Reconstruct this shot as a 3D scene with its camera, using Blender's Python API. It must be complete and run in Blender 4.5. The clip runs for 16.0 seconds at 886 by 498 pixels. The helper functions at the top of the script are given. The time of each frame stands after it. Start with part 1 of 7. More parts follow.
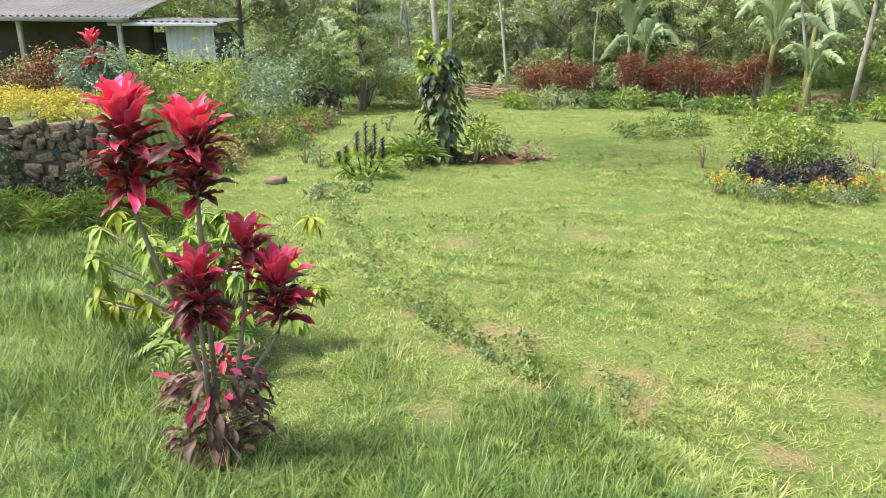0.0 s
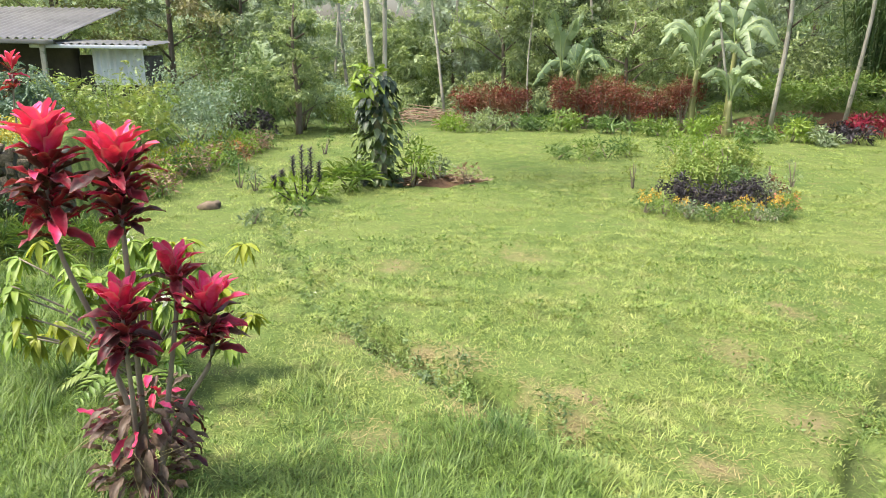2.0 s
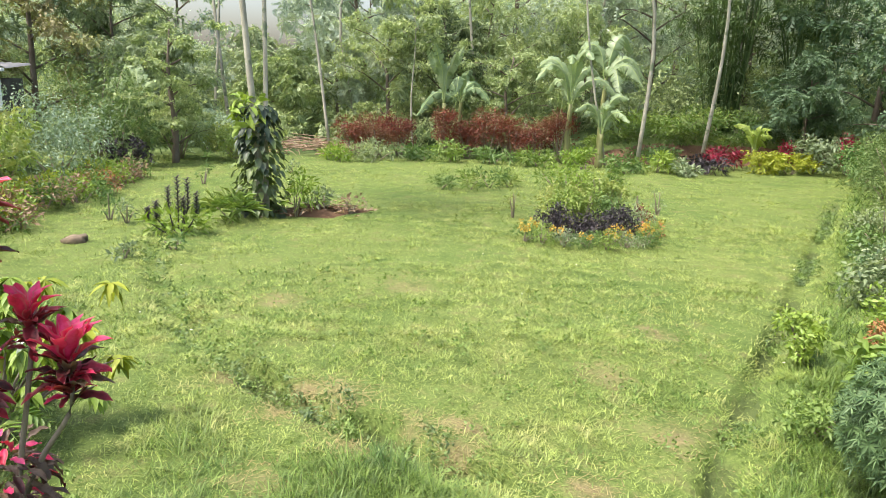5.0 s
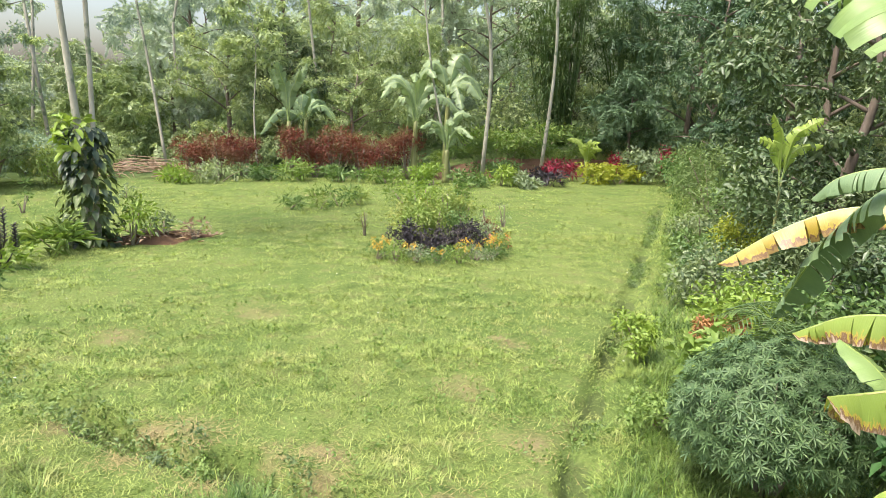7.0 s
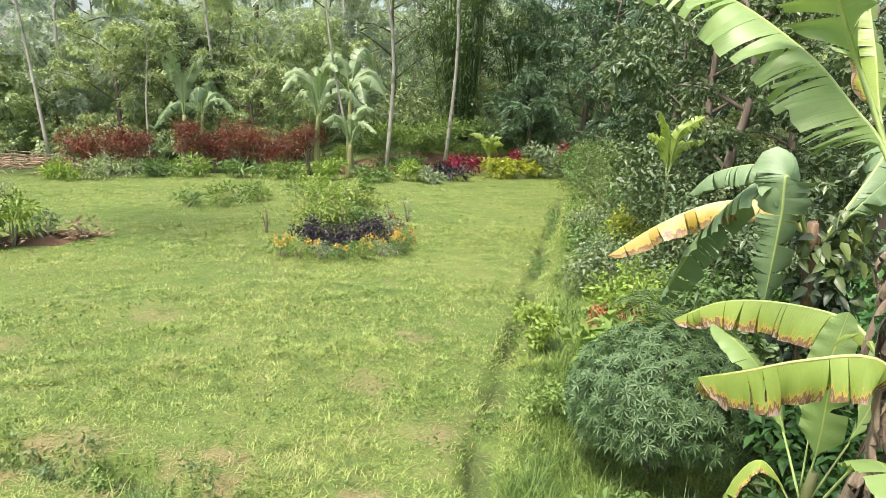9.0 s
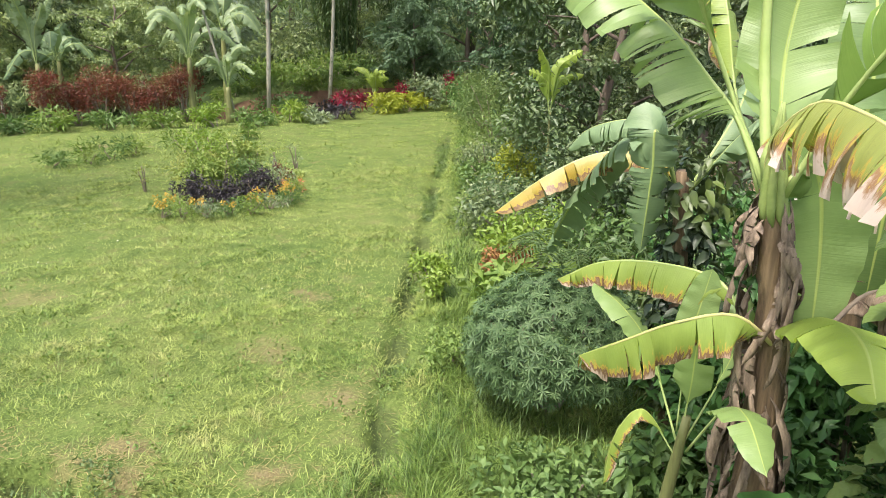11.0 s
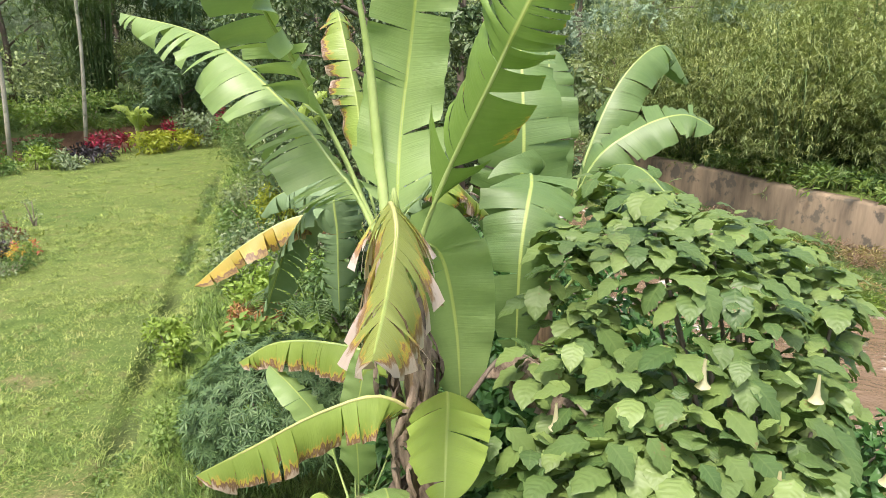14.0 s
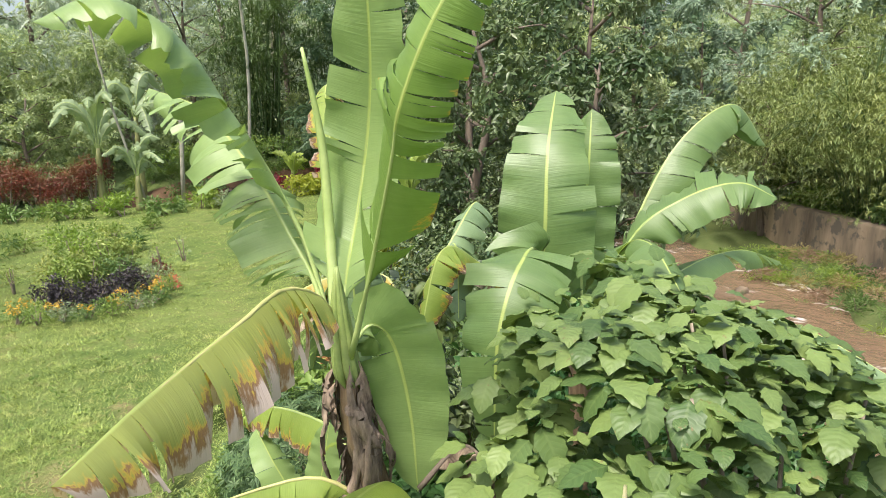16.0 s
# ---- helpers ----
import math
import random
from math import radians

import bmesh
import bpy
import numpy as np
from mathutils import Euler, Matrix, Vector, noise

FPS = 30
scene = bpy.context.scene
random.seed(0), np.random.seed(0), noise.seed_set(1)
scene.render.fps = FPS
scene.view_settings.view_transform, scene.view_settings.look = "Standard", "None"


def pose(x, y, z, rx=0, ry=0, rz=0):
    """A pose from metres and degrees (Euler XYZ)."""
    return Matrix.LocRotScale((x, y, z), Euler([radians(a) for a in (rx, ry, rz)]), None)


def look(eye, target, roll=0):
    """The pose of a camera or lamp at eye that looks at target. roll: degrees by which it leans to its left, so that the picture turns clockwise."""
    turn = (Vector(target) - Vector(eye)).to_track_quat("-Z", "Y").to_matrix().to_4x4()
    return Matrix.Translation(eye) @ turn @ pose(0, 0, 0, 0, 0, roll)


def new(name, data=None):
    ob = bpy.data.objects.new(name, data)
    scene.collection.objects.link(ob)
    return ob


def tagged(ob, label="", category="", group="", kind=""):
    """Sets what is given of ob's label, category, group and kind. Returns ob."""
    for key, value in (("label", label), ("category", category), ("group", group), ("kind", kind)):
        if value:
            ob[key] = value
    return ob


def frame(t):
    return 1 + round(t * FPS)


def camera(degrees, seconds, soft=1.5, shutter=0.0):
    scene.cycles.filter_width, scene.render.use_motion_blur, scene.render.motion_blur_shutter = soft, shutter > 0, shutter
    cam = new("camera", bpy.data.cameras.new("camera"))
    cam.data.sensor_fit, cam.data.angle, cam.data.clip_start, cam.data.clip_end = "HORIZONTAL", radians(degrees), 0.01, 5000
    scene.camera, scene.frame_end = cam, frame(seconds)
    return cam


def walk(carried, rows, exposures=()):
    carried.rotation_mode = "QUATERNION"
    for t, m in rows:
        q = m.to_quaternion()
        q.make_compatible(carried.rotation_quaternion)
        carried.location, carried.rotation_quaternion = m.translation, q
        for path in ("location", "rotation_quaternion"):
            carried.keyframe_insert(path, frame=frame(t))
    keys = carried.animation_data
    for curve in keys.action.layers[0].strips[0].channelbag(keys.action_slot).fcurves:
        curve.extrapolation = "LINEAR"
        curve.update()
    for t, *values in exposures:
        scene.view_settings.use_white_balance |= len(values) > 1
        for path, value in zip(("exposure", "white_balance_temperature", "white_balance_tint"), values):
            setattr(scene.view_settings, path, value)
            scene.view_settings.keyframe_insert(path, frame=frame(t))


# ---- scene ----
cam = camera(64.6, 16.0, soft=0.8)
PATH = [
    (0, (0.524, 0.308, 2.17), (0.493, 2.211, 1.557), 0.4),
    (0.5, (0.533, 0.302, 2.179), (0.546, 2.212, 1.587), 0.5),
    (1, (0.535, 0.297, 2.182), (0.595, 2.213, 1.611), 0.7),
    (1.5, (0.542, 0.301, 2.184), (0.646, 2.218, 1.623), 0.8),
    (2, (0.554, 0.296, 2.187), (0.692, 2.213, 1.635), 0.8),
    (2.5, (0.559, 0.298, 2.189), (0.762, 2.212, 1.645), 1.1),
    (3, (0.56, 0.298, 2.194), (0.799, 2.212, 1.665), 1.5),
    (3.5, (0.56, 0.298, 2.196), (0.861, 2.208, 1.683), 1.7),
    (4, (0.569, 0.291, 2.205), (0.921, 2.196, 1.708), 2.1),
    (4.2, (0.575, 0.284, 2.208), (0.957, 2.186, 1.722), 2.3),
    (6.3, (0.625, 0.262, 2.268), (1.285, 2.1, 1.837), 2.1),
    (6.5, (0.604, 0.272, 2.266), (1.336, 2.086, 1.852), 2.4),
    (7, (0.599, 0.271, 2.272), (1.447, 2.036, 1.862), 2.0),
    (7.5, (0.6, 0.239, 2.285), (1.54, 1.957, 1.877), 2.6),
    (8, (0.599, 0.224, 2.297), (1.604, 1.908, 1.903), 2.7),
    (8.5, (0.608, 0.222, 2.285), (1.651, 1.884, 1.897), 2.9),
    (8.7, (0.608, 0.217, 2.288), (1.665, 1.867, 1.892), 2.8),
    (10.8, (0.63, 0.241, 2.439), (1.865, 1.696, 1.842), 0.1),
    (11, (0.675, 0.24, 2.503), (1.957, 1.652, 1.901), 0.3),
    (11.5, (0.664, 0.218, 2.607), (2.013, 1.562, 1.996), -0.3),
    (12, (0.744, 0.174, 2.678), (2.18, 1.475, 2.182), -1.9),
    (12.5, (0.865, 0.129, 2.676), (2.43, 1.312, 2.291), -1.5),
    (13, (0.963, 0.056, 2.682), (2.579, 1.173, 2.308), -2.5),
    (13.5, (1.106, -0.05, 2.681), (2.62, 1.16, 2.187), -2.4),
    (14, (1.191, -0.15, 2.724), (2.829, 0.861, 2.181), -0.6),
    (14.5, (1.292, -0.312, 2.732), (2.717, 0.982, 2.189), -0.0),
    (15, (1.456, -0.434, 2.77), (2.899, 0.851, 2.255), 0.5),
    (15.5, (1.634, -0.529, 2.787), (3.075, 0.748, 2.245), 2.7),
    (16, (1.755, -0.646, 2.824), (3.139, 0.734, 2.402), -1.3),
]
walk(cam, [(t, look(eye, target, roll)) for t, eye, target, roll in PATH],
     [(0.0, 1.2, 6380, 13), (4.2, 1.22, 6380, 13), (8.7, 1.15, 6380, 13), (11.0, 1.0, 6380, 13), (16.0, 0.93, 6380, 13)])


# ---- light ----
world = bpy.data.worlds.new("sky")
scene.world = world
world.use_nodes = True
wn = world.node_tree.nodes
sky = wn.new("ShaderNodeTexSky")
sky.sky_type, sky.sun_disc = "NISHITA", False
sky.sun_elevation, sky.sun_rotation = radians(64), radians(-98)
sky.dust_density, sky.air_density, sky.ozone_density = 5.0, 1.2, 1.0
wn["Background"].inputs[1].default_value = 0.15
world.node_tree.links.new(sky.outputs[0], wn["Background"].inputs[0])
sun = new("sun", bpy.data.lights.new("sun", "SUN"))
sun.data.energy, sun.data.angle, sun.data.color = 2.7, radians(12), (1.0, 0.95, 0.85)
sun.matrix_world = look((-4.2, -0.6, 9.0), (0, 0, 0))

# ---- materials ----


def graph(name):
    m = bpy.data.materials.new(name)
    m.use_nodes = True
    nt = m.node_tree
    nt.nodes.clear()
    out = nt.nodes.new("ShaderNodeOutputMaterial")
    return m, nt, out


def node(nt, kind, **values):
    n = nt.nodes.new(kind)
    for key, value in values.items():
        n.inputs[key.replace("_", " ")].default_value = value
    return n


def link(nt, a, b):
    nt.links.new(a, b)


def blend(nt, fac, a, b, how="MIX"):
    n = nt.nodes.new("ShaderNodeMix")
    n.data_type, n.blend_type = "RGBA", how
    for socket, value in ((n.inputs[0], fac), (n.inputs[6], a), (n.inputs[7], b)):
        if isinstance(value, bpy.types.NodeSocket):
            nt.links.new(value, socket)
        elif isinstance(value, tuple):
            socket.default_value = (*value, 1.0)
        else:
            socket.default_value = value
    return n.outputs[2]


def math_node(nt, how, a, b=0.0, c=0.0, clamp=False):
    n = nt.nodes.new("ShaderNodeMath")
    n.operation, n.use_clamp = how, clamp
    for socket, value in zip(n.inputs, (a, b, c)):
        if isinstance(value, bpy.types.NodeSocket):
            nt.links.new(value, socket)
        else:
            socket.default_value = value
    return n.outputs[0]


def noise_node(nt, scale, detail=3.0, rough=0.55, where="position", stretch=None):
    n = node(nt, "ShaderNodeTexNoise", Scale=scale, Detail=detail, Roughness=rough)
    if where == "position":
        src = nt.nodes.new("ShaderNodeNewGeometry").outputs["Position"]
    else:
        src = nt.nodes.new("ShaderNodeTexCoord").outputs["Object"]
    if stretch:
        v = nt.nodes.new("ShaderNodeVectorMath")
        v.operation = "MULTIPLY"
        v.inputs[1].default_value = stretch
        link(nt, src, v.inputs[0])
        src = v.outputs[0]
    link(nt, src, n.inputs["Vector"])
    return n.outputs["Fac"]


def ramp(nt, fac, stops):
    n = nt.nodes.new("ShaderNodeValToRGB")
    els = n.color_ramp.elements
    while len(els) < len(stops):
        els.new(0.5)
    for e, (p, c) in zip(els, stops):
        e.position, e.color = p, (*c, 1.0) if isinstance(c, tuple) else (c, c, c, 1.0)
    link(nt, fac, n.inputs[0])
    return n.outputs[0]


def bump(nt, height, strength=0.3, distance=0.02):
    n = node(nt, "ShaderNodeBump", Strength=strength, Distance=distance)
    link(nt, height, n.inputs["Height"])
    return n.outputs["Normal"]


def finish(nt, out, colour, rough=0.6, normal=None, through_light=0.0, metal=0.0, spec=0.4):
    b = node(nt, "ShaderNodeBsdfPrincipled", Roughness=rough, Metallic=metal, Specular_IOR_Level=spec)
    link(nt, colour, b.inputs["Base Color"])
    if normal is not None:
        link(nt, normal, b.inputs["Normal"])
    if through_light <= 0:
        link(nt, b.outputs[0], out.inputs[0])
        return b
    t = nt.nodes.new("ShaderNodeBsdfTranslucent")
    link(nt, blend(nt, 1.0, colour, (1.0, 1.0, 0.55), "MULTIPLY"), t.inputs[0])
    mix = nt.nodes.new("ShaderNodeMixShader")
    mix.inputs[0].default_value = through_light
    link(nt, b.outputs[0], mix.inputs[1])
    link(nt, t.outputs[0], mix.inputs[2])
    link(nt, mix.outputs[0], out.inputs[0])
    return b


def leaf_material(name, a, b, c=None, rough=0.5, through_light=0.3, patch=0.8, spec=0.35):
    """Foliage: each leaf its own shade between a and b, drifting to c in patches."""
    m, nt, out = graph(name)
    geo = nt.nodes.new("ShaderNodeNewGeometry")
    info = nt.nodes.new("ShaderNodeObjectInfo")
    mixed = math_node(nt, "ADD", math_node(nt, "MULTIPLY", geo.outputs["Random Per Island"], 0.62), math_node(nt, "MULTIPLY", info.outputs["Random"], 0.38))
    col = blend(nt, mixed, a, b)
    if c:
        n = noise_node(nt, patch, 2.0)
        col = blend(nt, ramp(nt, n, [(0.45, 0.0), (0.68, 1.0)]), col, c)
    fine = noise_node(nt, 40.0, 2.0)
    col = blend(nt, 0.35, col, blend(nt, fine, (0.6, 0.6, 0.6), (1.35, 1.35, 1.35)), "MULTIPLY")
    finish(nt, out, col, rough, None, through_light, spec=spec)
    return m


def toned_material(name, stops, rough=0.45, through_light=0.25, wobble=0.25, edge=None):
    """Leaf colour along a ramp of each leaf's own age, with an optional coloured rim."""
    m, nt, out = graph(name)
    att = nt.nodes.new("ShaderNodeAttribute")
    att.attribute_name = "leafuv"
    sep = nt.nodes.new("ShaderNodeSeparateXYZ")
    link(nt, att.outputs["Vector"], sep.inputs[0])
    n = noise_node(nt, 25.0, 3.0)
    tone = math_node(nt, "ADD", sep.outputs[0], math_node(nt, "MULTIPLY", math_node(nt, "SUBTRACT", n, 0.5), wobble), clamp=True)
    col = ramp(nt, tone, stops)
    if edge:
        rim = ramp(nt, sep.outputs[2], [(0.68, 0.0), (0.9, 1.0)])
        col = blend(nt, math_node(nt, "MULTIPLY", rim, math_node(nt, "SUBTRACT", 0.62, math_node(nt, "MULTIPLY", tone, 0.6))), col, edge)
    finish(nt, out, col, rough, None, through_light)
    return m


def banana_material(name, green, green2, dry=1.6, yellow=0.0, rough=0.38, through_light=0.38, brown=(0.23, 0.13, 0.07), pale=(0.55, 0.42, 0.33)):
    """Banana blade: veins across, pale rib, margins that go yellow, brown and papery past the dry threshold."""
    m, nt, out = graph(name)
    att = nt.nodes.new("ShaderNodeAttribute")
    att.attribute_name = "leafuv"
    sep = nt.nodes.new("ShaderNodeSeparateXYZ")
    link(nt, att.outputs["Vector"], sep.inputs[0])
    s, v, r = sep.outputs
    big = noise_node(nt, 5.0, 4.0, 0.65)
    fine = noise_node(nt, 26.0, 4.0, 0.6)
    lines = nt.nodes.new("ShaderNodeCombineXYZ")
    link(nt, math_node(nt, "MULTIPLY", s, 190.0), lines.inputs[0])
    link(nt, math_node(nt, "MULTIPLY", v, 0.8), lines.inputs[1])
    link(nt, math_node(nt, "MULTIPLY", r, 30.0), lines.inputs[2])
    vein = node(nt, "ShaderNodeTexNoise", Scale=1.0, Detail=2.0, Roughness=0.7)
    link(nt, lines.outputs[0], vein.inputs["Vector"])
    ridges = math_node(nt, "MULTIPLY_ADD", vein.outputs["Fac"], 5.0, -2.5)
    col = blend(nt, big, green, green2)
    col = blend(nt, math_node(nt, "MULTIPLY_ADD", ridges, 0.05, 0.10), col, (0.42, 0.52, 0.18))
    col = blend(nt, 0.35, col, blend(nt, fine, (0.7, 0.7, 0.7), (1.3, 1.3, 1.3)), "MULTIPLY")
    if yellow > 0:
        col = blend(nt, ramp(nt, math_node(nt, "ADD", big, yellow - 0.5), [(0.35, 0.0), (0.65, 1.0)]), col, (0.50, 0.33, 0.04))
    comb = nt.nodes.new("ShaderNodeCombineXYZ")
    link(nt, math_node(nt, "MULTIPLY", s, 55.0), comb.inputs[0])
    link(nt, math_node(nt, "MULTIPLY", v, 2.2), comb.inputs[1])
    link(nt, math_node(nt, "MULTIPLY", r, 9.0), comb.inputs[2])
    streak = node(nt, "ShaderNodeTexNoise", Scale=1.0, Detail=4.0, Roughness=0.65)
    link(nt, comb.outputs[0], streak.inputs["Vector"])
    wear = math_node(nt, "ADD", v, math_node(nt, "MULTIPLY", math_node(nt, "SUBTRACT", big, 0.5), 0.8))
    wear = math_node(nt, "ADD", wear, math_node(nt, "MULTIPLY", math_node(nt, "SUBTRACT", streak.outputs["Fac"], 0.5), 1.15))
    wear = math_node(nt, "ADD", wear, math_node(nt, "MULTIPLY", math_node(nt, "SUBTRACT", fine, 0.5), 0.35))
    wear = math_node(nt, "ADD", wear, math_node(nt, "MULTIPLY", math_node(nt, "SUBTRACT", r, 0.5), 0.25))
    wear = math_node(nt, "SUBTRACT", wear, dry)
    col = blend(nt, ramp(nt, wear, [(0.0, 0.0), (0.12, 1.0)]), col, (0.55, 0.40, 0.07))
    col = blend(nt, ramp(nt, wear, [(0.13, 0.0), (0.19, 1.0)]), col, brown)
    col = blend(nt, ramp(nt, wear, [(0.27, 0.0), (0.42, 1.0)]), col, pale)
    col = blend(nt, ramp(nt, v, [(0.02, 1.0), (0.05, 0.0)]), col, (0.46, 0.55, 0.16))
    finish(nt, out, col, rough, bump(nt, ridges, 0.22, 0.002), through_light, spec=0.55)
    return m


def veined_material(name, a, b, vein, rough=0.45, through_light=0.28):
    """Broad leaf with a pale midrib and slanting side veins."""
    m, nt, out = graph(name)
    att = nt.nodes.new("ShaderNodeAttribute")
    att.attribute_name = "leafuv"
    sep = nt.nodes.new("ShaderNodeSeparateXYZ")
    link(nt, att.outputs["Vector"], sep.inputs[0])
    info = nt.nodes.new("ShaderNodeObjectInfo")
    geo = nt.nodes.new("ShaderNodeNewGeometry")
    col = blend(nt, math_node(nt, "FRACT", math_node(nt, "ADD", info.outputs["Random"], geo.outputs["Random Per Island"])), a, b)
    n = noise_node(nt, 9.0, 4.0, 0.6)
    col = blend(nt, 0.5, col, blend(nt, n, (0.6, 0.6, 0.6), (1.4, 1.4, 1.4)), "MULTIPLY")
    side = math_node(nt, "SINE", math_node(nt, "MULTIPLY", math_node(nt, "SUBTRACT", sep.outputs[1], math_node(nt, "MULTIPLY", sep.outputs[2], 0.22)), 44.0))
    lines = math_node(nt, "MAXIMUM", ramp(nt, side, [(0.86, 0.0), (0.98, 0.7)]), ramp(nt, sep.outputs[2], [(0.05, 1.0), (0.13, 0.0)]))
    col = blend(nt, math_node(nt, "MULTIPLY", lines, 0.18), col, vein)
    spots = noise_node(nt, 60.0, 2.0)
    col = blend(nt, ramp(nt, math_node(nt, "MULTIPLY", spots, n), [(0.40, 0.0), (0.44, 0.8)]), col, (0.20, 0.15, 0.06))
    finish(nt, out, col, rough, bump(nt, side, 0.14, 0.004), through_light)
    return m


def bark_material(name, a, b, scale=9.0, stretch=(1, 1, 0.18), rough=0.85, lichen=None):
    m, nt, out = graph(name)
    n = noise_node(nt, scale, 6.0, 0.65, "object", stretch)
    col = blend(nt, ramp(nt, n, [(0.3, 0.0), (0.7, 1.0)]), a, b)
    if lichen:
        n2 = noise_node(nt, 3.0, 4.0, 0.6, "object")
        col = blend(nt, ramp(nt, n2, [(0.55, 0.0), (0.62, 1.0)]), col, lichen)
    finish(nt, out, col, rough, bump(nt, n, 0.6, 0.02))
    return m


def plain_material(name, a, b, scale=6.0, rough=0.7, metal=0.0, relief=0.3):
    m, nt, out = graph(name)
    n = noise_node(nt, scale, 5.0, 0.6, "object")
    n2 = noise_node(nt, scale * 7, 3.0, 0.6, "object")
    col = blend(nt, ramp(nt, n, [(0.3, 0.0), (0.72, 1.0)]), a, b)
    col = blend(nt, 0.3, col, blend(nt, n2, (0.55, 0.55, 0.55), (1.4, 1.4, 1.4)), "MULTIPLY")
    finish(nt, out, col, rough, bump(nt, n2, relief, 0.01), metal=metal)
    return m


DITCH = [(-1.0, 9.6), (-0.68, 8.08), (-0.41, 7.03), (0.01, 6.07), (0.48, 5.12), (0.9, 4.58), (1.23, 4.21), (1.51, 3.89), (1.9, 3.5)]
TRENCH = [(12.6, 13.2), (10.9, 11.48), (6.42, 6.92), (4.6, 5.09), (3.61, 4.02), (2.97, 3.33), (2.4, 2.6)]
BARE = [(0.78, 5.02, 0.3), (1.02, 4.72, 0.26), (1.42, 4.3, 0.3), (1.66, 4.05, 0.25), (0.55, 4.72, 0.2), (0.2, 5.3, 0.25), (0.98, 4.15, 0.22), (3.2, 4.05, 0.5), (1.75, 4.3, 0.35), (2.3, 3.5, 0.4), (4.0, 5.8, 0.45), (1.0, 5.0, 0.35), (2.6, 2.9, 0.3), (3.1, 5.0, 0.4), (0.4, 3.9, 0.35), (5.2, 16.5, 0.7), (2.0, 7.6, 0.6), (0.6, 7.2, 0.5)]


def ground_material():
    m, nt, out = graph("lawn_ground")
    pos = nt.nodes.new("ShaderNodeNewGeometry").outputs["Position"]
    big = noise_node(nt, 0.55, 4.0, 0.6)
    mid = noise_node(nt, 3.2, 5.0, 0.65)
    fine = noise_node(nt, 38.0, 4.0, 0.7)
    col = blend(nt, ramp(nt, big, [(0.35, 0.0), (0.65, 1.0)]), (0.10, 0.15, 0.038), (0.15, 0.19, 0.055))
    col = blend(nt, ramp(nt, mid, [(0.54, 0.0), (0.72, 0.85)]), col, (0.19, 0.18, 0.08))
    col = blend(nt, ramp(nt, mid, [(0.30, 0.7), (0.45, 0.0)]), col, (0.045, 0.08, 0.02))
    col = blend(nt, 0.75, col, blend(nt, ramp(nt, fine, [(0.3, 0.0), (0.7, 1.0)]), (0.45, 0.5, 0.4), (1.45, 1.4, 1.3)), "MULTIPLY")
    wear = None
    for x, y, r in BARE:
        d = nt.nodes.new("ShaderNodeVectorMath")
        d.operation = "DISTANCE"
        link(nt, pos, d.inputs[0])
        d.inputs[1].default_value = (x, y, 0)
        k = math_node(nt, "SUBTRACT", 1.0, math_node(nt, "DIVIDE", d.outputs["Value"], r))
        wear = k if wear is None else math_node(nt, "MAXIMUM", wear, k)
    wear = math_node(nt, "ADD", wear, math_node(nt, "MULTIPLY", math_node(nt, "SUBTRACT", mid, 0.55), 2.2))
    col = blend(nt, ramp(nt, wear, [(0.3, 0.0), (1.0, 0.75)]), col, blend(nt, fine, (0.15, 0.105, 0.055), (0.31, 0.245, 0.13)))
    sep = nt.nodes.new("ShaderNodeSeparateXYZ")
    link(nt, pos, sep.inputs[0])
    # below lawn level: weedy drain soil, darkened in colour for the hollows' shade
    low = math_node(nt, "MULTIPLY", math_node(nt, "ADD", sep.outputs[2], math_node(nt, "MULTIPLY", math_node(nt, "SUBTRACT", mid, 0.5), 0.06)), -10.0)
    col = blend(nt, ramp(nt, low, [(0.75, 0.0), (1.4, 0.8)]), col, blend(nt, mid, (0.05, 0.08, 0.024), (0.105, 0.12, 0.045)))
    far = ramp(nt, math_node(nt, "DIVIDE", sep.outputs[1], 60.0), [(0.33, 0.0), (0.37, 1.0)])
    col = blend(nt, far, col, blend(nt, mid, (0.05, 0.085, 0.03), (0.11, 0.155, 0.055)))
    finish(nt, out, col, 0.9, bump(nt, fine, 0.7, 0.03), spec=0.15)
    return m


def soil_material(name, a, b):
    m, nt, out = graph(name)
    n = noise_node(nt, 4.0, 6.0, 0.7)
    f = noise_node(nt, 45.0, 4.0, 0.7)
    col = blend(nt, n, a, b)
    col = blend(nt, 0.5, col, blend(nt, f, (0.5, 0.5, 0.5), (1.5, 1.5, 1.5)), "MULTIPLY")
    finish(nt, out, col, 0.95, bump(nt, f, 0.8, 0.03), spec=0.1)
    return m


def water_material():
    m, nt, out = graph("river_water")
    n = noise_node(nt, 1.6, 5.0, 0.65, stretch=(1.0, 0.45, 1))
    f = noise_node(nt, 7.0, 4.0, 0.6, stretch=(1.0, 0.4, 1))
    foam = math_node(nt, "ADD", n, math_node(nt, "MULTIPLY", f, 0.4))
    col = blend(nt, n, (0.13, 0.085, 0.05), (0.21, 0.145, 0.09))
    col = blend(nt, ramp(nt, foam, [(0.785, 0.0), (0.89, 0.9)]), col, (0.72, 0.68, 0.62))
    b = finish(nt, out, col, 0.18, bump(nt, foam, 0.8, 0.12), spec=0.5)
    return m


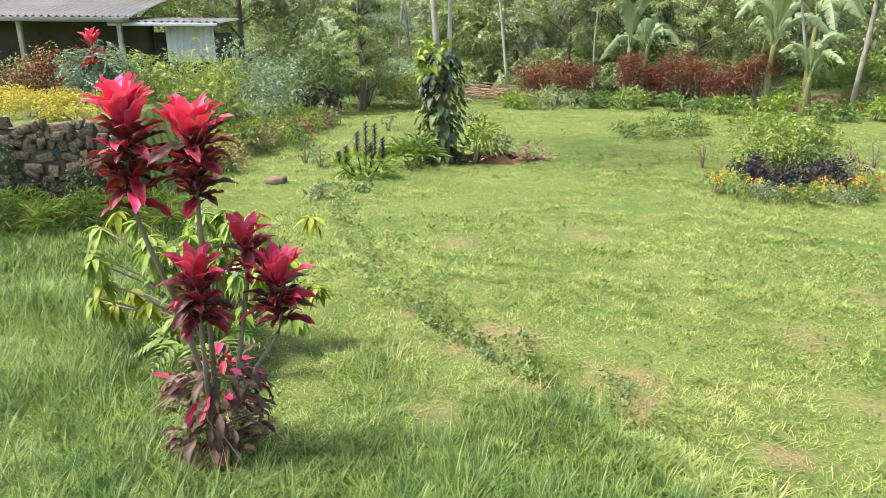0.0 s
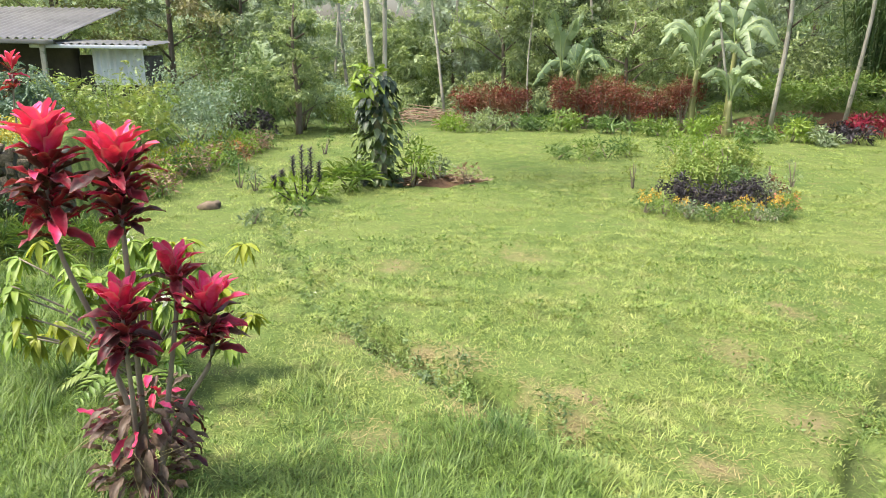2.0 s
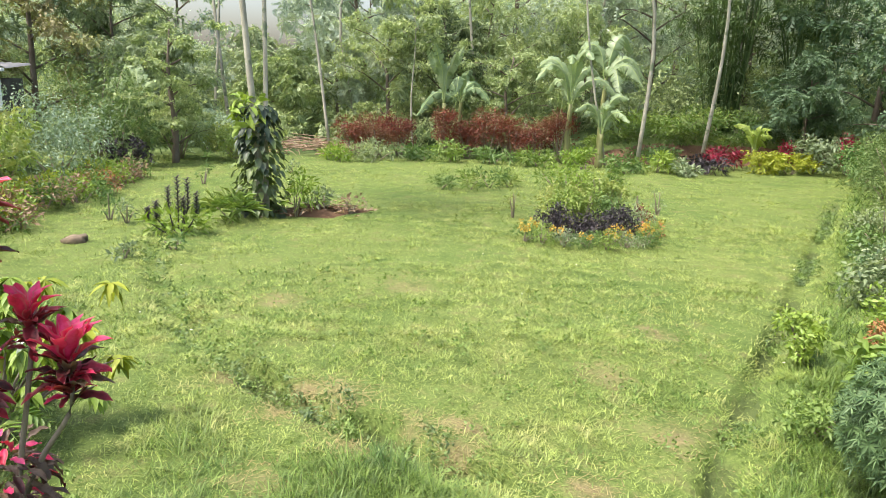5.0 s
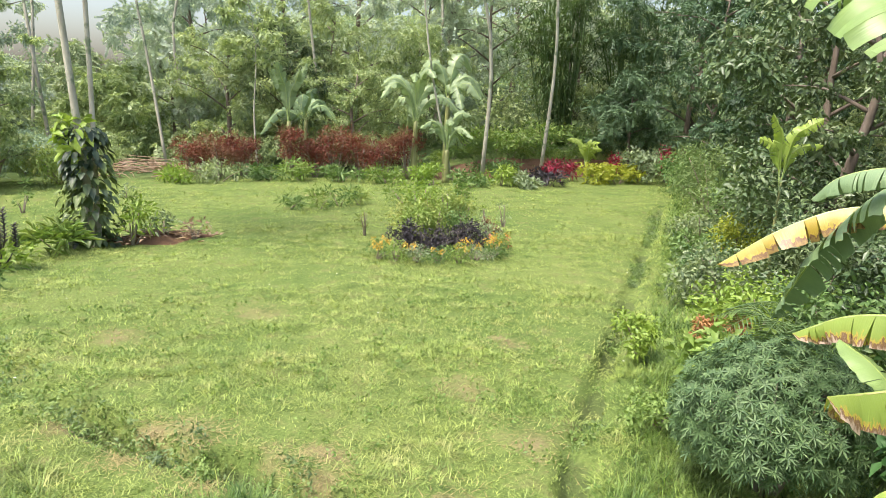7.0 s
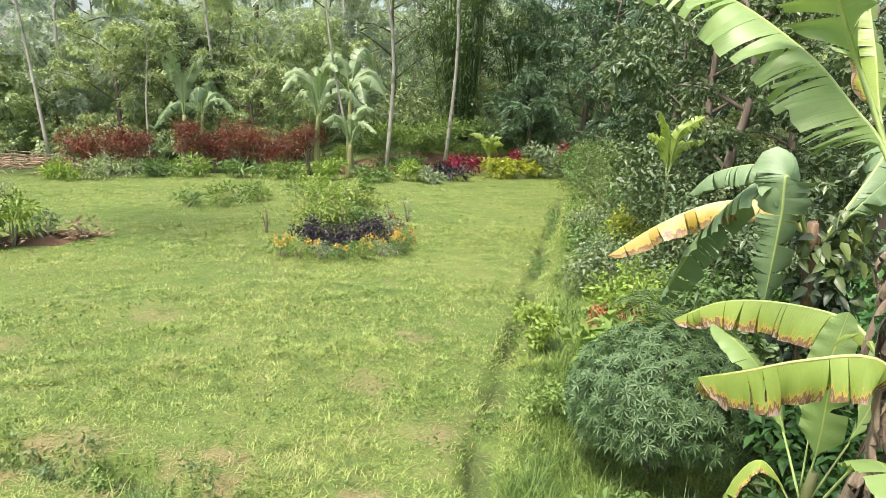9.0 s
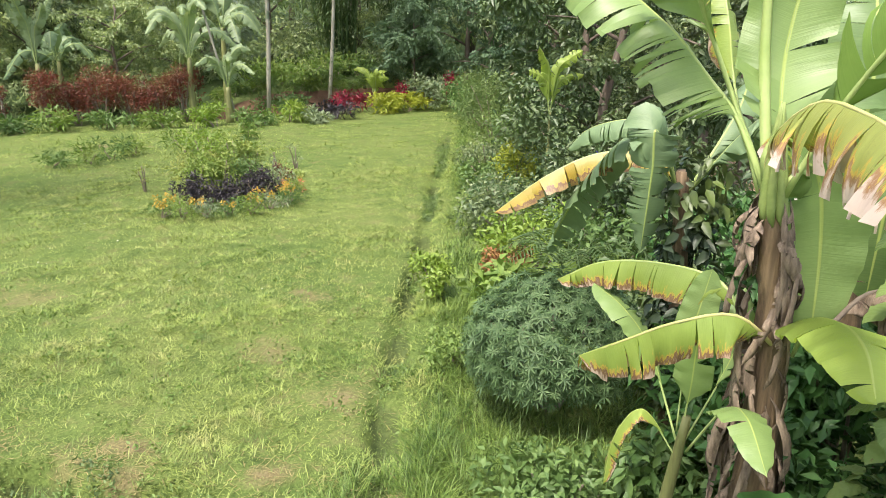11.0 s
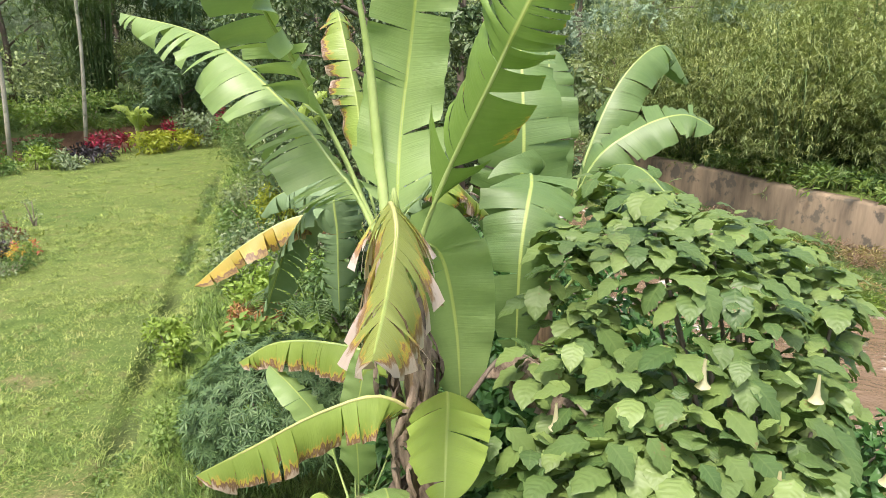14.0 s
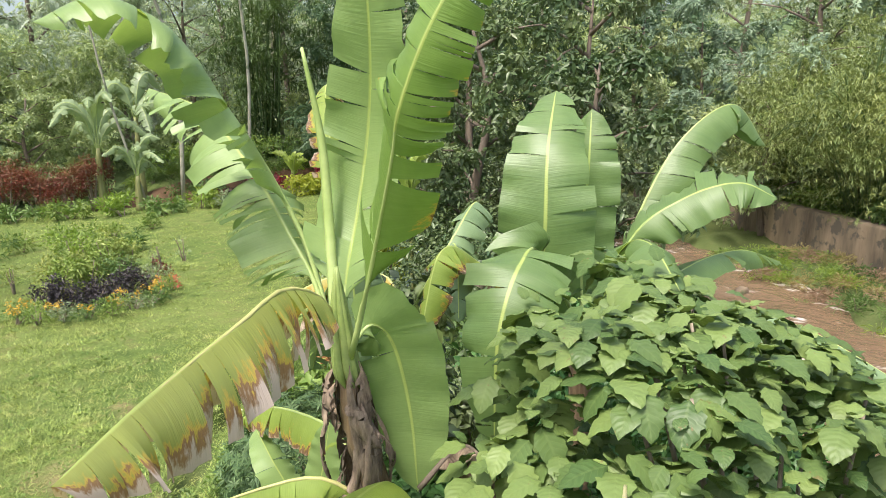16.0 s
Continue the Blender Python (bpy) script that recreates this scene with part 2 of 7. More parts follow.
def grass_material(name, dark, light, straw, deep, wash):
    """Grass: each tuft and blade its own shade, with fresh, yellowed and trodden patches at several sizes."""
    m, nt, out = graph(name)
    geo = nt.nodes.new("ShaderNodeNewGeometry")
    att = nt.nodes.new("ShaderNodeAttribute")
    att.attribute_name = "leafuv"
    sep = nt.nodes.new("ShaderNodeSeparateXYZ")
    link(nt, att.outputs["Vector"], sep.inputs[0])
    shade = math_node(nt, "ADD", math_node(nt, "MULTIPLY", geo.outputs["Random Per Island"], 0.4), math_node(nt, "MULTIPLY", sep.outputs[0], 0.6))
    col = blend(nt, shade, dark, light)
    wide, mid, small = noise_node(nt, 0.7, 3.0), noise_node(nt, 3.0, 4.0, 0.65), noise_node(nt, 11.0, 3.0, 0.6)
    col = blend(nt, ramp(nt, wide, [(0.40, 0.0), (0.62, 0.35)]), col, wash)
    col = blend(nt, ramp(nt, mid, [(0.54, 0.0), (0.68, 0.6)]), col, straw)
    col = blend(nt, ramp(nt, mid, [(0.33, 0.7), (0.49, 0.0)]), col, deep)
    col = blend(nt, 0.7, col, blend(nt, ramp(nt, small, [(0.36, 0.0), (0.64, 1.0)]), (0.5, 0.55, 0.45), (1.35, 1.3, 1.3)), "MULTIPLY")
    finish(nt, out, col, 0.5, None, 0.3)
    return m


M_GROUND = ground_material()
M_SOIL = soil_material("red_soil", (0.10, 0.06, 0.035), (0.19, 0.115, 0.068))
M_WATER = water_material()
M_GRASS = grass_material("grass_blade", (0.105, 0.185, 0.036), (0.42, 0.51, 0.135), (0.46, 0.44, 0.19), (0.075, 0.155, 0.03), (0.35, 0.38, 0.125))
M_RANKGRASS = grass_material("rank_grass_blade", (0.035, 0.085, 0.016), (0.27, 0.385, 0.085), (0.23, 0.325, 0.085), (0.05, 0.12, 0.022), (0.20, 0.31, 0.07))
M_TALLGRASS = leaf_material("tall_grass_blade", (0.06, 0.135, 0.024), (0.235, 0.345, 0.075), (0.25, 0.32, 0.085), 0.45, 0.35, 3.0)
M_DRYGRASS = leaf_material("dry_grass_blade", (0.27, 0.22, 0.09), (0.40, 0.34, 0.16), None, 0.8, 0.2)
M_WEED = leaf_material("weed_leaf", (0.06, 0.125, 0.032), (0.19, 0.29, 0.085), None, 0.5, 0.3)
M_TREE = leaf_material("forest_leaf", (0.05, 0.095, 0.045), (0.45, 0.53, 0.29), (0.36, 0.42, 0.21), 0.45, 0.42, 0.35)
M_TREELIGHT = leaf_material("light_forest_leaf", (0.16, 0.235, 0.10), (0.52, 0.60, 0.31), None, 0.5, 0.45)
M_TREEGREY = leaf_material("greyish_leaf", (0.13, 0.19, 0.10), (0.38, 0.45, 0.26), None, 0.55, 0.3)
M_TREEBLUE = leaf_material("blue_green_forest_leaf", (0.08, 0.145, 0.10), (0.38, 0.49, 0.33), None, 0.5, 0.3)
M_TREEWARM = leaf_material("warm_forest_leaf", (0.19, 0.21, 0.08), (0.40, 0.41, 0.17), (0.30, 0.27, 0.14), 0.5, 0.3, 0.6)
M_BEDSHRUB = leaf_material("yellowish_shrub_leaf", (0.15, 0.25, 0.05), (0.33, 0.42, 0.10), (0.34, 0.37, 0.11), 0.5, 0.3, 2.5)
# far foliage: distance haze is mixed into the leaf colour
M_TREEHAZE = leaf_material("hazed_far_forest_leaf", (0.26, 0.34, 0.28), (0.60, 0.67, 0.56), None, 0.55, 0.45)
M_LAWNWEED = leaf_material("lawn_weed_leaf", (0.12, 0.21, 0.05), (0.28, 0.38, 0.10), None, 0.5, 0.3)
M_LEGGY = leaf_material("leggy_shrub_leaf", (0.07, 0.135, 0.04), (0.26, 0.345, 0.12), None, 0.5, 0.3)
M_DRAINWEED = leaf_material("drain_weed_leaf", (0.08, 0.15, 0.035), (0.25, 0.35, 0.09), (0.15, 0.21, 0.10), 0.55, 0.25, 5.0)
M_GLOSS = leaf_material("glossy_dark_leaf", (0.035, 0.075, 0.028), (0.115, 0.17, 0.065), (0.15, 0.195, 0.08), 0.4, 0.2, 1.2, 0.4)
M_TREEDARK = leaf_material("dark_forest_leaf", (0.03, 0.07, 0.035), (0.15, 0.235, 0.11), None, 0.5, 0.25)
M_TERRACE = leaf_material("golden_leaf", (0.33, 0.33, 0.05), (0.62, 0.47, 0.07), None, 0.5, 0.3)
M_CREEPER = leaf_material("wall_creeper_leaf", (0.05, 0.085, 0.035), (0.12, 0.175, 0.065), None, 0.55, 0.25)
M_BAMBOO = leaf_material("bamboo_leaf", (0.04, 0.085, 0.03), (0.17, 0.25, 0.09), None, 0.45, 0.3)
M_BAMBOOYEL = leaf_material("yellowish_bamboo_leaf", (0.09, 0.145, 0.045), (0.46, 0.52, 0.21), (0.18, 0.25, 0.08), 0.55, 0.3, 1.0)
M_REDHEDGE = leaf_material("red_copper_leaf", (0.06, 0.022, 0.022), (0.30, 0.075, 0.038), (0.20, 0.10, 0.05), 0.5, 0.25, 1.1)
M_ORANGE = leaf_material("orange_red_leaf", (0.27, 0.10, 0.045), (0.36, 0.20, 0.07), None, 0.5, 0.25)
M_PURPLE = leaf_material("black_purple_leaf", (0.022, 0.02, 0.024), (0.055, 0.045, 0.05), None, 0.45, 0.1)
M_YELLOWLEAF = leaf_material("yellow_green_leaf", (0.21, 0.28, 0.03), (0.42, 0.44, 0.05), None, 0.45, 0.35)
M_LIME = leaf_material("lime_leaf", (0.16, 0.27, 0.04), (0.30, 0.40, 0.07), None, 0.45, 0.35)
M_YELLOWFLOWER = leaf_material("yellow_flower", (0.55, 0.30, 0.04), (0.62, 0.44, 0.08), None, 0.6, 0.2)
M_PINK = leaf_material("salmon_petal", (0.60, 0.13, 0.09), (0.65, 0.22, 0.15), None, 0.6, 0.2)
M_MAGENTA = leaf_material("crimson_leaf", (0.16, 0.012, 0.03), (0.55, 0.04, 0.10), (0.08, 0.02, 0.025), 0.4, 0.25, 5.0)
M_DOME = leaf_material("blue_green_leaf", (0.045, 0.10, 0.038), (0.17, 0.26, 0.10), None, 0.5, 0.2)
M_TRUMPETLEAF = veined_material("broad_shrub_leaf", (0.07, 0.13, 0.036), (0.215, 0.295, 0.085), (0.25, 0.33, 0.12))
M_BROAD = leaf_material("dark_broad_leaf", (0.045, 0.13, 0.03), (0.09, 0.19, 0.05), None, 0.42, 0.25)
M_TRUMPET = leaf_material("cream_trumpet", (0.62, 0.56, 0.30), (0.66, 0.62, 0.42), None, 0.5, 0.4)
M_DEAD = leaf_material("dead_leaf", (0.22, 0.14, 0.085), (0.40, 0.29, 0.20), None, 0.8, 0.15)
M_VINE = leaf_material("dark_vine_leaf", (0.03, 0.05, 0.03), (0.075, 0.105, 0.055), (0.16, 0.22, 0.05), 0.4, 0.15, 1.4)
M_CORDY = toned_material("red_ti_leaf", [(0.0, (0.86, 0.085, 0.25)), (0.28, (0.70, 0.028, 0.10)), (0.48, (0.34, 0.02, 0.04)), (0.78, (0.05, 0.012, 0.013)), (0.9, (0.075, 0.045, 0.032)), (1.0, (0.145, 0.10, 0.065))], 0.5, 0.26, 0.5, (0.55, 0.22, 0.2))
M_BAN_A = banana_material("banana_leaf_green", (0.18, 0.295, 0.085), (0.31, 0.43, 0.155), 1.5)
M_BAN_A2 = banana_material("banana_leaf_yellow_tipped", (0.15, 0.28, 0.045), (0.22, 0.34, 0.07), 1.08)
M_BAN_B = banana_material("banana_leaf_deep_green", (0.095, 0.185, 0.055), (0.165, 0.265, 0.085), 1.5)
M_BAN_OLD = banana_material("banana_leaf_scorched_edge", (0.20, 0.31, 0.045), (0.31, 0.39, 0.07), 0.63, through_light=0.3)
M_BAN_DYING = banana_material("banana_leaf_dying", (0.24, 0.30, 0.06), (0.36, 0.36, 0.09), 0.42, brown=(0.30, 0.17, 0.08), pale=(0.58, 0.47, 0.40), through_light=0.25)
M_BAN_YELLOW = banana_material("banana_leaf_yellow", (0.30, 0.28, 0.05), (0.44, 0.34, 0.05), 0.55, yellow=0.5, through_light=0.3, pale=(0.40, 0.27, 0.10))
M_BAN_SLATE = banana_material("banana_leaf_dull", (0.125, 0.21, 0.10), (0.20, 0.295, 0.15), 1.2, rough=0.5, through_light=0.2)
M_BAN_FAR = banana_material("banana_leaf_pale", (0.20, 0.29, 0.14), (0.36, 0.45, 0.26), 1.35)
M_RIB = plain_material("banana_rib", (0.30, 0.40, 0.12), (0.42, 0.50, 0.20), 5.0, 0.4, 0.0, 0.1)
M_PETIOLE = plain_material("banana_petiole", (0.17, 0.24, 0.06), (0.34, 0.40, 0.14), 9.0, 0.45, 0.0, 0.1)
M_RIBYEL = plain_material("banana_rib_yellow", (0.40, 0.40, 0.14), (0.52, 0.48, 0.20), 5.0, 0.5, 0.0, 0.1)
M_PSEUDO = bark_material("banana_stem", (0.03, 0.02, 0.014), (0.29, 0.20, 0.115), 26.0, (1, 1, 0.06), 0.6)
M_BAN_DRY = bark_material("dry_banana_leaf", (0.06, 0.04, 0.026), (0.37, 0.28, 0.20), 34.0, (1, 1, 0.25), 0.85)
M_BAN_LIME = banana_material("banana_leaf_lime", (0.27, 0.39, 0.055), (0.38, 0.48, 0.085), 1.5, through_light=0.45)
M_SUCKER = bark_material("young_banana_stem", (0.12, 0.13, 0.05), (0.30, 0.31, 0.11), 12.0, (1, 1, 0.1), 0.55)
M_BARK = bark_material("brown_bark", (0.10, 0.075, 0.055), (0.21, 0.17, 0.13))
M_PALEBARK = bark_material("pale_bark", (0.26, 0.24, 0.18), (0.48, 0.45, 0.36), 6.0, (1, 1, 0.3), 0.85, (0.17, 0.20, 0.12))
M_STEM = bark_material("shrub_stem", (0.16, 0.13, 0.09), (0.30, 0.25, 0.19), 14.0)
M_STONE = bark_material("field_stone", (0.06, 0.048, 0.032), (0.30, 0.225, 0.15), 3.5, (1, 1, 1), 0.95, (0.06, 0.085, 0.03))
M_MORTAR = plain_material("dark_mortar", (0.06, 0.06, 0.045), (0.12, 0.115, 0.085), 4.0, 0.95)
M_CONCRETE = bark_material("stained_concrete", (0.075, 0.06, 0.042), (0.33, 0.25, 0.165), 1.4, (1, 1, 0.22), 0.9, (0.11, 0.095, 0.07))
M_ROOF = plain_material("weathered_sheet_roof", (0.15, 0.145, 0.135), (0.27, 0.26, 0.24), 0.9, 0.5, 0.3)
M_SHEET = plain_material("white_sheet_wall", (0.55, 0.58, 0.60), (0.68, 0.70, 0.71), 1.2, 0.5, 0.1)
M_BOARD = plain_material("dark_board_wall", (0.045, 0.04, 0.038), (0.10, 0.09, 0.08), 2.0, 0.9)
M_FLOWERWHITE = leaf_material("white_petal", (0.75, 0.74, 0.70), (0.8, 0.8, 0.78), None, 0.6, 0.3)
M_BLUE = leaf_material("blue_petal", (0.10, 0.10, 0.55), (0.16, 0.15, 0.65), None, 0.6, 0.3)

# ---- mesh helpers ----
rng = np.random.default_rng(7)


class Build:
    """Collects vertices, faces and leaf coordinates, then makes one mesh."""

    def __init__(self):
        self.v, self.f, self.a, self.n = [], [], [], 0

    def add(self, v, faces, a=None):
        v = np.asarray(v, float).reshape(-1, 3)
        self.v.append(v)
        for f in faces:
            f = np.asarray(f, int)
            if f.size:
                self.f.append(f + self.n)
        self.a.append(np.zeros((len(v), 3)) if a is None else np.asarray(a, float).reshape(-1, 3))
        self.n += len(v)
        return self

    def mesh(self, name, material, smooth=False):
        v, a = np.concatenate(self.v), np.concatenate(self.a)
        sizes = np.concatenate([np.full(len(f), f.shape[1]) for f in self.f])
        loops = np.concatenate([f.ravel() for f in self.f])
        me = bpy.data.meshes.new(name)
        me.vertices.add(len(v))
        me.vertices.foreach_set("co", v.ravel())
        me.loops.add(len(loops))
        me.loops.foreach_set("vertex_index", loops.astype(np.int32))
        me.polygons.add(len(sizes))
        me.polygons.foreach_set("loop_start", (np.cumsum(sizes) - sizes).astype(np.int32))
        if smooth:
            me.polygons.foreach_set("use_smooth", np.ones(len(sizes), bool))
        me.update(calc_edges=True)
        me.attributes.new("leafuv", "FLOAT_VECTOR", "POINT").data.foreach_set("vector", a.ravel())
        me.materials.append(material)
        return me


def thing(name, label, category, at=(0, 0, 0), group="", kind="", turn=0.0, size=1.0):
    ob = new(name)
    ob.matrix_basis = pose(*at, 0, 0, turn) @ Matrix.Scale(size, 4)
    return tagged(ob, label, category, group, kind)


def part(name, made, material, parent=None, label="", smooth=False):
    me = made if isinstance(made, bpy.types.Mesh) else made.mesh(name, material, smooth)
    ob = new(name, me)
    if parent is not None:
        ob.parent = parent
    if label:
        ob["label"] = label
    return ob


def solo(name, made, material, label, category, kind="", group="", smooth=False):
    return tagged(part(name, made, material, None, "", smooth), label, category, group, kind)


def unit(v):
    return v / np.maximum(np.linalg.norm(v, axis=-1, keepdims=True), 1e-9)


LEAF4 = (np.array([(0, 0, 0), (0.5, 0.45, 0.10), (0, 1, 0), (-0.5, 0.45, 0.10)], float), [np.array([(0, 1, 2), (0, 2, 3)])])
LEAF8 = (np.array([(0, 0, 0), (-0.44, 0.28, 0.09), (0, 0.32, 0), (0.44, 0.28, 0.09), (-0.36, 0.64, 0.08), (0, 0.68, 0), (0.36, 0.64, 0.08), (0, 1, 0)], float),
         [np.array([(0, 2, 1), (0, 3, 2), (4, 5, 7), (5, 6, 7)]), np.array([(1, 2, 5, 4), (2, 3, 6, 5)])])
STRAP = (np.array([(-0.16, 0, 0), (0.16, 0, 0), (-0.46, 0.3, 0.07), (0, 0.3, 0), (0.46, 0.3, 0.07), (-0.44, 0.62, 0.06), (0, 0.62, 0), (0.44, 0.62, 0.06), (0, 1, 0)], float),
         [np.array([(0, 1, 3), (5, 6, 8), (6, 7, 8), (0, 3, 2), (1, 4, 3)]), np.array([(2, 3, 6, 5), (3, 4, 7, 6)])])
BLADE = (np.array([(-0.5, 0, 0), (0.5, 0, 0), (-0.4, 0.5, 0), (0.4, 0.5, 0), (0, 1, 0)], float), [np.array([(2, 3, 4)]), np.array([(0, 1, 3, 2)])])
SPIKE = (np.array([(-0.5, 0, 0), (0.5, 0, 0), (0, 1, 0)], float), [np.array([(0, 1, 2)])])


def pinnate(pairs, reach, fat):
    """A feathered leaf: pairs of leaflets and one at the tip."""
    v, f = [], []
    for j in range(pairs):
        y = 0.12 + 0.75 * j / pairs
        far = reach * math.sin(0.55 + 2.2 * j / pairs)
        for sg in (1, -1):
            v += [(0, y - fat, 0), (sg * far, y + 0.16, -0.02), (sg * far * 0.3, y + 0.09 + fat, 0.06)]
    v += [(0.1, 0.8, 0), (0, 1.05, -0.03), (-0.1, 0.8, 0)]
    return np.array(v, float), [np.arange(len(v)).reshape(-1, 3)]


PINNATE = pinnate(4, 0.5, 0.075)


def leaves(b, where, way, up, length, width, shape=LEAF4, droop=0.0, tone=0.0):
    """Adds one leaf per row: from where, along way, its upper side to up; width as a share of length."""
    where, way, up = (np.broadcast_to(np.asarray(k, float), (len(where), 3)) for k in (where, way, up))
    count = len(where)
    length, width, droop, tone = (np.broadcast_to(np.asarray(k, float), (count,))[:, None] for k in (length, width, droop, tone))
    y = unit(way)
    x = unit(np.cross(y, up + 1e-4))
    z = np.cross(x, y)
    t, faces = shape
    k = len(t)
    tx, ty, tz = t[:, 0][None] * width, t[:, 1][None], t[:, 2][None] * width * 2
    down = -droop * ty ** 2
    v = where[:, None] + length[..., None] * (tx[..., None] * x[:, None] + ty[..., None] * y[:, None] + tz[..., None] * z[:, None])
    v[..., 2] += length * down
    a = np.stack([np.broadcast_to(tone, (count, k)), np.broadcast_to(ty, (count, k)), np.broadcast_to(np.abs(t[:, 0])[None] * 2, (count, k))], -1)
    off = (np.arange(count) * k)[:, None, None]
    return b.add(v, [(f[None] + off).reshape(-1, f.shape[1]) for f in faces], a)


def curve_points(pts, n):
    """A smooth line through pts."""
    p = np.asarray(pts, float)
    p = np.vstack([2 * p[0] - p[1], p, 2 * p[-1] - p[-2]])
    seg = len(p) - 3
    t = np.linspace(0, seg, n)
    i = np.minimum(t.astype(int), seg - 1)
    u = (t - i)[:, None]
    a, b, c, d = p[i], p[i + 1], p[i + 2], p[i + 3]
    return 0.5 * (2 * b + (c - a) * u + (2 * a - 5 * b + 4 * c - d) * u ** 2 + (3 * b - a - 3 * c + d) * u ** 3)


def tube(b, pts, radii, n=8, sides=7, rough=0.0):
    c = curve_points(pts, n) if n else np.asarray(pts, float)
    m = len(c)
    r = np.interp(np.linspace(0, 1, m), np.linspace(0, 1, len(radii)), radii)
    t = unit(np.gradient(c, axis=0))
    ref = np.where(np.abs(t[:, 2:3]) > 0.9, np.array([[1.0, 0, 0]]), np.array([[0, 0, 1.0]]))
    x = unit(np.cross(t, ref))
    y = np.cross(t, x)
    ang = np.linspace(0, 2 * np.pi, sides, endpoint=False)
    rr = r[:, None] * (1 + rough * rng.uniform(-1, 1, (m, sides)))
    v = c[:, None] + rr[..., None] * (np.cos(ang)[None, :, None] * x[:, None] + np.sin(ang)[None, :, None] * y[:, None])
    i, j = np.meshgrid(np.arange(m - 1), np.arange(sides), indexing="ij")
    q = np.stack([i * sides + j, i * sides + (j + 1) % sides, (i + 1) * sides + (j + 1) % sides, (i + 1) * sides + j], -1).reshape(-1, 4)
    caps = np.array([list(range(sides))[::-1], list(range((m - 1) * sides, m * sides))])
    return b.add(v, [q, caps])


def rounded_block(b, size, at=(0, 0, 0), bend=0.0, bevel=0.18, r=None):
    """A worn block: a box with its corners drawn in and set askew."""
    r = r or rng
    bm = bmesh.new()
    bmesh.ops.create_cube(bm, size=1.0)
    bmesh.ops.bevel(bm, geom=list(bm.edges), offset=bevel, segments=1, affect="EDGES")
    v = np.array([k.co[:] for k in bm.verts])
    bm.verts.index_update()
    tri = np.array([[k.index for k in f.verts] for f in bm.faces if len(f.verts) == 3])
    quad = np.array([[k.index for k in f.verts] for f in bm.faces if len(f.verts) == 4])
    bm.free()
    v = v + r.normal(size=v.shape) * bend
    return b.add(v * np.asarray(size) + np.asarray(at), [f for f in (tri, quad) if f.size])


def lattice(x, y, seed=0):
    """Smooth value noise, -1 to 1, of plan coordinates."""
    xi, yi = np.floor(x).astype(int), np.floor(y).astype(int)
    u, v = x - xi, y - yi
    u, v = u * u * (3 - 2 * u), v * v * (3 - 2 * v)

    def h(a, b):
        k = np.sin(a * 127.1 + b * 311.7 + seed * 74.7) * 43758.5453
        return (k - np.floor(k)) * 2 - 1

    return (h(xi, yi) * (1 - u) + h(xi + 1, yi) * u) * (1 - v) + (h(xi, yi + 1) * (1 - u) + h(xi + 1, yi + 1) * u) * v


def line_distance(x, y, line):
    best = np.full(np.shape(x), 1e9)
    for (ax, ay), (bx, by) in zip(line, line[1:]):
        dx, dy = bx - ax, by - ay
        t = np.clip(((x - ax) * dx + (y - ay) * dy) / (dx * dx + dy * dy), 0, 1)
        best = np.minimum(best, np.hypot(x - ax - t * dx, y - ay - t * dy))
    return best


def smooth(t):
    t = np.clip(t, 0, 1)
    return t * t * (3 - 2 * t)


def height(x, y):
    """The lie of the land: lawn, two drains, wall terrace, river cut, rising ground."""
    x, y = np.asarray(x, float), np.asarray(y, float)
    z = 0.025 * lattice(x * 0.9, y * 0.9, 1) + 0.014 * lattice(x * 4, y * 4, 2) + 0.008 * lattice(x * 9, y * 9, 7)
    d1 = line_distance(x + 0.07 * lattice(x * 2.7, y * 2.7, 74), y + 0.05 * lattice(x * 4.1, y * 4.1, 75), DITCH)
    d2 = line_distance(x + 0.07 * lattice(x * 1.3, y * 1.3, 72) + 0.04 * lattice(x * 5, y * 5, 76), y, TRENCH)
    z = z - (0.23 + 0.07 * lattice(x * 2.1, y * 2.1, 73)) * (0.2 + 0.8 * smooth((6.4 - y) / 1.2)) * smooth((y - 3.55) / 0.4) * np.exp(-(d1 / (0.12 + 0.045 * lattice(x * 2.3, y * 2.3, 77))) ** 4) + 0.035 * np.exp(-((d1 - 0.3) / 0.16) ** 2)
    z = z - (0.11 + 0.08 * lattice(x * 2.3, y * 2.3, 71)) * np.exp(-(d2 / 0.1) ** 4)
    q = 0.788 * x - 0.615 * y
    terrace = smooth((-3.0 - x - 0.25 * (y - 8)) / 0.15) * smooth((y - 8.05 + 0.25 * (x + 4.5) * -1) / 0.15)
    z = z + 1.0 * terrace * (1 - smooth((y - 10.6) / 3))
    r = np.hypot(x, y)
    az = np.degrees(np.arctan2(x, y))
    open_way = 1 - 0.85 * np.exp(-((az - 0) / 9) ** 2)
    bank = smooth((y - 19.6 - 0.25 * lattice(x * 0.4, y * 0.4, 5)) / 1.2) * smooth((x - 9.0) / 3) * (q < 5)
    z = z + 0.75 * bank
    hill = np.maximum(0, r - 27) * 0.16 * open_way
    hill = np.minimum(hill, 16 * open_way + 1)
    front = smooth((y + 8) / 14)
    z = z + hill * front
    cut = smooth((q - 4.9) / 1.9) * (1 - smooth((q - 12.42) / 0.12))
    z = z * (1 - cut) + cut * (-1.3 + 0.36 * smooth((q - 9.5 - 0.5 * lattice(x * 0.6, y * 0.6, 12)) / 1.2) + 0.1 * lattice(x * 1.3, y * 1.3, 9))
    return z


def ground_z(x, y):
    return float(height(np.array([x]), np.array([y]))[0])

# ---- ground, river, walls ----


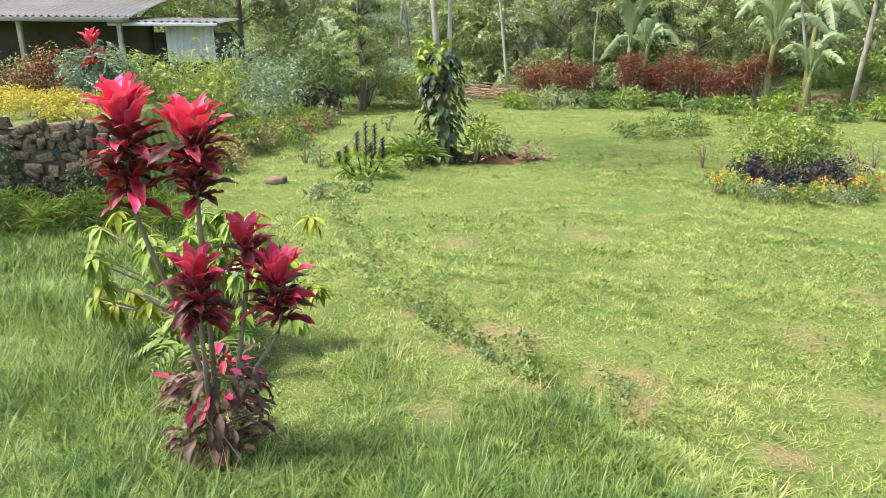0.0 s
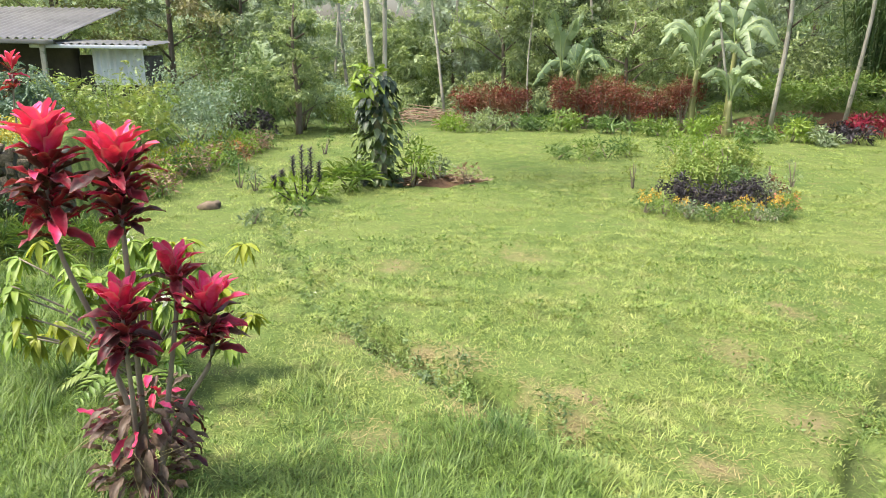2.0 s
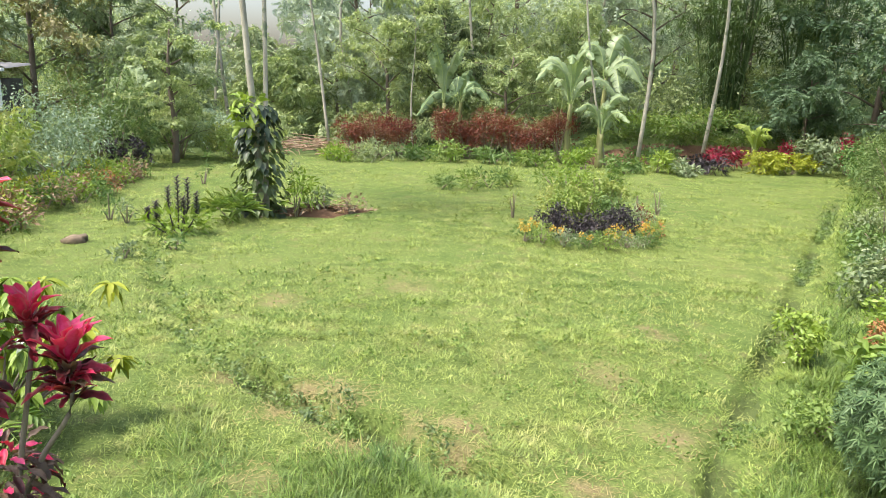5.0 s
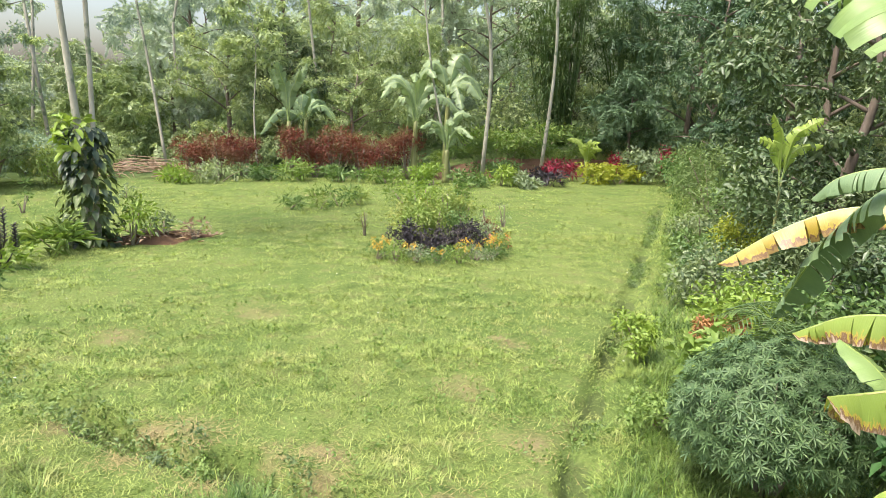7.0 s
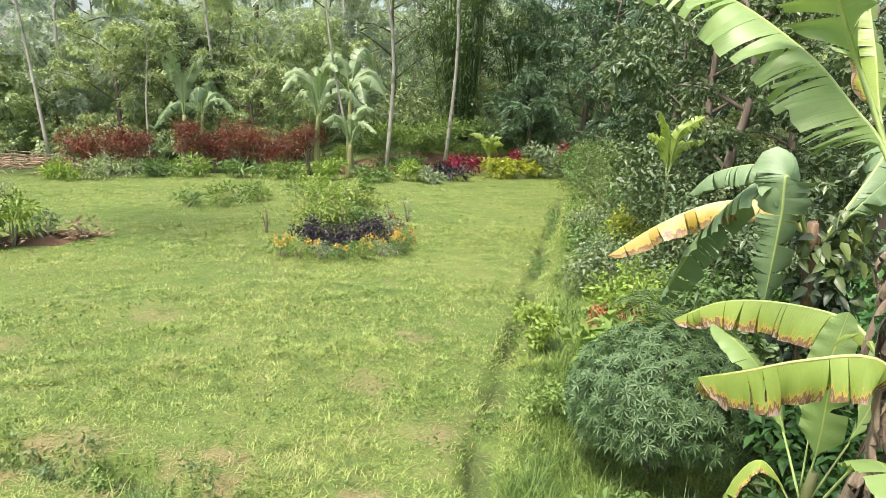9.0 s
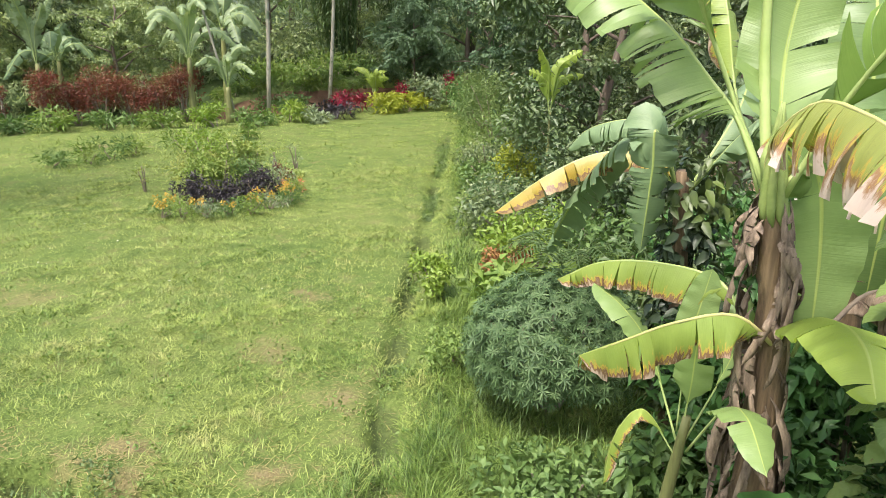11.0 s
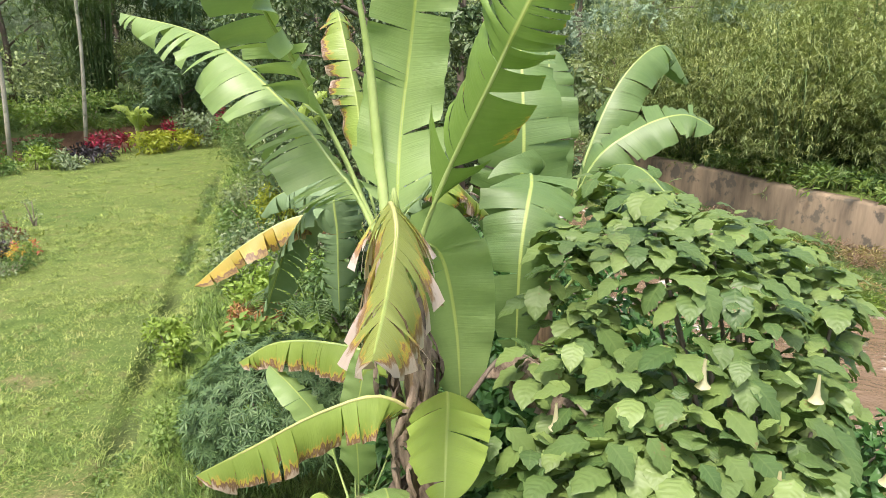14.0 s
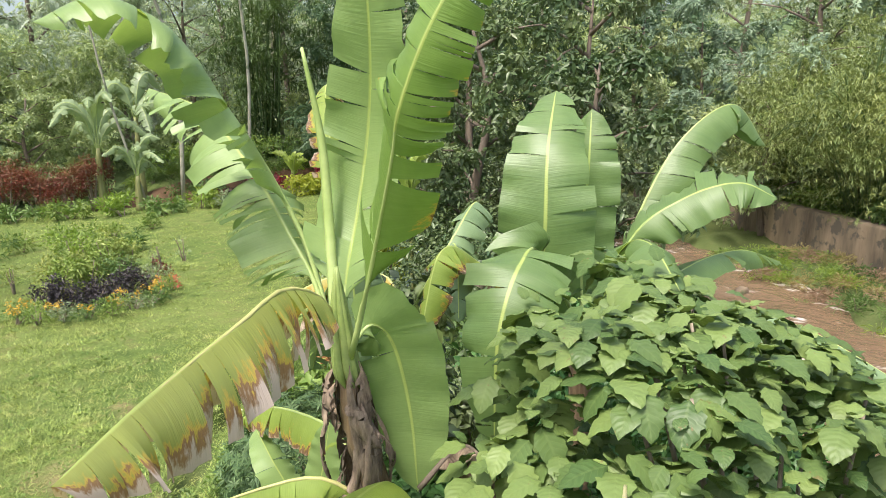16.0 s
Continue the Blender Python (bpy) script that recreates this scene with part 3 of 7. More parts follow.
def axis_steps(a, step, far):
    """Grid lines: those given, then ever wider steps out to the horizon."""
    steps = step * 1.18 ** np.arange(1, 60)
    out_hi = a[-1] + np.cumsum(steps)
    out_lo = a[0] - np.cumsum(steps)
    return np.concatenate([out_lo[out_lo > -far][::-1], a, out_hi[out_hi < far]])


def make_ground():
    xs = axis_steps(np.concatenate([np.arange(-6, -1.6, 0.14), np.arange(-1.6, 6.6, 0.06), np.arange(6.6, 21, 0.14)]), 0.14, 900)
    ys = axis_steps(np.concatenate([np.arange(1.5, 2.4, 0.14), np.arange(2.4, 9.6, 0.06), np.arange(9.6, 22, 0.14)]), 0.14, 900)
    gx, gy = np.meshgrid(xs, ys, indexing="ij")
    v = np.stack([gx, gy, height(gx, gy)], -1)
    n, m = gx.shape
    i, j = np.meshgrid(np.arange(n - 1), np.arange(m - 1), indexing="ij")
    q = np.stack([i * m + j, (i + 1) * m + j, (i + 1) * m + j + 1, i * m + j + 1], -1).reshape(-1, 4)
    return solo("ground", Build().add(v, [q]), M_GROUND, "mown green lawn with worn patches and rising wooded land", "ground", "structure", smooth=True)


make_ground()


def on_bank(q, s):
    """Plan point from the distance across the river and along it."""
    return 0.788 * q + 0.615 * s, -0.615 * q + 0.788 * s


def make_water():
    q, s = np.meshgrid(np.linspace(5.6, 10.6, 40), np.linspace(-30, 60, 240), indexing="ij")
    x, y = on_bank(q, s)
    z = -1.0 + 0.05 * lattice(x * 1.1, y * 0.9, 21) + 0.035 * lattice(x * 3, y * 2.3, 22) + 0.02 * lattice(x * 7, y * 6, 23)
    v = np.stack([x, y, z], -1)
    n, m = q.shape
    i, j = np.meshgrid(np.arange(n - 1), np.arange(m - 1), indexing="ij")
    f = np.stack([i * m + j, (i + 1) * m + j, (i + 1) * m + j + 1, i * m + j + 1], -1).reshape(-1, 4)
    solo("water", Build().add(v, [f]), M_WATER, "muddy brown stream with white rapids over stones", "river", "structure", smooth=True)


make_water()


def make_river_wall():
    s = np.linspace(-20, 45, 60)
    prof = [(12.37, -1.2), (12.4, -0.02), (12.44, 0.02), (12.72, 0.02), (12.75, -1.2)]
    rows = []
    for qq, z in prof:
        x, y = on_bank(np.full_like(s, qq), s)
        zz = np.full_like(s, z) + (0.03 * lattice(s * 0.7, s * 0, 3) if z > -1 else 0)
        rows.append(np.stack([x, y, zz], -1))
    v = np.stack(rows, 0)
    n, m = v.shape[:2]
    i, j = np.meshgrid(np.arange(n - 1), np.arange(m - 1), indexing="ij")
    f = np.stack([i * m + j, i * m + j + 1, (i + 1) * m + j + 1, (i + 1) * m + j], -1).reshape(-1, 4)
    solo("wall_river", Build().add(v, [f]), M_CONCRETE, "stained concrete retaining wall along the river bank", "wall", "structure")


make_river_wall()

# ---- plant builders ----


def banana_blade(pts, width, droop=(10, 45), up=(0, 0, 1), tears=9, seed=1, petiole=0.12, fold=0.0, n_v=5, stations=30, ragged=0.2, sides=(1, 1)):
    """A banana blade on a curved rib, torn into strips that hang at their own angles. Returns blade and rib."""
    r = np.random.default_rng(seed)
    c = curve_points(pts, 80)
    ss = np.linspace(0, 1, 80)
    tan = unit(np.gradient(c, axis=0))
    upv = np.broadcast_to(np.asarray(up, float), tan.shape)
    side = unit(np.cross(tan, upv))
    nor = np.cross(side, tan)

    def at(k, s):
        return np.stack([np.interp(s, ss, k[:, i]) for i in range(3)], -1)

    b = Build()
    for sg, scale in zip((1, -1), sides):
        cuts = np.sort(r.uniform(0.04, 0.97, tears)) if tears else np.array([])
        cuts = np.concatenate([[0], cuts[np.diff(np.concatenate([[-1], cuts])) > 0.012] if tears else [], [1]])
        for t0, t1 in zip(cuts, cuts[1:]):
            k = max(2, int(math.ceil((t1 - t0) * stations)) + 1)
            t = np.linspace(t0, t1, k)
            vv = np.linspace(0, 1, n_v + 1)
            tt, vg = np.meshgrid(t, vv, indexing="ij")
            gap = r.uniform(0.02, ragged) if tears else 0.0
            te = (t0 + t1) / 2 + (tt - (t0 + t1) / 2) * (1 - gap * vg)
            s = petiole + (1 - petiole) * np.clip(te + 0.05 * vg * (1 - te), 0, 1)
            w = width * 0.5 * scale * np.minimum(1, (tt * 7 + 0.04)) ** 0.55 * np.maximum(0.0, 1 - np.clip(tt, 0, 1) ** 4.0) ** 0.6
            w = w * (1 - r.uniform(0, 0.16) * (tears > 0))
            jit = (r.normal() * 12 + (r.random() < 0.08) * 40 * (droop[1] < 60)) * (tears > 0) + 7 * np.sin(tt * 40 + seed) + 5 * np.sin(tt * 97 + 2 * seed + sg)
            ang = np.radians(droop[0] - fold + (droop[1] - droop[0]) * vg + jit * vg)
            step = w / n_v
            out_s = np.concatenate([np.zeros((k, 1)), np.cumsum((np.cos(ang) * step)[:, 1:], 1)], 1)
            out_n = np.concatenate([np.zeros((k, 1)), np.cumsum((np.sin(ang) * step)[:, 1:], 1)], 1)
            p = at(c, s) + sg * out_s[..., None] * at(side, s) - out_n[..., None] * at(nor, s)
            i, j = np.meshgrid(np.arange(k - 1), np.arange(n_v), indexing="ij")
            m = n_v + 1
            f = np.stack([i * m + j, (i + 1) * m + j, (i + 1) * m + j + 1, i * m + j + 1], -1).reshape(-1, 4)
            b.add(p, [f if sg > 0 else f[:, ::-1]], np.stack([tt, vg, np.full_like(tt, r.uniform())], -1))
    rib = Build()
    tube(rib, c[::5] - nor[::5] * 0.006, (0.012 * min(1.0, width / 0.42), 0.007 * min(1.0, width / 0.42), 0.003), 0, 6)
    return b, rib


def banana_leaf(plant, pts, width, material=None, rib_material=None, label="", **how):
    blade, rib = banana_blade(pts, width, **how)
    leaf = part("leaf", blade, material or M_BAN_A, plant, label, True)
    part("midrib", rib, rib_material or M_RIB, leaf, "", True)
    return leaf


def clump(b, centre, radius, count, size, width=0.5, shape=LEAF4, tilt=0.3, droop=0.15, shell=0.5, r=None, flat=1.0):
    """Leaves through a rounded mass, most of them near its skin, facing outwards."""
    r = r or rng
    d = unit(r.normal(size=(count, 3)))
    rad = np.asarray(radius, float) * np.ones(3)
    k = (shell + (1 - shell) * r.random(count))[:, None]
    p = np.asarray(centre) + d * rad * k
    out = 0.9 if tilt > 0.45 else 0.3
    way = unit(d * out + r.normal(size=(count, 3)) * 0.75 + np.array([0, 0, tilt]))
    up = unit(d * 1.1 + r.normal(size=(count, 3)) * 0.4 + np.array([0, 0, 0.7 * flat]))
    return leaves(b, p, way, up, size * r.uniform(0.65, 1.3, count), width, shape, droop)


def shrub(name, label, category, at, radius, tall, material, count=900, size=0.09, width=0.5, lumps=7, shape=LEAF4, stems=5, tilt=0.3, droop=0.15, group="", seed=1, lift=0.15, stem_material=None):
    """A shrub: several stems and a crown of uneven leafy lumps."""
    r = np.random.default_rng(seed)
    top = thing(name, label, category, (at[0], at[1], ground_z(at[0], at[1])), group)
    wood, crown = Build(), Build()
    for i in range(lumps):
        a = r.uniform(0, 6.28)
        d = radius * math.sqrt(r.uniform(0.0, 0.8))
        rr = radius * r.uniform(0.38, 0.62)
        z = tall * (lift + (1 - lift) * r.uniform(0.15, 0.82))
        c = (d * math.cos(a), d * math.sin(a), max(z, rr * 0.5))
        clump(crown, c, (rr, rr, min(rr * 1.0, tall * 0.35)), count // lumps, size, width, shape, tilt, droop, 0.35, r)
        if i < stems:
            tube(wood, [(d * 0.15 * math.cos(a), d * 0.15 * math.sin(a), -0.03), (c[0] * 0.5, c[1] * 0.5, c[2] * 0.5), c], (0.012 + 0.008 * tall, 0.006), 5, 5)
    part("stem", wood, stem_material or M_STEM, top)
    part("foliage", crown, material, top)
    return top


def tree_thing(label, at, tall, spread, material, leaves_n=2200, size=0.24, width=0.42, clear=0.35, girth=0.11, lean=(0, 0), seed=1, bark=None, limbs=9, category="tree", droop=0.25, tilt=0.0, name="tree", shape=LEAF4, flat=0.62):
    r = np.random.default_rng(seed)
    top = thing(name, label, category, (at[0], at[1], ground_z(at[0], at[1]) - 0.1))
    wood, crown = Build(), Build()
    bend = r.normal(size=(4, 2)) * 0.02 * tall
    line = [(lean[0] * k + bend[i, 0] * (i > 0), lean[1] * k + bend[i, 1] * (i > 0), tall * k) for i, k in enumerate((0, 0.33, 0.66, 0.97))]
    tube(wood, line, (girth, girth * 0.75, girth * 0.5, girth * 0.15), 12, 8, 0.05)
    line = np.array(line)
    for i in range(limbs):
        k = clear + (0.96 - clear) * (i + 0.5) / limbs
        base = np.array([np.interp(k, (0, 0.33, 0.66, 0.97), line[:, j]) for j in range(3)])
        a = i * 2.4 + r.uniform(-0.5, 0.5)
        prof = math.sin(math.pi * min(1, 0.25 + 0.75 * (k - clear) / (1 - clear))) ** 0.7
        ln = spread * (0.45 + 0.55 * prof) * r.uniform(0.7, 1.15)
        end = base + np.array([math.cos(a) * ln, math.sin(a) * ln, ln * r.uniform(0.1, 0.6)])
        mid = (base + end) / 2 + np.array([0, 0, 0.1 * ln])
        tube(wood, [base, mid, end], (girth * 0.35, girth * 0.2, girth * 0.06), 5, 5)
        for c, rr in ((end, 0.42), (mid, 0.34), (end + r.normal(size=3) * ln * 0.35, 0.34)):
            rad = spread * rr * r.uniform(0.75, 1.2)
            for j in range(4):
                o = unit(r.normal(size=3)) * rad * r.uniform(0.35, 0.85) * np.array((1, 1, flat))
                sub = rad * r.uniform(0.34, 0.52)
                clump(crown, c + o, (sub, sub, sub * flat), leaves_n // (limbs * 12), size, width, shape, tilt, droop, 0.3, r)
    part("trunk", wood, bark or M_BARK, top, "", True)
    part("crown", crown, material, top)
    return top


def tube_part(name, pts, radii, material, parent, n=10, sides=8, label="", rough=0.03):
    return part(name, tube(Build(), pts, radii, n, sides, rough), material, parent, label, True)

# ---- main banana plant ----
banana = thing("banana_plant", "tall banana plant with torn leaves and dry stem sheaths", "banana plant", (3.27, 1.2, 0))
B = np.array((3.27, 1.2, 0.0))


def rel(*pts):
    return [tuple(np.array(p, float) - B) for p in pts]


tube_part("pseudostem", rel((3.3, 1.2, -0.05), (3.28, 1.2, 0.7), (3.22, 1.2, 1.4), (3.17, 1.22, 1.7), (3.155, 1.235, 1.9)), (0.1, 0.085, 0.06, 0.046, 0.036), M_PSEUDO, banana, 24, 18, rough=0.16)
# leaf bases that wrap the top of the stem
for i in range(9):
    a = i * 2.4
    ca, sa = math.cos(a), math.sin(a)
    tube_part("petiole_base", rel((3.165 + 0.036 * ca, 1.225 + 0.036 * sa, 1.84), (3.15 + 0.034 * ca, 1.235 + 0.034 * sa, 1.9), (3.14 + 0.022 * ca, 1.245 + 0.022 * sa, 2.1), (3.14 + 0.004 * ca, 1.25 + 0.004 * sa, 2.27)), (0.004, 0.018, 0.013, 0.003), M_PETIOLE, banana, 12, 8)
# upper ring
banana_leaf(banana, rel((3.14, 1.26, 1.95), (3.15, 1.4, 2.2), (3.15, 1.52, 2.33), (3.16, 1.75, 2.54), (3.2, 2.2, 2.79), (3.19, 2.72, 2.90)), 0.50, seed=11, droop=(12, 58), tears=46, ragged=0.6, petiole=0.2, label="long green leaf with a finely torn lower edge")
banana_leaf(banana, rel((3.13, 1.25, 1.95), (3.17, 1.45, 2.3), (3.09, 1.56, 2.6), (2.97, 1.6, 2.82), (2.81, 1.62, 3.05), (2.6, 1.62, 3.14), (2.42, 1.65, 3.06)), 0.48, seed=12, droop=(-5, 40), tears=12, ragged=0.4, petiole=0.24)
spear = Build()
tube(spear, rel((3.14, 1.27, 2.0), (3.2, 1.36, 2.4), (3.21, 1.39, 2.69), (3.165, 1.41, 3.0)), (0.02, 0.02, 0.015, 0.006), 14, 7)
part("rolled_leaf", spear, M_RIB, banana, "pale rolled young leaf", True)
banana_leaf(banana, rel((3.14, 1.24, 1.95), (3.2, 1.28, 2.2), (3.32, 1.34, 2.45), (3.37, 1.32, 2.76), (3.33, 1.25, 3.07), (3.26, 1.2, 3.4)), 0.36, seed=13, droop=(-22, -6), up=(-1.0, -0.5, 0.3), tears=9, ragged=0.13, petiole=0.14, label="broad upright bright green leaf")
banana_leaf(banana, rel((3.14, 1.2, 1.95), (3.13, 1.06, 2.28), (3.01, 0.8, 2.65), (2.95, 0.69, 2.80), (2.97, 0.57, 3.02), (3.08, 0.42, 3.28)), 0.46, M_BAN_A2, None, "torn green leaf with yellow tips", seed=14, sides=(0.7, 1), droop=(5, 60), up=(-0.8, -0.5, 0.6), tears=22, ragged=0.4, petiole=0.16)
banana_leaf(banana, rel((3.13, 1.25, 1.9), (3.1, 1.25, 2.14), (2.8, 1.02, 2.31), (2.52, 0.8, 2.32), (2.22, 0.61, 2.29), (2.02, 0.5, 2.24)), 0.47, M_BAN_DYING, M_RIBYEL, "drooping dying leaf with yellow and papery brown edges", seed=15, droop=(40, 86), tears=38, ragged=0.16, petiole=0.2)
banana_leaf(banana, rel((3.2, 1.3, 1.9), (3.3, 1.5, 2.3), (3.42, 1.62, 2.55), (3.5, 1.75, 2.85), (3.6, 1.85, 2.9)), 0.24, M_BAN_OLD, None, "", seed=16, droop=(20, 70), tears=18, ragged=0.5, petiole=0.25)
# lower ring
banana_leaf(banana, rel((3.24, 1.28, 1.35), (3.24, 1.42, 1.55), (3.23, 1.68, 1.57), (3.23, 1.98, 1.5), (3.24, 2.24, 1.34)), 0.32, M_BAN_OLD, None, "arched leaf with slit, scorched lower edge", seed=17, droop=(55, 88), tears=14, ragged=0.2, petiole=0.12)
banana_leaf(banana, rel((3.22, 1.15, 1.35), (3.04, 1.26, 1.52), (2.86, 1.4, 1.50), (2.6, 1.45, 1.49), (2.36, 1.45, 1.51)), 0.36, M_BAN_OLD, M_RIBYEL, "arched leaf with yellow and brown scorched edge", seed=18, droop=(50, 88), tears=13, ragged=0.18, petiole=0.1)
banana_leaf(banana, rel((3.22, 1.12, 1.35), (3.18, 1.07, 1.52), (2.88, 0.88, 1.66), (2.64, 0.74, 1.7), (2.48, 0.65, 1.63)), 0.3, M_BAN_LIME, None, "bright yellow-green folded leaf", seed=19, droop=(8, 40), tears=2, ragged=0.1, petiole=0.15)
banana_leaf(banana, rel((3.15, 1.2, 2.0), (3.22, 1.17, 2.06), (3.29, 1.14, 1.97), (3.34, 1.12, 1.7), (3.355, 1.11, 1.38)), 0.36, seed=20, droop=(-6, 8), up=(-0.9, -0.45, 0.1), tears=2, ragged=0.04, petiole=0.1, label="broad green leaf hanging beside the stem")
# dry leaves against the stem
banana_leaf(banana, rel((3.3, 1.05, 1.45), (3.42, 0.96, 1.6), (3.36, 0.78, 1.63), (3.25, 0.56, 1.52)), 0.4, M_BAN_DRY, M_BARK, "dry brown torn leaf", seed=21, droop=(40, 88), tears=9, ragged=0.35)
r_s = np.random.default_rng(33)
for i in range(64):
    a = r_s.uniform(0, 6.28)
    z0, ln = r_s.uniform(0.45, 2.02), r_s.uniform(0.2, 0.5)
    ca, sa, rr = math.cos(a), math.sin(a), 0.102 - 0.027 * z0
    cx, cy = -0.058 * z0 if z0 > 1 else -0.03 * z0, 0.016 * z0
    out = r_s.uniform(0.01, 0.09)
    tw = r_s.uniform(-0.06, 0.06)
    banana_leaf(banana, [(cx + ca * rr, cy + sa * rr, z0), (cx + ca * (rr + out), cy + sa * (rr + out), z0 - ln * 0.3), (cx + ca * (rr + out * 1.1) - sa * tw, cy + sa * (rr + out * 1.1) + ca * tw, z0 - ln * 0.7), (cx + ca * (rr + out * 0.6) - sa * tw * 2, cy + sa * (rr + out * 0.6) + ca * tw * 2, z0 - ln)], r_s.uniform(0.025, 0.1), M_BAN_DRY, M_BARK, "dead brown sheath", seed=300 + i, droop=(-10, 50), up=(ca, sa, 0.2), tears=4, ragged=0.5, stations=14, n_v=3, petiole=0.02)

# ---- second banana plant behind ----
B = np.array((4.95, 1.45, 0.0))
banana_b = thing("banana_plant", "banana plant with broad upright leaves behind the shrub", "banana plant", tuple(B))
tube_part("pseudostem", rel((4.95, 1.45, -0.05), (4.95, 1.45, 0.8), (4.9, 1.45, 1.6)), (0.09, 0.075, 0.05), M_PSEUDO, banana_b, 14, 12, rough=0.1)
banana_leaf(banana_b, rel((4.9, 1.45, 1.4), (4.62, 1.5, 1.75), (4.55, 1.42, 2.15), (4.65, 1.48, 2.55), (4.95, 1.65, 2.85)), 0.55, M_BAN_B, seed=41, droop=(-6, 16), up=(-1, -0.6, 0.3), tears=9, ragged=0.14, petiole=0.08)
banana_leaf(banana_b, rel((4.95, 1.45, 1.5), (5.0, 1.5, 2.0), (5.05, 1.5, 2.4), (5.15, 1.55, 2.75)), 0.42, M_BAN_B, seed=42, droop=(-6, 14), up=(-1, -0.6, 0.3), tears=5, ragged=0.1, petiole=0.1)
banana_leaf(banana_b, rel((4.95, 1.4, 1.5), (5.08, 1.25, 2.05), (5.25, 1.05, 2.27), (5.4, 0.82, 2.36), (5.5, 0.65, 2.28)), 0.4, M_BAN_B, seed=43, droop=(8, 34), up=(-0.4, -0.3, 1), tears=8, ragged=0.15, petiole=0.2)
banana_leaf(banana_b, rel((5.0, 1.4, 1.5), (5.3, 1.35, 2.1), (5.6, 1.25, 2.55), (5.95, 1.1, 2.75), (6.1, 0.95, 2.5)), 0.42, M_BAN_B, seed=44, droop=(25, 70), tears=9, ragged=0.3, petiole=0.15)
banana_leaf(banana_b, rel((5.0, 1.4, 1.4), (5.6, 1.25, 1.75), (6.4, 1.2, 1.78), (7.1, 1.15, 1.58)), 0.36, M_BAN_B, seed=45, droop=(15, 40), tears=5, ragged=0.15)
banana_leaf(banana_b, rel((4.9, 1.35, 1.3), (4.9, 0.95, 1.8), (5.0, 0.4, 1.8), (5.15, -0.1, 1.55)), 0.36, M_BAN_SLATE, None, "", seed=46, droop=(15, 45), tears=4, ragged=0.12)
banana_leaf(banana_b, rel((4.9, 1.4, 1.5), (4.3, 1.25, 2.1), (3.95, 1.1, 2.15), (3.75, 1.05, 1.9), (3.72, 1.05, 1.45)), 0.44, M_BAN_B, seed=47, droop=(-4, 18), up=(-1, -0.5, 0.3), tears=7, ragged=0.12, petiole=0.25)
banana_leaf(banana_b, rel((4.9, 1.5, 1.5), (4.3, 1.6, 2.0), (3.95, 1.55, 2.15), (3.75, 1.5, 1.8)), 0.34, M_BAN_OLD, None, "", seed=48, droop=(30, 75), tears=11, ragged=0.35, petiole=0.2)
banana_leaf(banana_b, rel((4.95, 1.45, 1.5), (4.7, 1.1, 2.05), (4.45, 0.8, 2.2), (4.2, 0.5, 2.05)), 0.3, M_BAN_B, seed=49, droop=(10, 40), tears=3, ragged=0.1, petiole=0.2)

# ---- third banana plant, dull leaves and one yellow ----
B = np.array((4.35, 2.2, 0.0))
banana_c = thing("banana_plant", "banana plant with dull grey-green leaves and one yellow leaf", "banana plant", tuple(B))
tube_part("pseudostem", rel((4.4, 2.2, -0.05), (4.38, 2.2, 0.8), (4.25, 2.2, 1.75)), (0.075, 0.06, 0.035), M_PSEUDO, banana_c, 14, 12, rough=0.1)
banana_leaf(banana_c, rel((4.3, 2.2, 1.5), (4.35, 2.4, 1.8), (4.2, 2.72, 1.79), (3.98, 2.95, 1.64), (3.76, 3.17, 1.4)), 0.32, M_BAN_YELLOW, M_RIBYEL, "yellow dying leaf with brown flecks", seed=51, droop=(45, 84), tears=20, ragged=0.3)
banana_leaf(banana_c, rel((4.25, 2.2, 1.6), (4.1, 2.4, 1.95), (4.16, 2.75, 1.66), (4.26, 3.02, 1.3), (4.32, 3.2, 1.02)), 0.36, M_BAN_SLATE, None, "", seed=52, droop=(15, 65), tears=20, ragged=0.5)
banana_leaf(banana_c, rel((4.25, 2.2, 1.6), (3.95, 2.2, 2.0), (3.94, 2.2, 1.78), (3.98, 2.25, 1.32)), 0.36, M_BAN_SLATE, None, "", seed=53, droop=(10, 60), up=(-0.8, -0.6, 0.4), tears=22, ragged=0.5)
banana_leaf(banana_c, rel((4.25, 2.2, 1.6), (4.12, 2.26, 1.97), (4.0, 2.38, 2.04), (3.95, 2.62, 1.97), (3.96, 2.78, 1.83)), 0.26, M_BAN_SLATE, None, "", seed=54, droop=(30, 84), tears=16, ragged=0.45)
banana_leaf(banana_c, rel((4.3, 2.2, 1.6), (4.6, 2.1, 2.05), (4.9, 2.2, 2.2), (5.2, 2.4, 2.0)), 0.36, M_BAN_SLATE, None, "", seed=55, droop=(20, 75), tears=14, ragged=0.45)
banana_leaf(banana_c, rel((4.3, 2.2, 1.6), (4.3, 1.9, 2.0), (4.2, 1.7, 2.1), (4.0, 1.5, 1.8)), 0.36, M_BAN_SLATE, None, "", seed=56, droop=(20, 75), tears=14, ragged=0.45)

climber = Build()
r_c = np.random.default_rng(91)
for z in np.linspace(0.25, 1.7, 9):
    clump(climber, (0.0, -0.03, z), (0.22, 0.22, 0.16), 110, 0.085, 0.6, LEAF8, -0.3, 0.3, 0.55, r_c)
part("vine", climber, M_VINE, banana_c, "dark climbing vine on the stem")

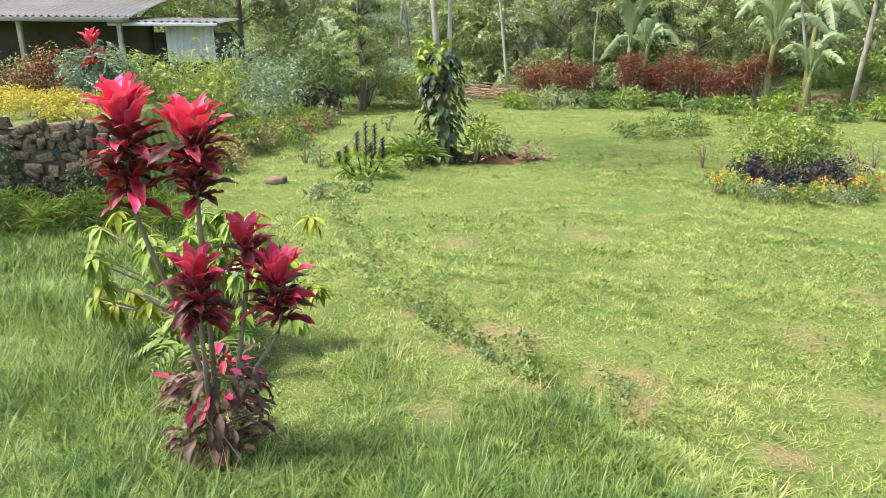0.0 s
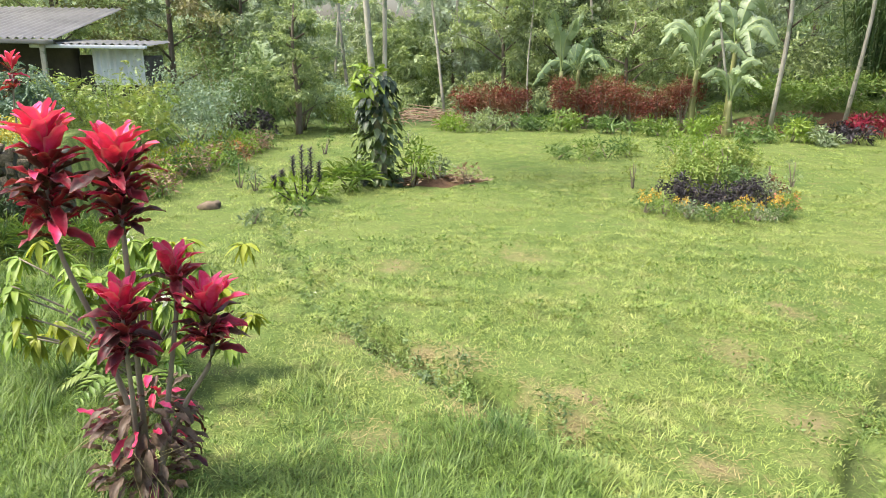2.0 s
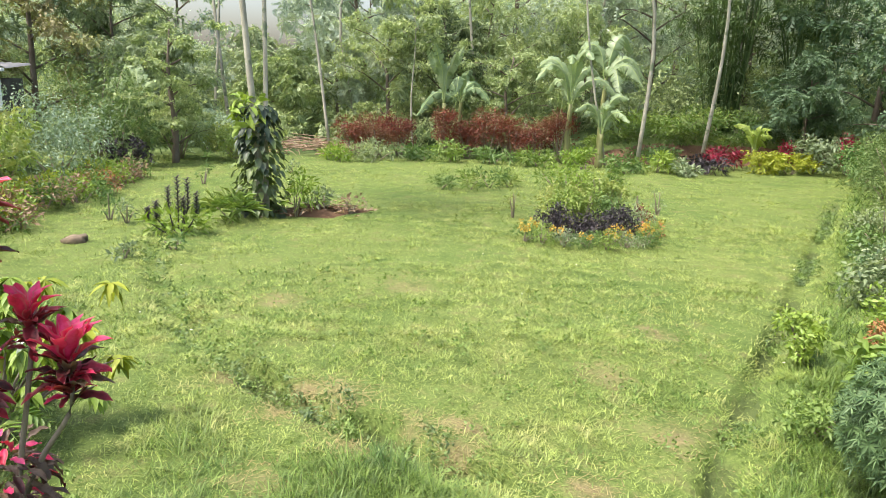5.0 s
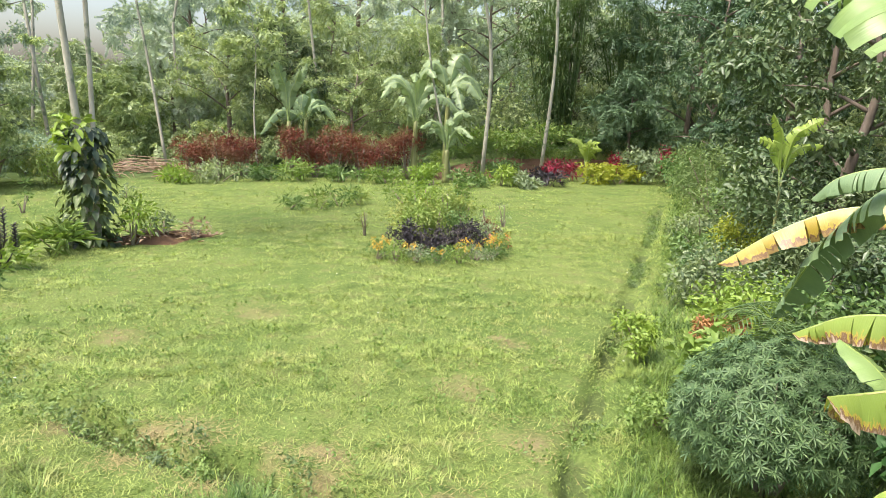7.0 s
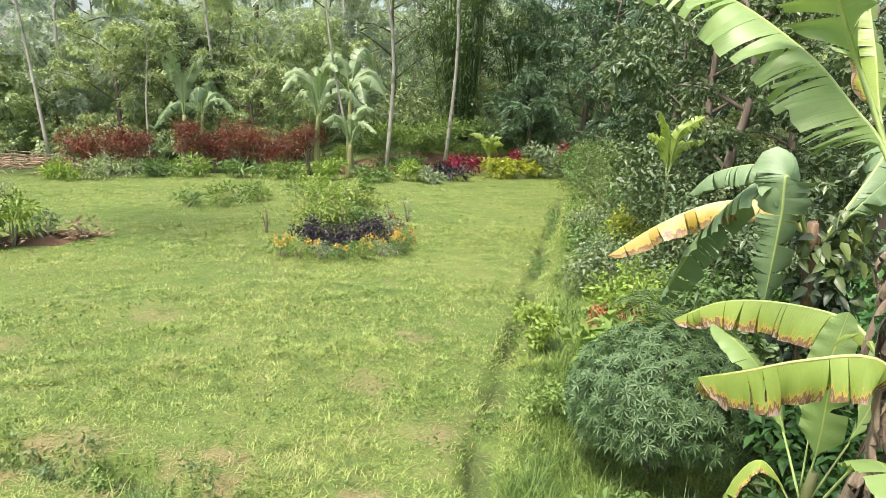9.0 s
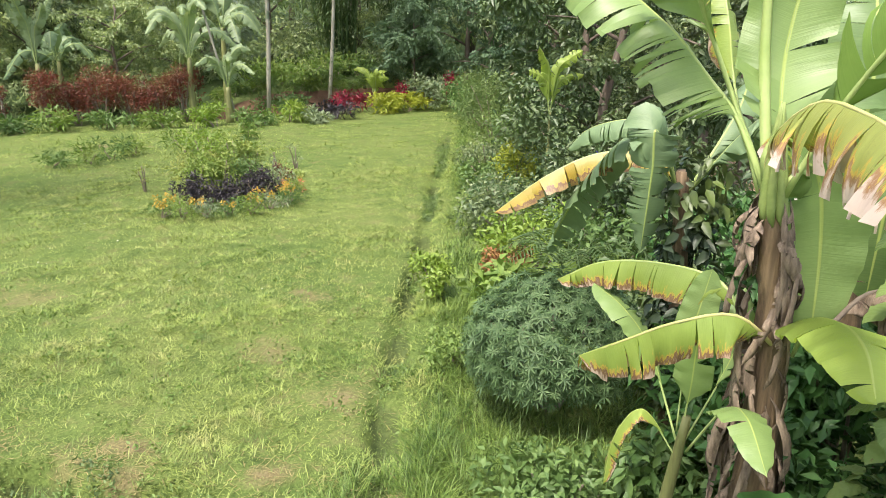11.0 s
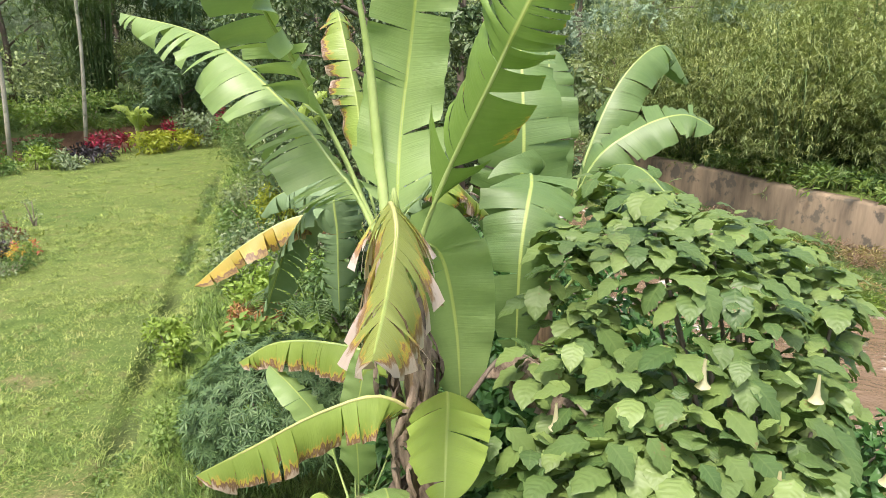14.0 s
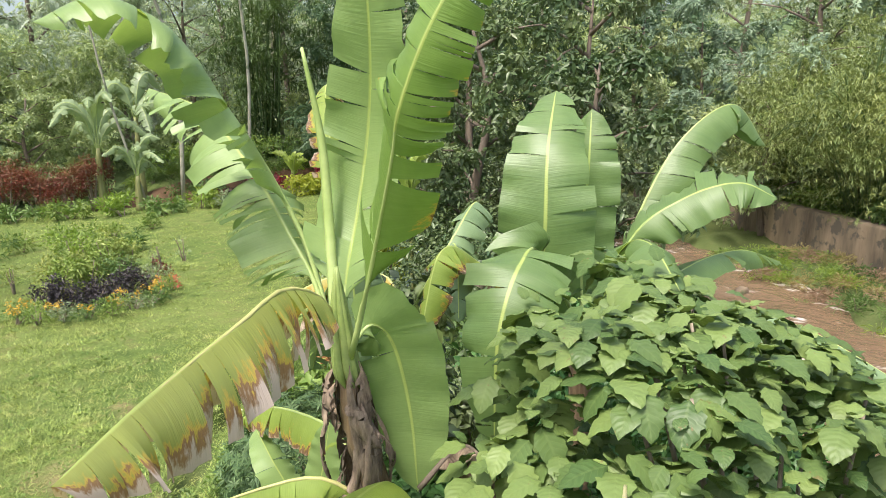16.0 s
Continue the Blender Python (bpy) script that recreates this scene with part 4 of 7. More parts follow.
# ---- young sucker ----
B = np.array((3.12, 1.52, 0.0))
sucker = thing("banana_sucker", "young banana sucker with small bright green leaves", "banana plant", tuple(B))
tube_part("pseudostem", rel((3.12, 1.55, -0.05), (3.12, 1.5, 0.5), (3.1, 1.43, 1.0)), (0.036, 0.03, 0.018), M_SUCKER, sucker, 10, 9)
banana_leaf(sucker, rel((3.1, 1.45, 0.9), (3.08, 1.42, 1.15), (3.05, 1.4, 1.35), (3.0, 1.35, 1.5)), 0.17, seed=61, droop=(-10, 10), up=(-1, -0.5, 0.3), tears=1, petiole=0.2)
banana_leaf(sucker, rel((3.1, 1.42, 0.85), (3.0, 1.25, 1.15), (2.85, 1.1, 1.25), (2.68, 0.94, 1.17)), 0.2, seed=62, droop=(5, 30), tears=1, petiole=0.25)
banana_leaf(sucker, rel((3.1, 1.45, 0.85), (3.15, 1.65, 1.2), (3.15, 1.8, 1.35), (3.2, 2.0, 1.4)), 0.2, seed=63, droop=(5, 30), tears=1, petiole=0.2)
banana_leaf(sucker, rel((3.1, 1.45, 0.8), (3.05, 1.6, 0.98), (2.98, 1.68, 0.85), (2.95, 1.7, 0.6)), 0.13, M_BAN_OLD, None, "", seed=64, droop=(10, 40), tears=2)
banana_leaf(sucker, rel((3.1, 1.43, 0.9), (3.25, 1.35, 1.25), (3.3, 1.35, 1.4), (3.4, 1.4, 1.5)), 0.16, seed=65, droop=(5, 30), tears=1, petiole=0.2)
banana_leaf(sucker, rel((3.12, 1.48, 0.9), (3.17, 1.5, 1.25), (3.2, 1.48, 1.45), (3.22, 1.46, 1.6)), 0.15, seed=66, droop=(-10, 10), up=(-1, -0.5, 0.3), tears=0, petiole=0.2)

# ---- trumpet shrub ----


def toothed_leaf(seed):
    """A soft ovate leaf with a wavy edge, one metre long before scaling."""
    r = np.random.default_rng(seed)
    b = Build()
    n = 11
    s = np.linspace(0, 1, n)
    w = 0.36 * np.sin(np.pi * np.clip(s * 0.93 + 0.04, 0, 1)) ** 0.8 * (1.25 - 0.5 * s)
    w[0], w[-1] = 0.012, 0.002
    rows, tones = [], []
    for side, share in ((-1, 1.0), (-1, 0.5), (0, 0), (1, 0.5), (1, 1.0)):
        ww = w * share * (1 + 0.11 * np.sin(s * 31 + seed * 2 + side) * (share == 1.0))
        tones.append(np.stack([0 * s, s, 0 * s + share], -1))
        z = -0.30 * s ** 2 + 0.10 * share * w * 4 * 0.5 - 0.05 * (share == 1.0) + 0.035 * np.sin(s * 19 + share * 3 + seed) * share
        rows.append(np.stack([side * ww, s, z], -1))
    v = np.stack(rows, 1)
    i, j = np.meshgrid(np.arange(n - 1), np.arange(4), indexing="ij")
    b.add(v, [np.stack([i * 5 + j, i * 5 + j + 1, (i + 1) * 5 + j + 1, (i + 1) * 5 + j], -1).reshape(-1, 4)], np.stack(tones, 1))
    return b


def aim(at, way, up, size):
    y = Vector(way).normalized()
    x = y.cross(Vector(up)).normalized()
    z = x.cross(y)
    m = Matrix((x, y, z)).transposed().to_4x4()
    return Matrix.Translation(at) @ m @ Matrix.Scale(size, 4)


LEAF_MESHES = [toothed_leaf(k).mesh("leaf", M_TRUMPETLEAF, True) for k in range(4)]
trumpet = thing("trumpet_shrub", "large shrub with broad soft green leaves and hanging cream trumpets", "shrub", (3.9, 0.0, 0))


def bush_top(x, y):
    return 2.04 + 0.07 * math.sin(x * 3.1 + y) + 0.07 * math.sin(y * 5.3 - x * 2) - 0.55 * max(0, x - 4.2) - 0.95 * max(0, 3.6 - x) - 1.0 * max(0, 0.12 - y)


r_t = np.random.default_rng(5)
tips = []
for k in range(3000):
    x, y = r_t.uniform(2.95, 5.2), r_t.uniform(-0.8, 1.0)
    if (x - 4.0) ** 2 / 1.05 ** 2 + (y - 0.38) ** 2 / 0.54 ** 2 > 1 or min([9] + [math.hypot(x - a, y - b) for a, b, _ in tips]) < 0.08:
        continue
    tips.append((x, y, bush_top(x, y) + r_t.uniform(-0.09, 0.09)))
low = []
for k in range(190):
    u = (k % 32) / 31
    x, y = (3.02, 0.75 - 0.95 * u / 0.6) if u < 0.6 else (3.05 + (u - 0.6) * 4.0, -0.1 - 0.02 * (u - 0.6))
    low.append((x + 0.05 * (k // 32) + r_t.uniform(-0.1, 0.1), y + r_t.uniform(-0.07, 0.07), 1.55 - 0.25 * (k // 32) + r_t.uniform(-0.12, 0.1)))
for k in range(130):
    a, h = k * 2.4, r_t.uniform(0.35, 1.55)
    low.append((4.0 + 0.92 * math.cos(a) * r_t.uniform(0.6, 1.0), 0.38 + 0.46 * math.sin(a) * r_t.uniform(0.6, 1.0), h - 0.35 * max(0, math.cos(a))))
rest = Build()
rest_mesh_v = np.array([v.co[:] for v in LEAF_MESHES[0].vertices])
rest_mesh_a = np.array([d.vector[:] for d in LEAF_MESHES[0].attributes["leafuv"].data])
rest_mesh_f = np.array([p.vertices[:] for p in LEAF_MESHES[0].polygons])
made = 0
tips.sort(key=lambda p: math.hypot(p[0] - 1.9, p[1] + 0.2))
base_t = Vector((3.9, 0.0, 0))
for n, (x, y, z) in enumerate(tips + low):
    whorl = 8 if n < len(tips) else 6
    for k in range(whorl):
        a = k * 2.4 + r_t.uniform(0, 0.6) + n
        lift = r_t.uniform(-0.75, 0.2) if k < 6 else r_t.uniform(0.4, 1.2)
        m = aim((x - base_t.x + 0.03 * math.cos(a), y - base_t.y + 0.03 * math.sin(a), z + r_t.uniform(-0.1, 0.02)), (math.cos(a), math.sin(a), lift), (0, 0, 1), r_t.uniform(0.08, 0.15) * (0.6 if lift > 0.4 else 1))
        if made < 290:
            ob = part("leaf", LEAF_MESHES[made % 4], None, trumpet)
            ob.matrix_basis = m
            made += 1
        else:
            mm = np.array(m)
            rest.add(rest_mesh_v @ mm[:3, :3].T + mm[:3, 3], [rest_mesh_f], rest_mesh_a)
tagged(part("foliage", rest, M_TRUMPETLEAF, trumpet, "", True), kind="stuff")
for k, (x, y, z) in enumerate(tips[::9]):
    tube_part("stem", [(0.1 * math.cos(k), 0.1 * math.sin(k), -0.05), ((x - 3.9) * 0.5, y * 0.5, z * 0.55), (x - 3.9, y, z - 0.05)], (0.018, 0.012, 0.006), M_STEM, trumpet, 8, 6)


def trumpet_flower(at):
    b = Build()
    prof = [(0.0, 0.004), (-0.025, 0.006), (-0.05, 0.008), (-0.07, 0.011), (-0.085, 0.018), (-0.09, 0.024)]
    ang = np.linspace(0, 2 * np.pi, 10, endpoint=False)
    v = np.array([[(r * math.cos(a) * (1 + (0.2 if i == 5 and j % 2 else 0)), r * math.sin(a), z) for j, a in enumerate(ang)] for i, (z, r) in enumerate(prof)])
    i, j = np.meshgrid(np.arange(5), np.arange(10), indexing="ij")
    b.add(v + np.array(at), [np.stack([i * 10 + j, i * 10 + (j + 1) % 10, (i + 1) * 10 + (j + 1) % 10, (i + 1) * 10 + j], -1).reshape(-1, 4)])
    return b


for x, y, z in [(3.5, 0.43, 1.72), (3.38, 0.2, 1.82), (3.25, 0.62, 1.62), (3.2, -0.05, 1.62), (3.12, 0.35, 1.4), (3.3, -0.3, 1.7), (3.6, -0.1, 1.75)]:
    part("trumpet_flower", trumpet_flower((x - 3.9 - 0.12, y - 0.0, z)), M_TRUMPET, trumpet, "hanging cream trumpet flower", True)

# broad-leaved herb by the banana's foot
for n, (x, y, tall) in enumerate([(2.98, 0.86, 0.95), (2.85, 0.62, 0.85), (3.05, 0.45, 0.8)]):
    herb = thing("broadleaf_herb", "dark green herb with broad ovate leaves", "plant", (x, y, 0), "herbs by the banana")
    stem = Build()
    tube(stem, [(0, 0, -0.03), (0.02, 0.0, tall * 0.5), (0, 0.02, tall)], (0.012, 0.006), 6, 5)
    part("stem", stem, M_WEED, herb)
    herb_mesh = toothed_leaf(40 + n).mesh("leaf", M_BROAD, True)
    for k in range(22):
        a, z = k * 2.4, tall * (0.35 + 0.65 * k / 22)
        ob = part("leaf", herb_mesh, None, herb)
        ob.matrix_basis = aim((0.02 * math.cos(a), 0.02 * math.sin(a), z), (math.cos(a), math.sin(a), r_t.uniform(-0.3, 0.4)), (0, 0, 1), r_t.uniform(0.2, 0.32))

# ---- red ti plant ----


def ti_leaf_mesh(tone, seed):
    """A long keeled leaf with a wavy rim; tone 0 is young and bright, 1 old and dark."""
    b = Build()
    n = 9
    s = np.linspace(0, 1, n)
    w = 0.185 * np.sin(np.pi * np.clip(0.07 + 0.85 * s ** 1.15, 0, 1)) ** 0.8
    w[-1] = 0.03
    rows, tones = [], []
    for side, share in ((-1, 1.0), (-1, 0.5), (0, 0.0), (1, 0.5), (1, 1.0)):
        z = 0.55 * w * share ** 2 + 0.05 * np.sin(s * 14 + seed * 2.1 + side * 1.3) * share + 0.02 * np.sin(s * 27 + seed) * share - (0.05 + 0.13 * seed) * s ** 3
        rows.append(np.stack([side * w * share, s, z], -1))
        tones.append(np.stack([np.clip(tone + 0.12 * (1 - s), 0, 1), s, np.full(n, share)], -1))
    v, a = np.stack(rows, 1), np.stack(tones, 1)
    i, j = np.meshgrid(np.arange(n - 1), np.arange(4), indexing="ij")
    return b.add(v, [np.stack([i * 5 + j, i * 5 + j + 1, (i + 1) * 5 + j + 1, (i + 1) * 5 + j], -1).reshape(-1, 4)], a).mesh("leaf", M_CORDY, True)


TI = {k: [ti_leaf_mesh(k, s) for s in range(4)] for k in (0.02, 0.15, 0.3, 0.45, 0.6, 0.75, 0.97)}


def ti_head(parent, at, length, body, count, seed, young=0.5, spread=1.0):
    """A spiral of leaves: bright and upright on top, dark and spreading below."""
    r = np.random.default_rng(seed)
    keys = sorted(TI)
    for k in range(count):
        u = k / (count - 1)
        a = k * 2.4 + r.uniform(-0.5, 0.5)
        crown = u < 0.24
        z = -body * 0.26 * u / 0.24 if crown else -body * (0.26 + 0.74 * (u - 0.24) / 0.76) + r.uniform(-0.04, 0.04)
        tilt = 3.6 - 10.5 * u + r.uniform(-0.3, 0.4) if crown else r.uniform(-0.35, 1.5)
        tone = max(0.0, 0.25 * u / 0.24 + r.uniform(-0.1, 0.1)) if crown else r.choice((0.15, 0.3, 0.45, 0.6, 0.75, 0.97), p=(0.05 * young, 0.15 * young, 0.4 * young, 0.36, 0.56 - 0.6 * young, 0.08))
        me = TI[min(keys, key=lambda q: abs(q - tone))][int(r.integers(4))]
        size = length * (0.85 + 0.9 * u if crown else r.uniform(0.6, 1.1) - 0.25 * u)
        ob = part("leaf", me, None, parent)
        ob.matrix_basis = aim((at[0] + 0.012 * math.cos(a), at[1] + 0.012 * math.sin(a), at[2] + z), (math.cos(a) * spread, math.sin(a) * spread, tilt), (-math.cos(a) * 0.6 + r.uniform(-0.4, 0.4), -math.sin(a) * 0.6 + r.uniform(-0.4, 0.4), 1), size)


TI_BASE = (-0.68, 3.5, 0.0)
ti = thing("ti_plant", "ti plant with crimson leaf heads on bare grey stems", "ti plant", TI_BASE)


def ti_at(p):
    return tuple(np.array(p) - np.array(TI_BASE))


TI_HEADS = [  # top of each head: place, leaf length, body, leaves, share of bright leaves
    ((-0.95, 3.42, 1.80), 0.2, 0.44, 84, 0.36),
    ((-0.65, 3.4, 1.71), 0.21, 0.32, 74, 0.5),
    ((-0.68, 3.36, 1.05), 0.185, 0.26, 62, 0.55),
    ((-0.46, 3.44, 1.2), 0.16, 0.15, 34, 0.6),
    ((-0.31, 3.4, 1.03), 0.19, 0.23, 62, 0.45),
]
for k, (p, ln, body, count, young) in enumerate(TI_HEADS):
    q = ti_at(p)
    foot = (0.05 * math.cos(k * 2.0) - 0.02, 0.06 * math.sin(k * 2.0), -0.03)
    tube_part("stem", [foot, (foot[0] * 0.4 + q[0] * 0.55, foot[1] * 0.4 + q[1] * 0.5, q[2] * 0.45), (q[0], q[1], q[2] - body - 0.03), (q[0], q[1], q[2])], (0.017, 0.013, 0.011, 0.007), M_STEM, ti, 14, 8, rough=0.14)
    ti_head(ti, q, ln, body, count, 70 + k, young)
r_ti = np.random.default_rng(9)
for k in range(230):
    a, z = k * 2.4, 0.03 + 0.5 * r_ti.random()
    rr = (0.24 - 0.18 * abs(z - 0.28)) * math.sqrt(r_ti.random())
    tone = 0.02 + 0.28 * r_ti.random() if z > 0.3 and k % 8 == 0 else 0.75 if k % 4 == 0 else 0.97
    me = TI[min(TI, key=lambda q: abs(q - tone))][int(r_ti.integers(4))]
    part("leaf", me, None, ti).matrix_basis = aim((rr * math.cos(a), rr * math.sin(a), z), (math.cos(a), math.sin(a), r_ti.uniform(-1.3, 0.9)), (math.cos(a) * 0.4, math.sin(a) * 0.4, 1), r_ti.uniform(0.07, 0.135))
straw = Build()
sa, sr = r_ti.uniform(0, 6.28, 60), r_ti.uniform(0.12, 0.27, 60)
leaves(straw, np.stack([sr * np.cos(sa), sr * np.sin(sa), r_ti.uniform(0.05, 0.4, 60)], -1), np.stack([np.cos(sa + 1), np.sin(sa + 1), r_ti.uniform(-0.8, 1.2, 60)], -1), (0, 0, 1), r_ti.uniform(0.12, 0.28, 60), 0.025, SPIKE, 0.4)
part("grass_blade", straw, M_DRYGRASS, ti, "dry grass strands caught in the leaves")

# yellow-green shrub behind it, with hanging leaves
ylw = thing("weeping_shrub", "yellow-green shrub with hanging oblong leaves and white flowers", "shrub", (-1.1, 4.65, 0))
wood, fol, yel = Build(), Build(), Build()
r_y = np.random.default_rng(12)
for k in range(62):
    a = r_y.uniform(0, 6.28)
    d = 0.75 * math.sqrt(r_y.random())
    p = np.array((d * math.cos(a) * 1.05, d * math.sin(a) * 0.55, r_y.uniform(0.28, 0.98)))
    if k % 2 == 0:
        tube(wood, [(0, 0, -0.03), (p[0] * 0.5, p[1] * 0.5, p[2] * 0.7), tuple(p)], (0.012, 0.005), 6, 5)
    n = 16
    ang = r_y.uniform(0, 6.28, n)
    way = np.stack([np.cos(ang) * 0.6, np.sin(ang) * 0.6, r_y.uniform(-1.2, 0.1, n)], -1)
    leaves(yel if k % 3 == 0 else fol, np.tile(p, (n, 1)), way, np.stack([np.cos(ang), np.sin(ang), np.full(n, 0.7)], -1), r_y.uniform(0.09, 0.155, n), 0.4, LEAF8, 0.4)
    if k % 8 == 1:
        part("flower", clump(Build(), p + np.array((0, 0, 0.03)), 0.02, 8, 0.035, 0.7, LEAF4, 0.6, r=r_y), M_FLOWERWHITE, ylw, "small white flower")
part("stem", wood, M_STEM, ylw)
part("foliage", fol, M_LIME, ylw)
part("foliage", yel, M_YELLOWLEAF, ylw, "yellow leaves")
fern = thing("fern", "small fern with pale green fronds in grass", "fern", (-1.05, 4.3, 0))
for k in range(9):
    a = k * 0.7
    c = curve_points([(0, 0, 0.05), (0.2 * math.cos(a), 0.2 * math.sin(a), 0.32), (0.42 * math.cos(a), 0.42 * math.sin(a), 0.22)], 14)
    t = unit(np.gradient(c, axis=0))
    s = unit(np.cross(t, [0, 0, 1.0]))
    fr = tube(Build(), c[::4], (0.005, 0.002), 0, 4)
    for sg in (1, -1):
        leaves(fr, c, s * sg + t * 0.5, (0, 0, 1), 0.12 * np.sin(np.linspace(0.3, 3.0, 14)), 0.3, LEAF4, 0.2)
    part("frond", fr, M_TALLGRASS, fern)

# ---- round flower bed ----
for k, (x, y, rr, h, mt, lf) in enumerate([(4.95, 10.5, 0.36, 0.85, M_BEDSHRUB, 0.07), (5.3, 10.75, 0.4, 1.05, M_LIME, 0.08), (5.65, 10.6, 0.34, 0.95, M_BEDSHRUB, 0.07), (5.15, 10.15, 0.34, 0.72, M_BEDSHRUB, 0.06), (5.6, 10.2, 0.28, 0.66, M_WEED, 0.06), (4.75, 10.2, 0.25, 0.68, M_BEDSHRUB, 0.06), (5.95, 10.75, 0.22, 0.8, M_BEDSHRUB, 0.06)]):
    shrub("bed_shrub", "loose light green leafy shrub in the round flower bed", "shrub", (x, y), rr, h, mt, 900, lf, 0.42, 16, LEAF4, 8, 0.5, 0.3, "bed shrubs", 101 + k)
for k, (x, y, rr, h) in enumerate([(4.5, 9.85, 0.28, 0.5), (4.75, 9.7, 0.3, 0.46), (5.05, 9.68, 0.26, 0.4), (5.35, 9.75, 0.3, 0.48), (5.65, 9.85, 0.27, 0.5)]):
    shrub("coleus", "black-purple leafy bedding plant", "plant", (x, y), rr, h, M_PURPLE, 620, 0.055, 0.42, 9, LEAF4, 6, 0.4, 0.3, "dark bedding plants", 110 + k)
for k, (x, y) in enumerate([(4.05, 9.7), (4.25, 9.45), (4.5, 9.3), (4.8, 9.2), (5.1, 9.12), (5.4, 9.18), (5.7, 9.3), (5.95, 9.5)]):
    top = shrub("marigold", "low bedding plant with orange-yellow flower bunches", "plant", (x, y), 0.27, 0.26, (M_WEED, M_BEDSHRUB, M_TREEGREY)[k % 3], 520, 0.04, 0.4, 8, LEAF4, 5, 0.5, 0.2, "yellow bedding plants", 120 + k)
    for j in range((9, 3, 5, 2, 6, 2, 5, 4)[k]):
        part("flower", clump(Build(), (r_y.normal() * 0.1, r_y.normal() * 0.1 - 0.05, r_y.uniform(0.18, 0.3)), 0.04, 16, 0.03, 0.7, LEAF4, 0.8, r=r_y), M_YELLOWFLOWER, top, "small orange-yellow flower bunch")["kind"] = "stuff"
shrub("salmon_plant", "low plant with salmon-pink leaves at the bed's edge", "plant", (6.2, 9.85), 0.15, 0.24, M_PINK, 150, 0.06, 0.45, 5, seed=130)
shrub("bed_shrub", "low dull green and red shrub in the flower bed", "shrub", (6.05, 10.2), 0.36, 0.45, M_TREEGREY, 520, 0.06, 0.4, 8, seed=131)
shrub("bed_shrub", "dull reddish low shrub in the flower bed", "shrub", (6.25, 10.35), 0.22, 0.42, M_REDHEDGE, 160, 0.06, 0.4, 6, seed=132)
for k, (x, y) in enumerate([(6.15, 11.0), (6.4, 10.9), (6.75, 11.3), (7.3, 11.6), (4.5, 11.5)]):
    shrub("lawn_weed", "thin pale upright weed beside the bed", "plant", (x, y), 0.12, 0.5, M_TREEGREY if k % 2 else M_BEDSHRUB, 60, 0.06, 0.35, 5, LEAF4, 4, 0.7, 0.2, "lawn weeds", 136 + k)
for k, (x, y, rr, h) in enumerate([(4.5, 14.4, 0.4, 0.4), (5.0, 14.6, 0.45, 0.45), (5.5, 14.8, 0.35, 0.35), (6.4, 14.2, 0.4, 0.55), (7.0, 13.2, 0.3, 0.4), (7.4, 15.2, 0.4, 0.4), (8.4, 15.6, 0.4, 0.45), (3.9, 14.5, 0.3, 0.3)]):
    shrub("grassy_plant", "low strap-leaved plant in the lawn", "plant", (x, y), rr, h, (M_TALLGRASS, M_WEED, M_BEDSHRUB)[k % 3], 300, 0.13, 0.16, 5, LEAF4, 3, 0.9, 0.3, "lawn plants", 140 + k)

# ---- vine-wrapped tree ----
vt = thing("vine_tree", "slender twin-trunked tree wrapped in dark broad-leaved vine", "tree", (0.3, 11.9, 0))
tube_part("trunk", [(0, 0, -0.1), (-0.02, 0, 1.0), (-0.12, 0.05, 2.2), (-0.35, 0.1, 5.5), (-0.5, 0.1, 9.5)], (0.07, 0.06, 0.05, 0.042, 0.03), M_PALEBARK, vt, 16, 8)
tube_part("trunk", [(0.1, 0.05, -0.1), (0.1, 0.05, 1.0), (0.12, 0.15, 2.5), (0.1, 0.3, 6), (0.0, 0.3, 9)], (0.045, 0.04, 0.035, 0.03, 0.02), M_PALEBARK, vt, 16, 8)
vine = Build()
r_v = np.random.default_rng(15)
n = 560
ang, zz = r_v.uniform(0, 6.28, n), r_v.uniform(0.03, 1.75, n)
rad = (0.33 - 0.05 * zz) * r_v.uniform(0.35, 1.25, n)
p = np.stack([rad * np.cos(ang), rad * np.sin(ang), zz], -1)
leaves(vine, p, np.stack([np.cos(ang), np.sin(ang), r_v.uniform(-1.6, -0.1, n)], -1), np.stack([np.cos(ang), np.sin(ang), np.full(n, 0.8)], -1), r_v.uniform(0.09, 0.19, n), 0.72, LEAF8, 0.25)
part("vine", vine, M_VINE, vt, "dark glossy vine leaves")
vine2 = Build()
clump(vine2, (-0.15, -0.05, 1.6), (0.3, 0.25, 0.4), 90, 0.17, 0.6, LEAF8, 0.1, 0.3, r=r_v)
part("vine", vine2, M_LIME, vt, "yellow-green young vine leaves")
crown = Build()
for k in range(14):
    clump(crown, (r_v.uniform(-1.6, 1.2), r_v.uniform(-1.2, 1.2), r_v.uniform(6.5, 10)), 0.7, 110, 0.2, 0.4, r=r_v)
part("crown", crown, M_TREELIGHT, vt)
mound = Build()
g1, g2 = np.meshgrid(np.linspace(0, 1, 12), np.linspace(0, 2 * np.pi, 25), indexing="ij")
mv = np.stack([1.2 + (0.8 + 0.16 * np.sin(3 * g2 + 1) + 0.08 * np.sin(7 * g2)) * g1 * np.cos(g2), 11.95 + (0.38 + 0.1 * np.sin(4 * g2)) * g1 * np.sin(g2), 0.02 + 0.11 * (1 - g1 ** 2) + 0.03 * lattice(g1 * 9, g2 * 4, 3) * (1 - g1) - 0.03 * g1], -1)
i, j = np.meshgrid(np.arange(11), np.arange(24), indexing="ij")
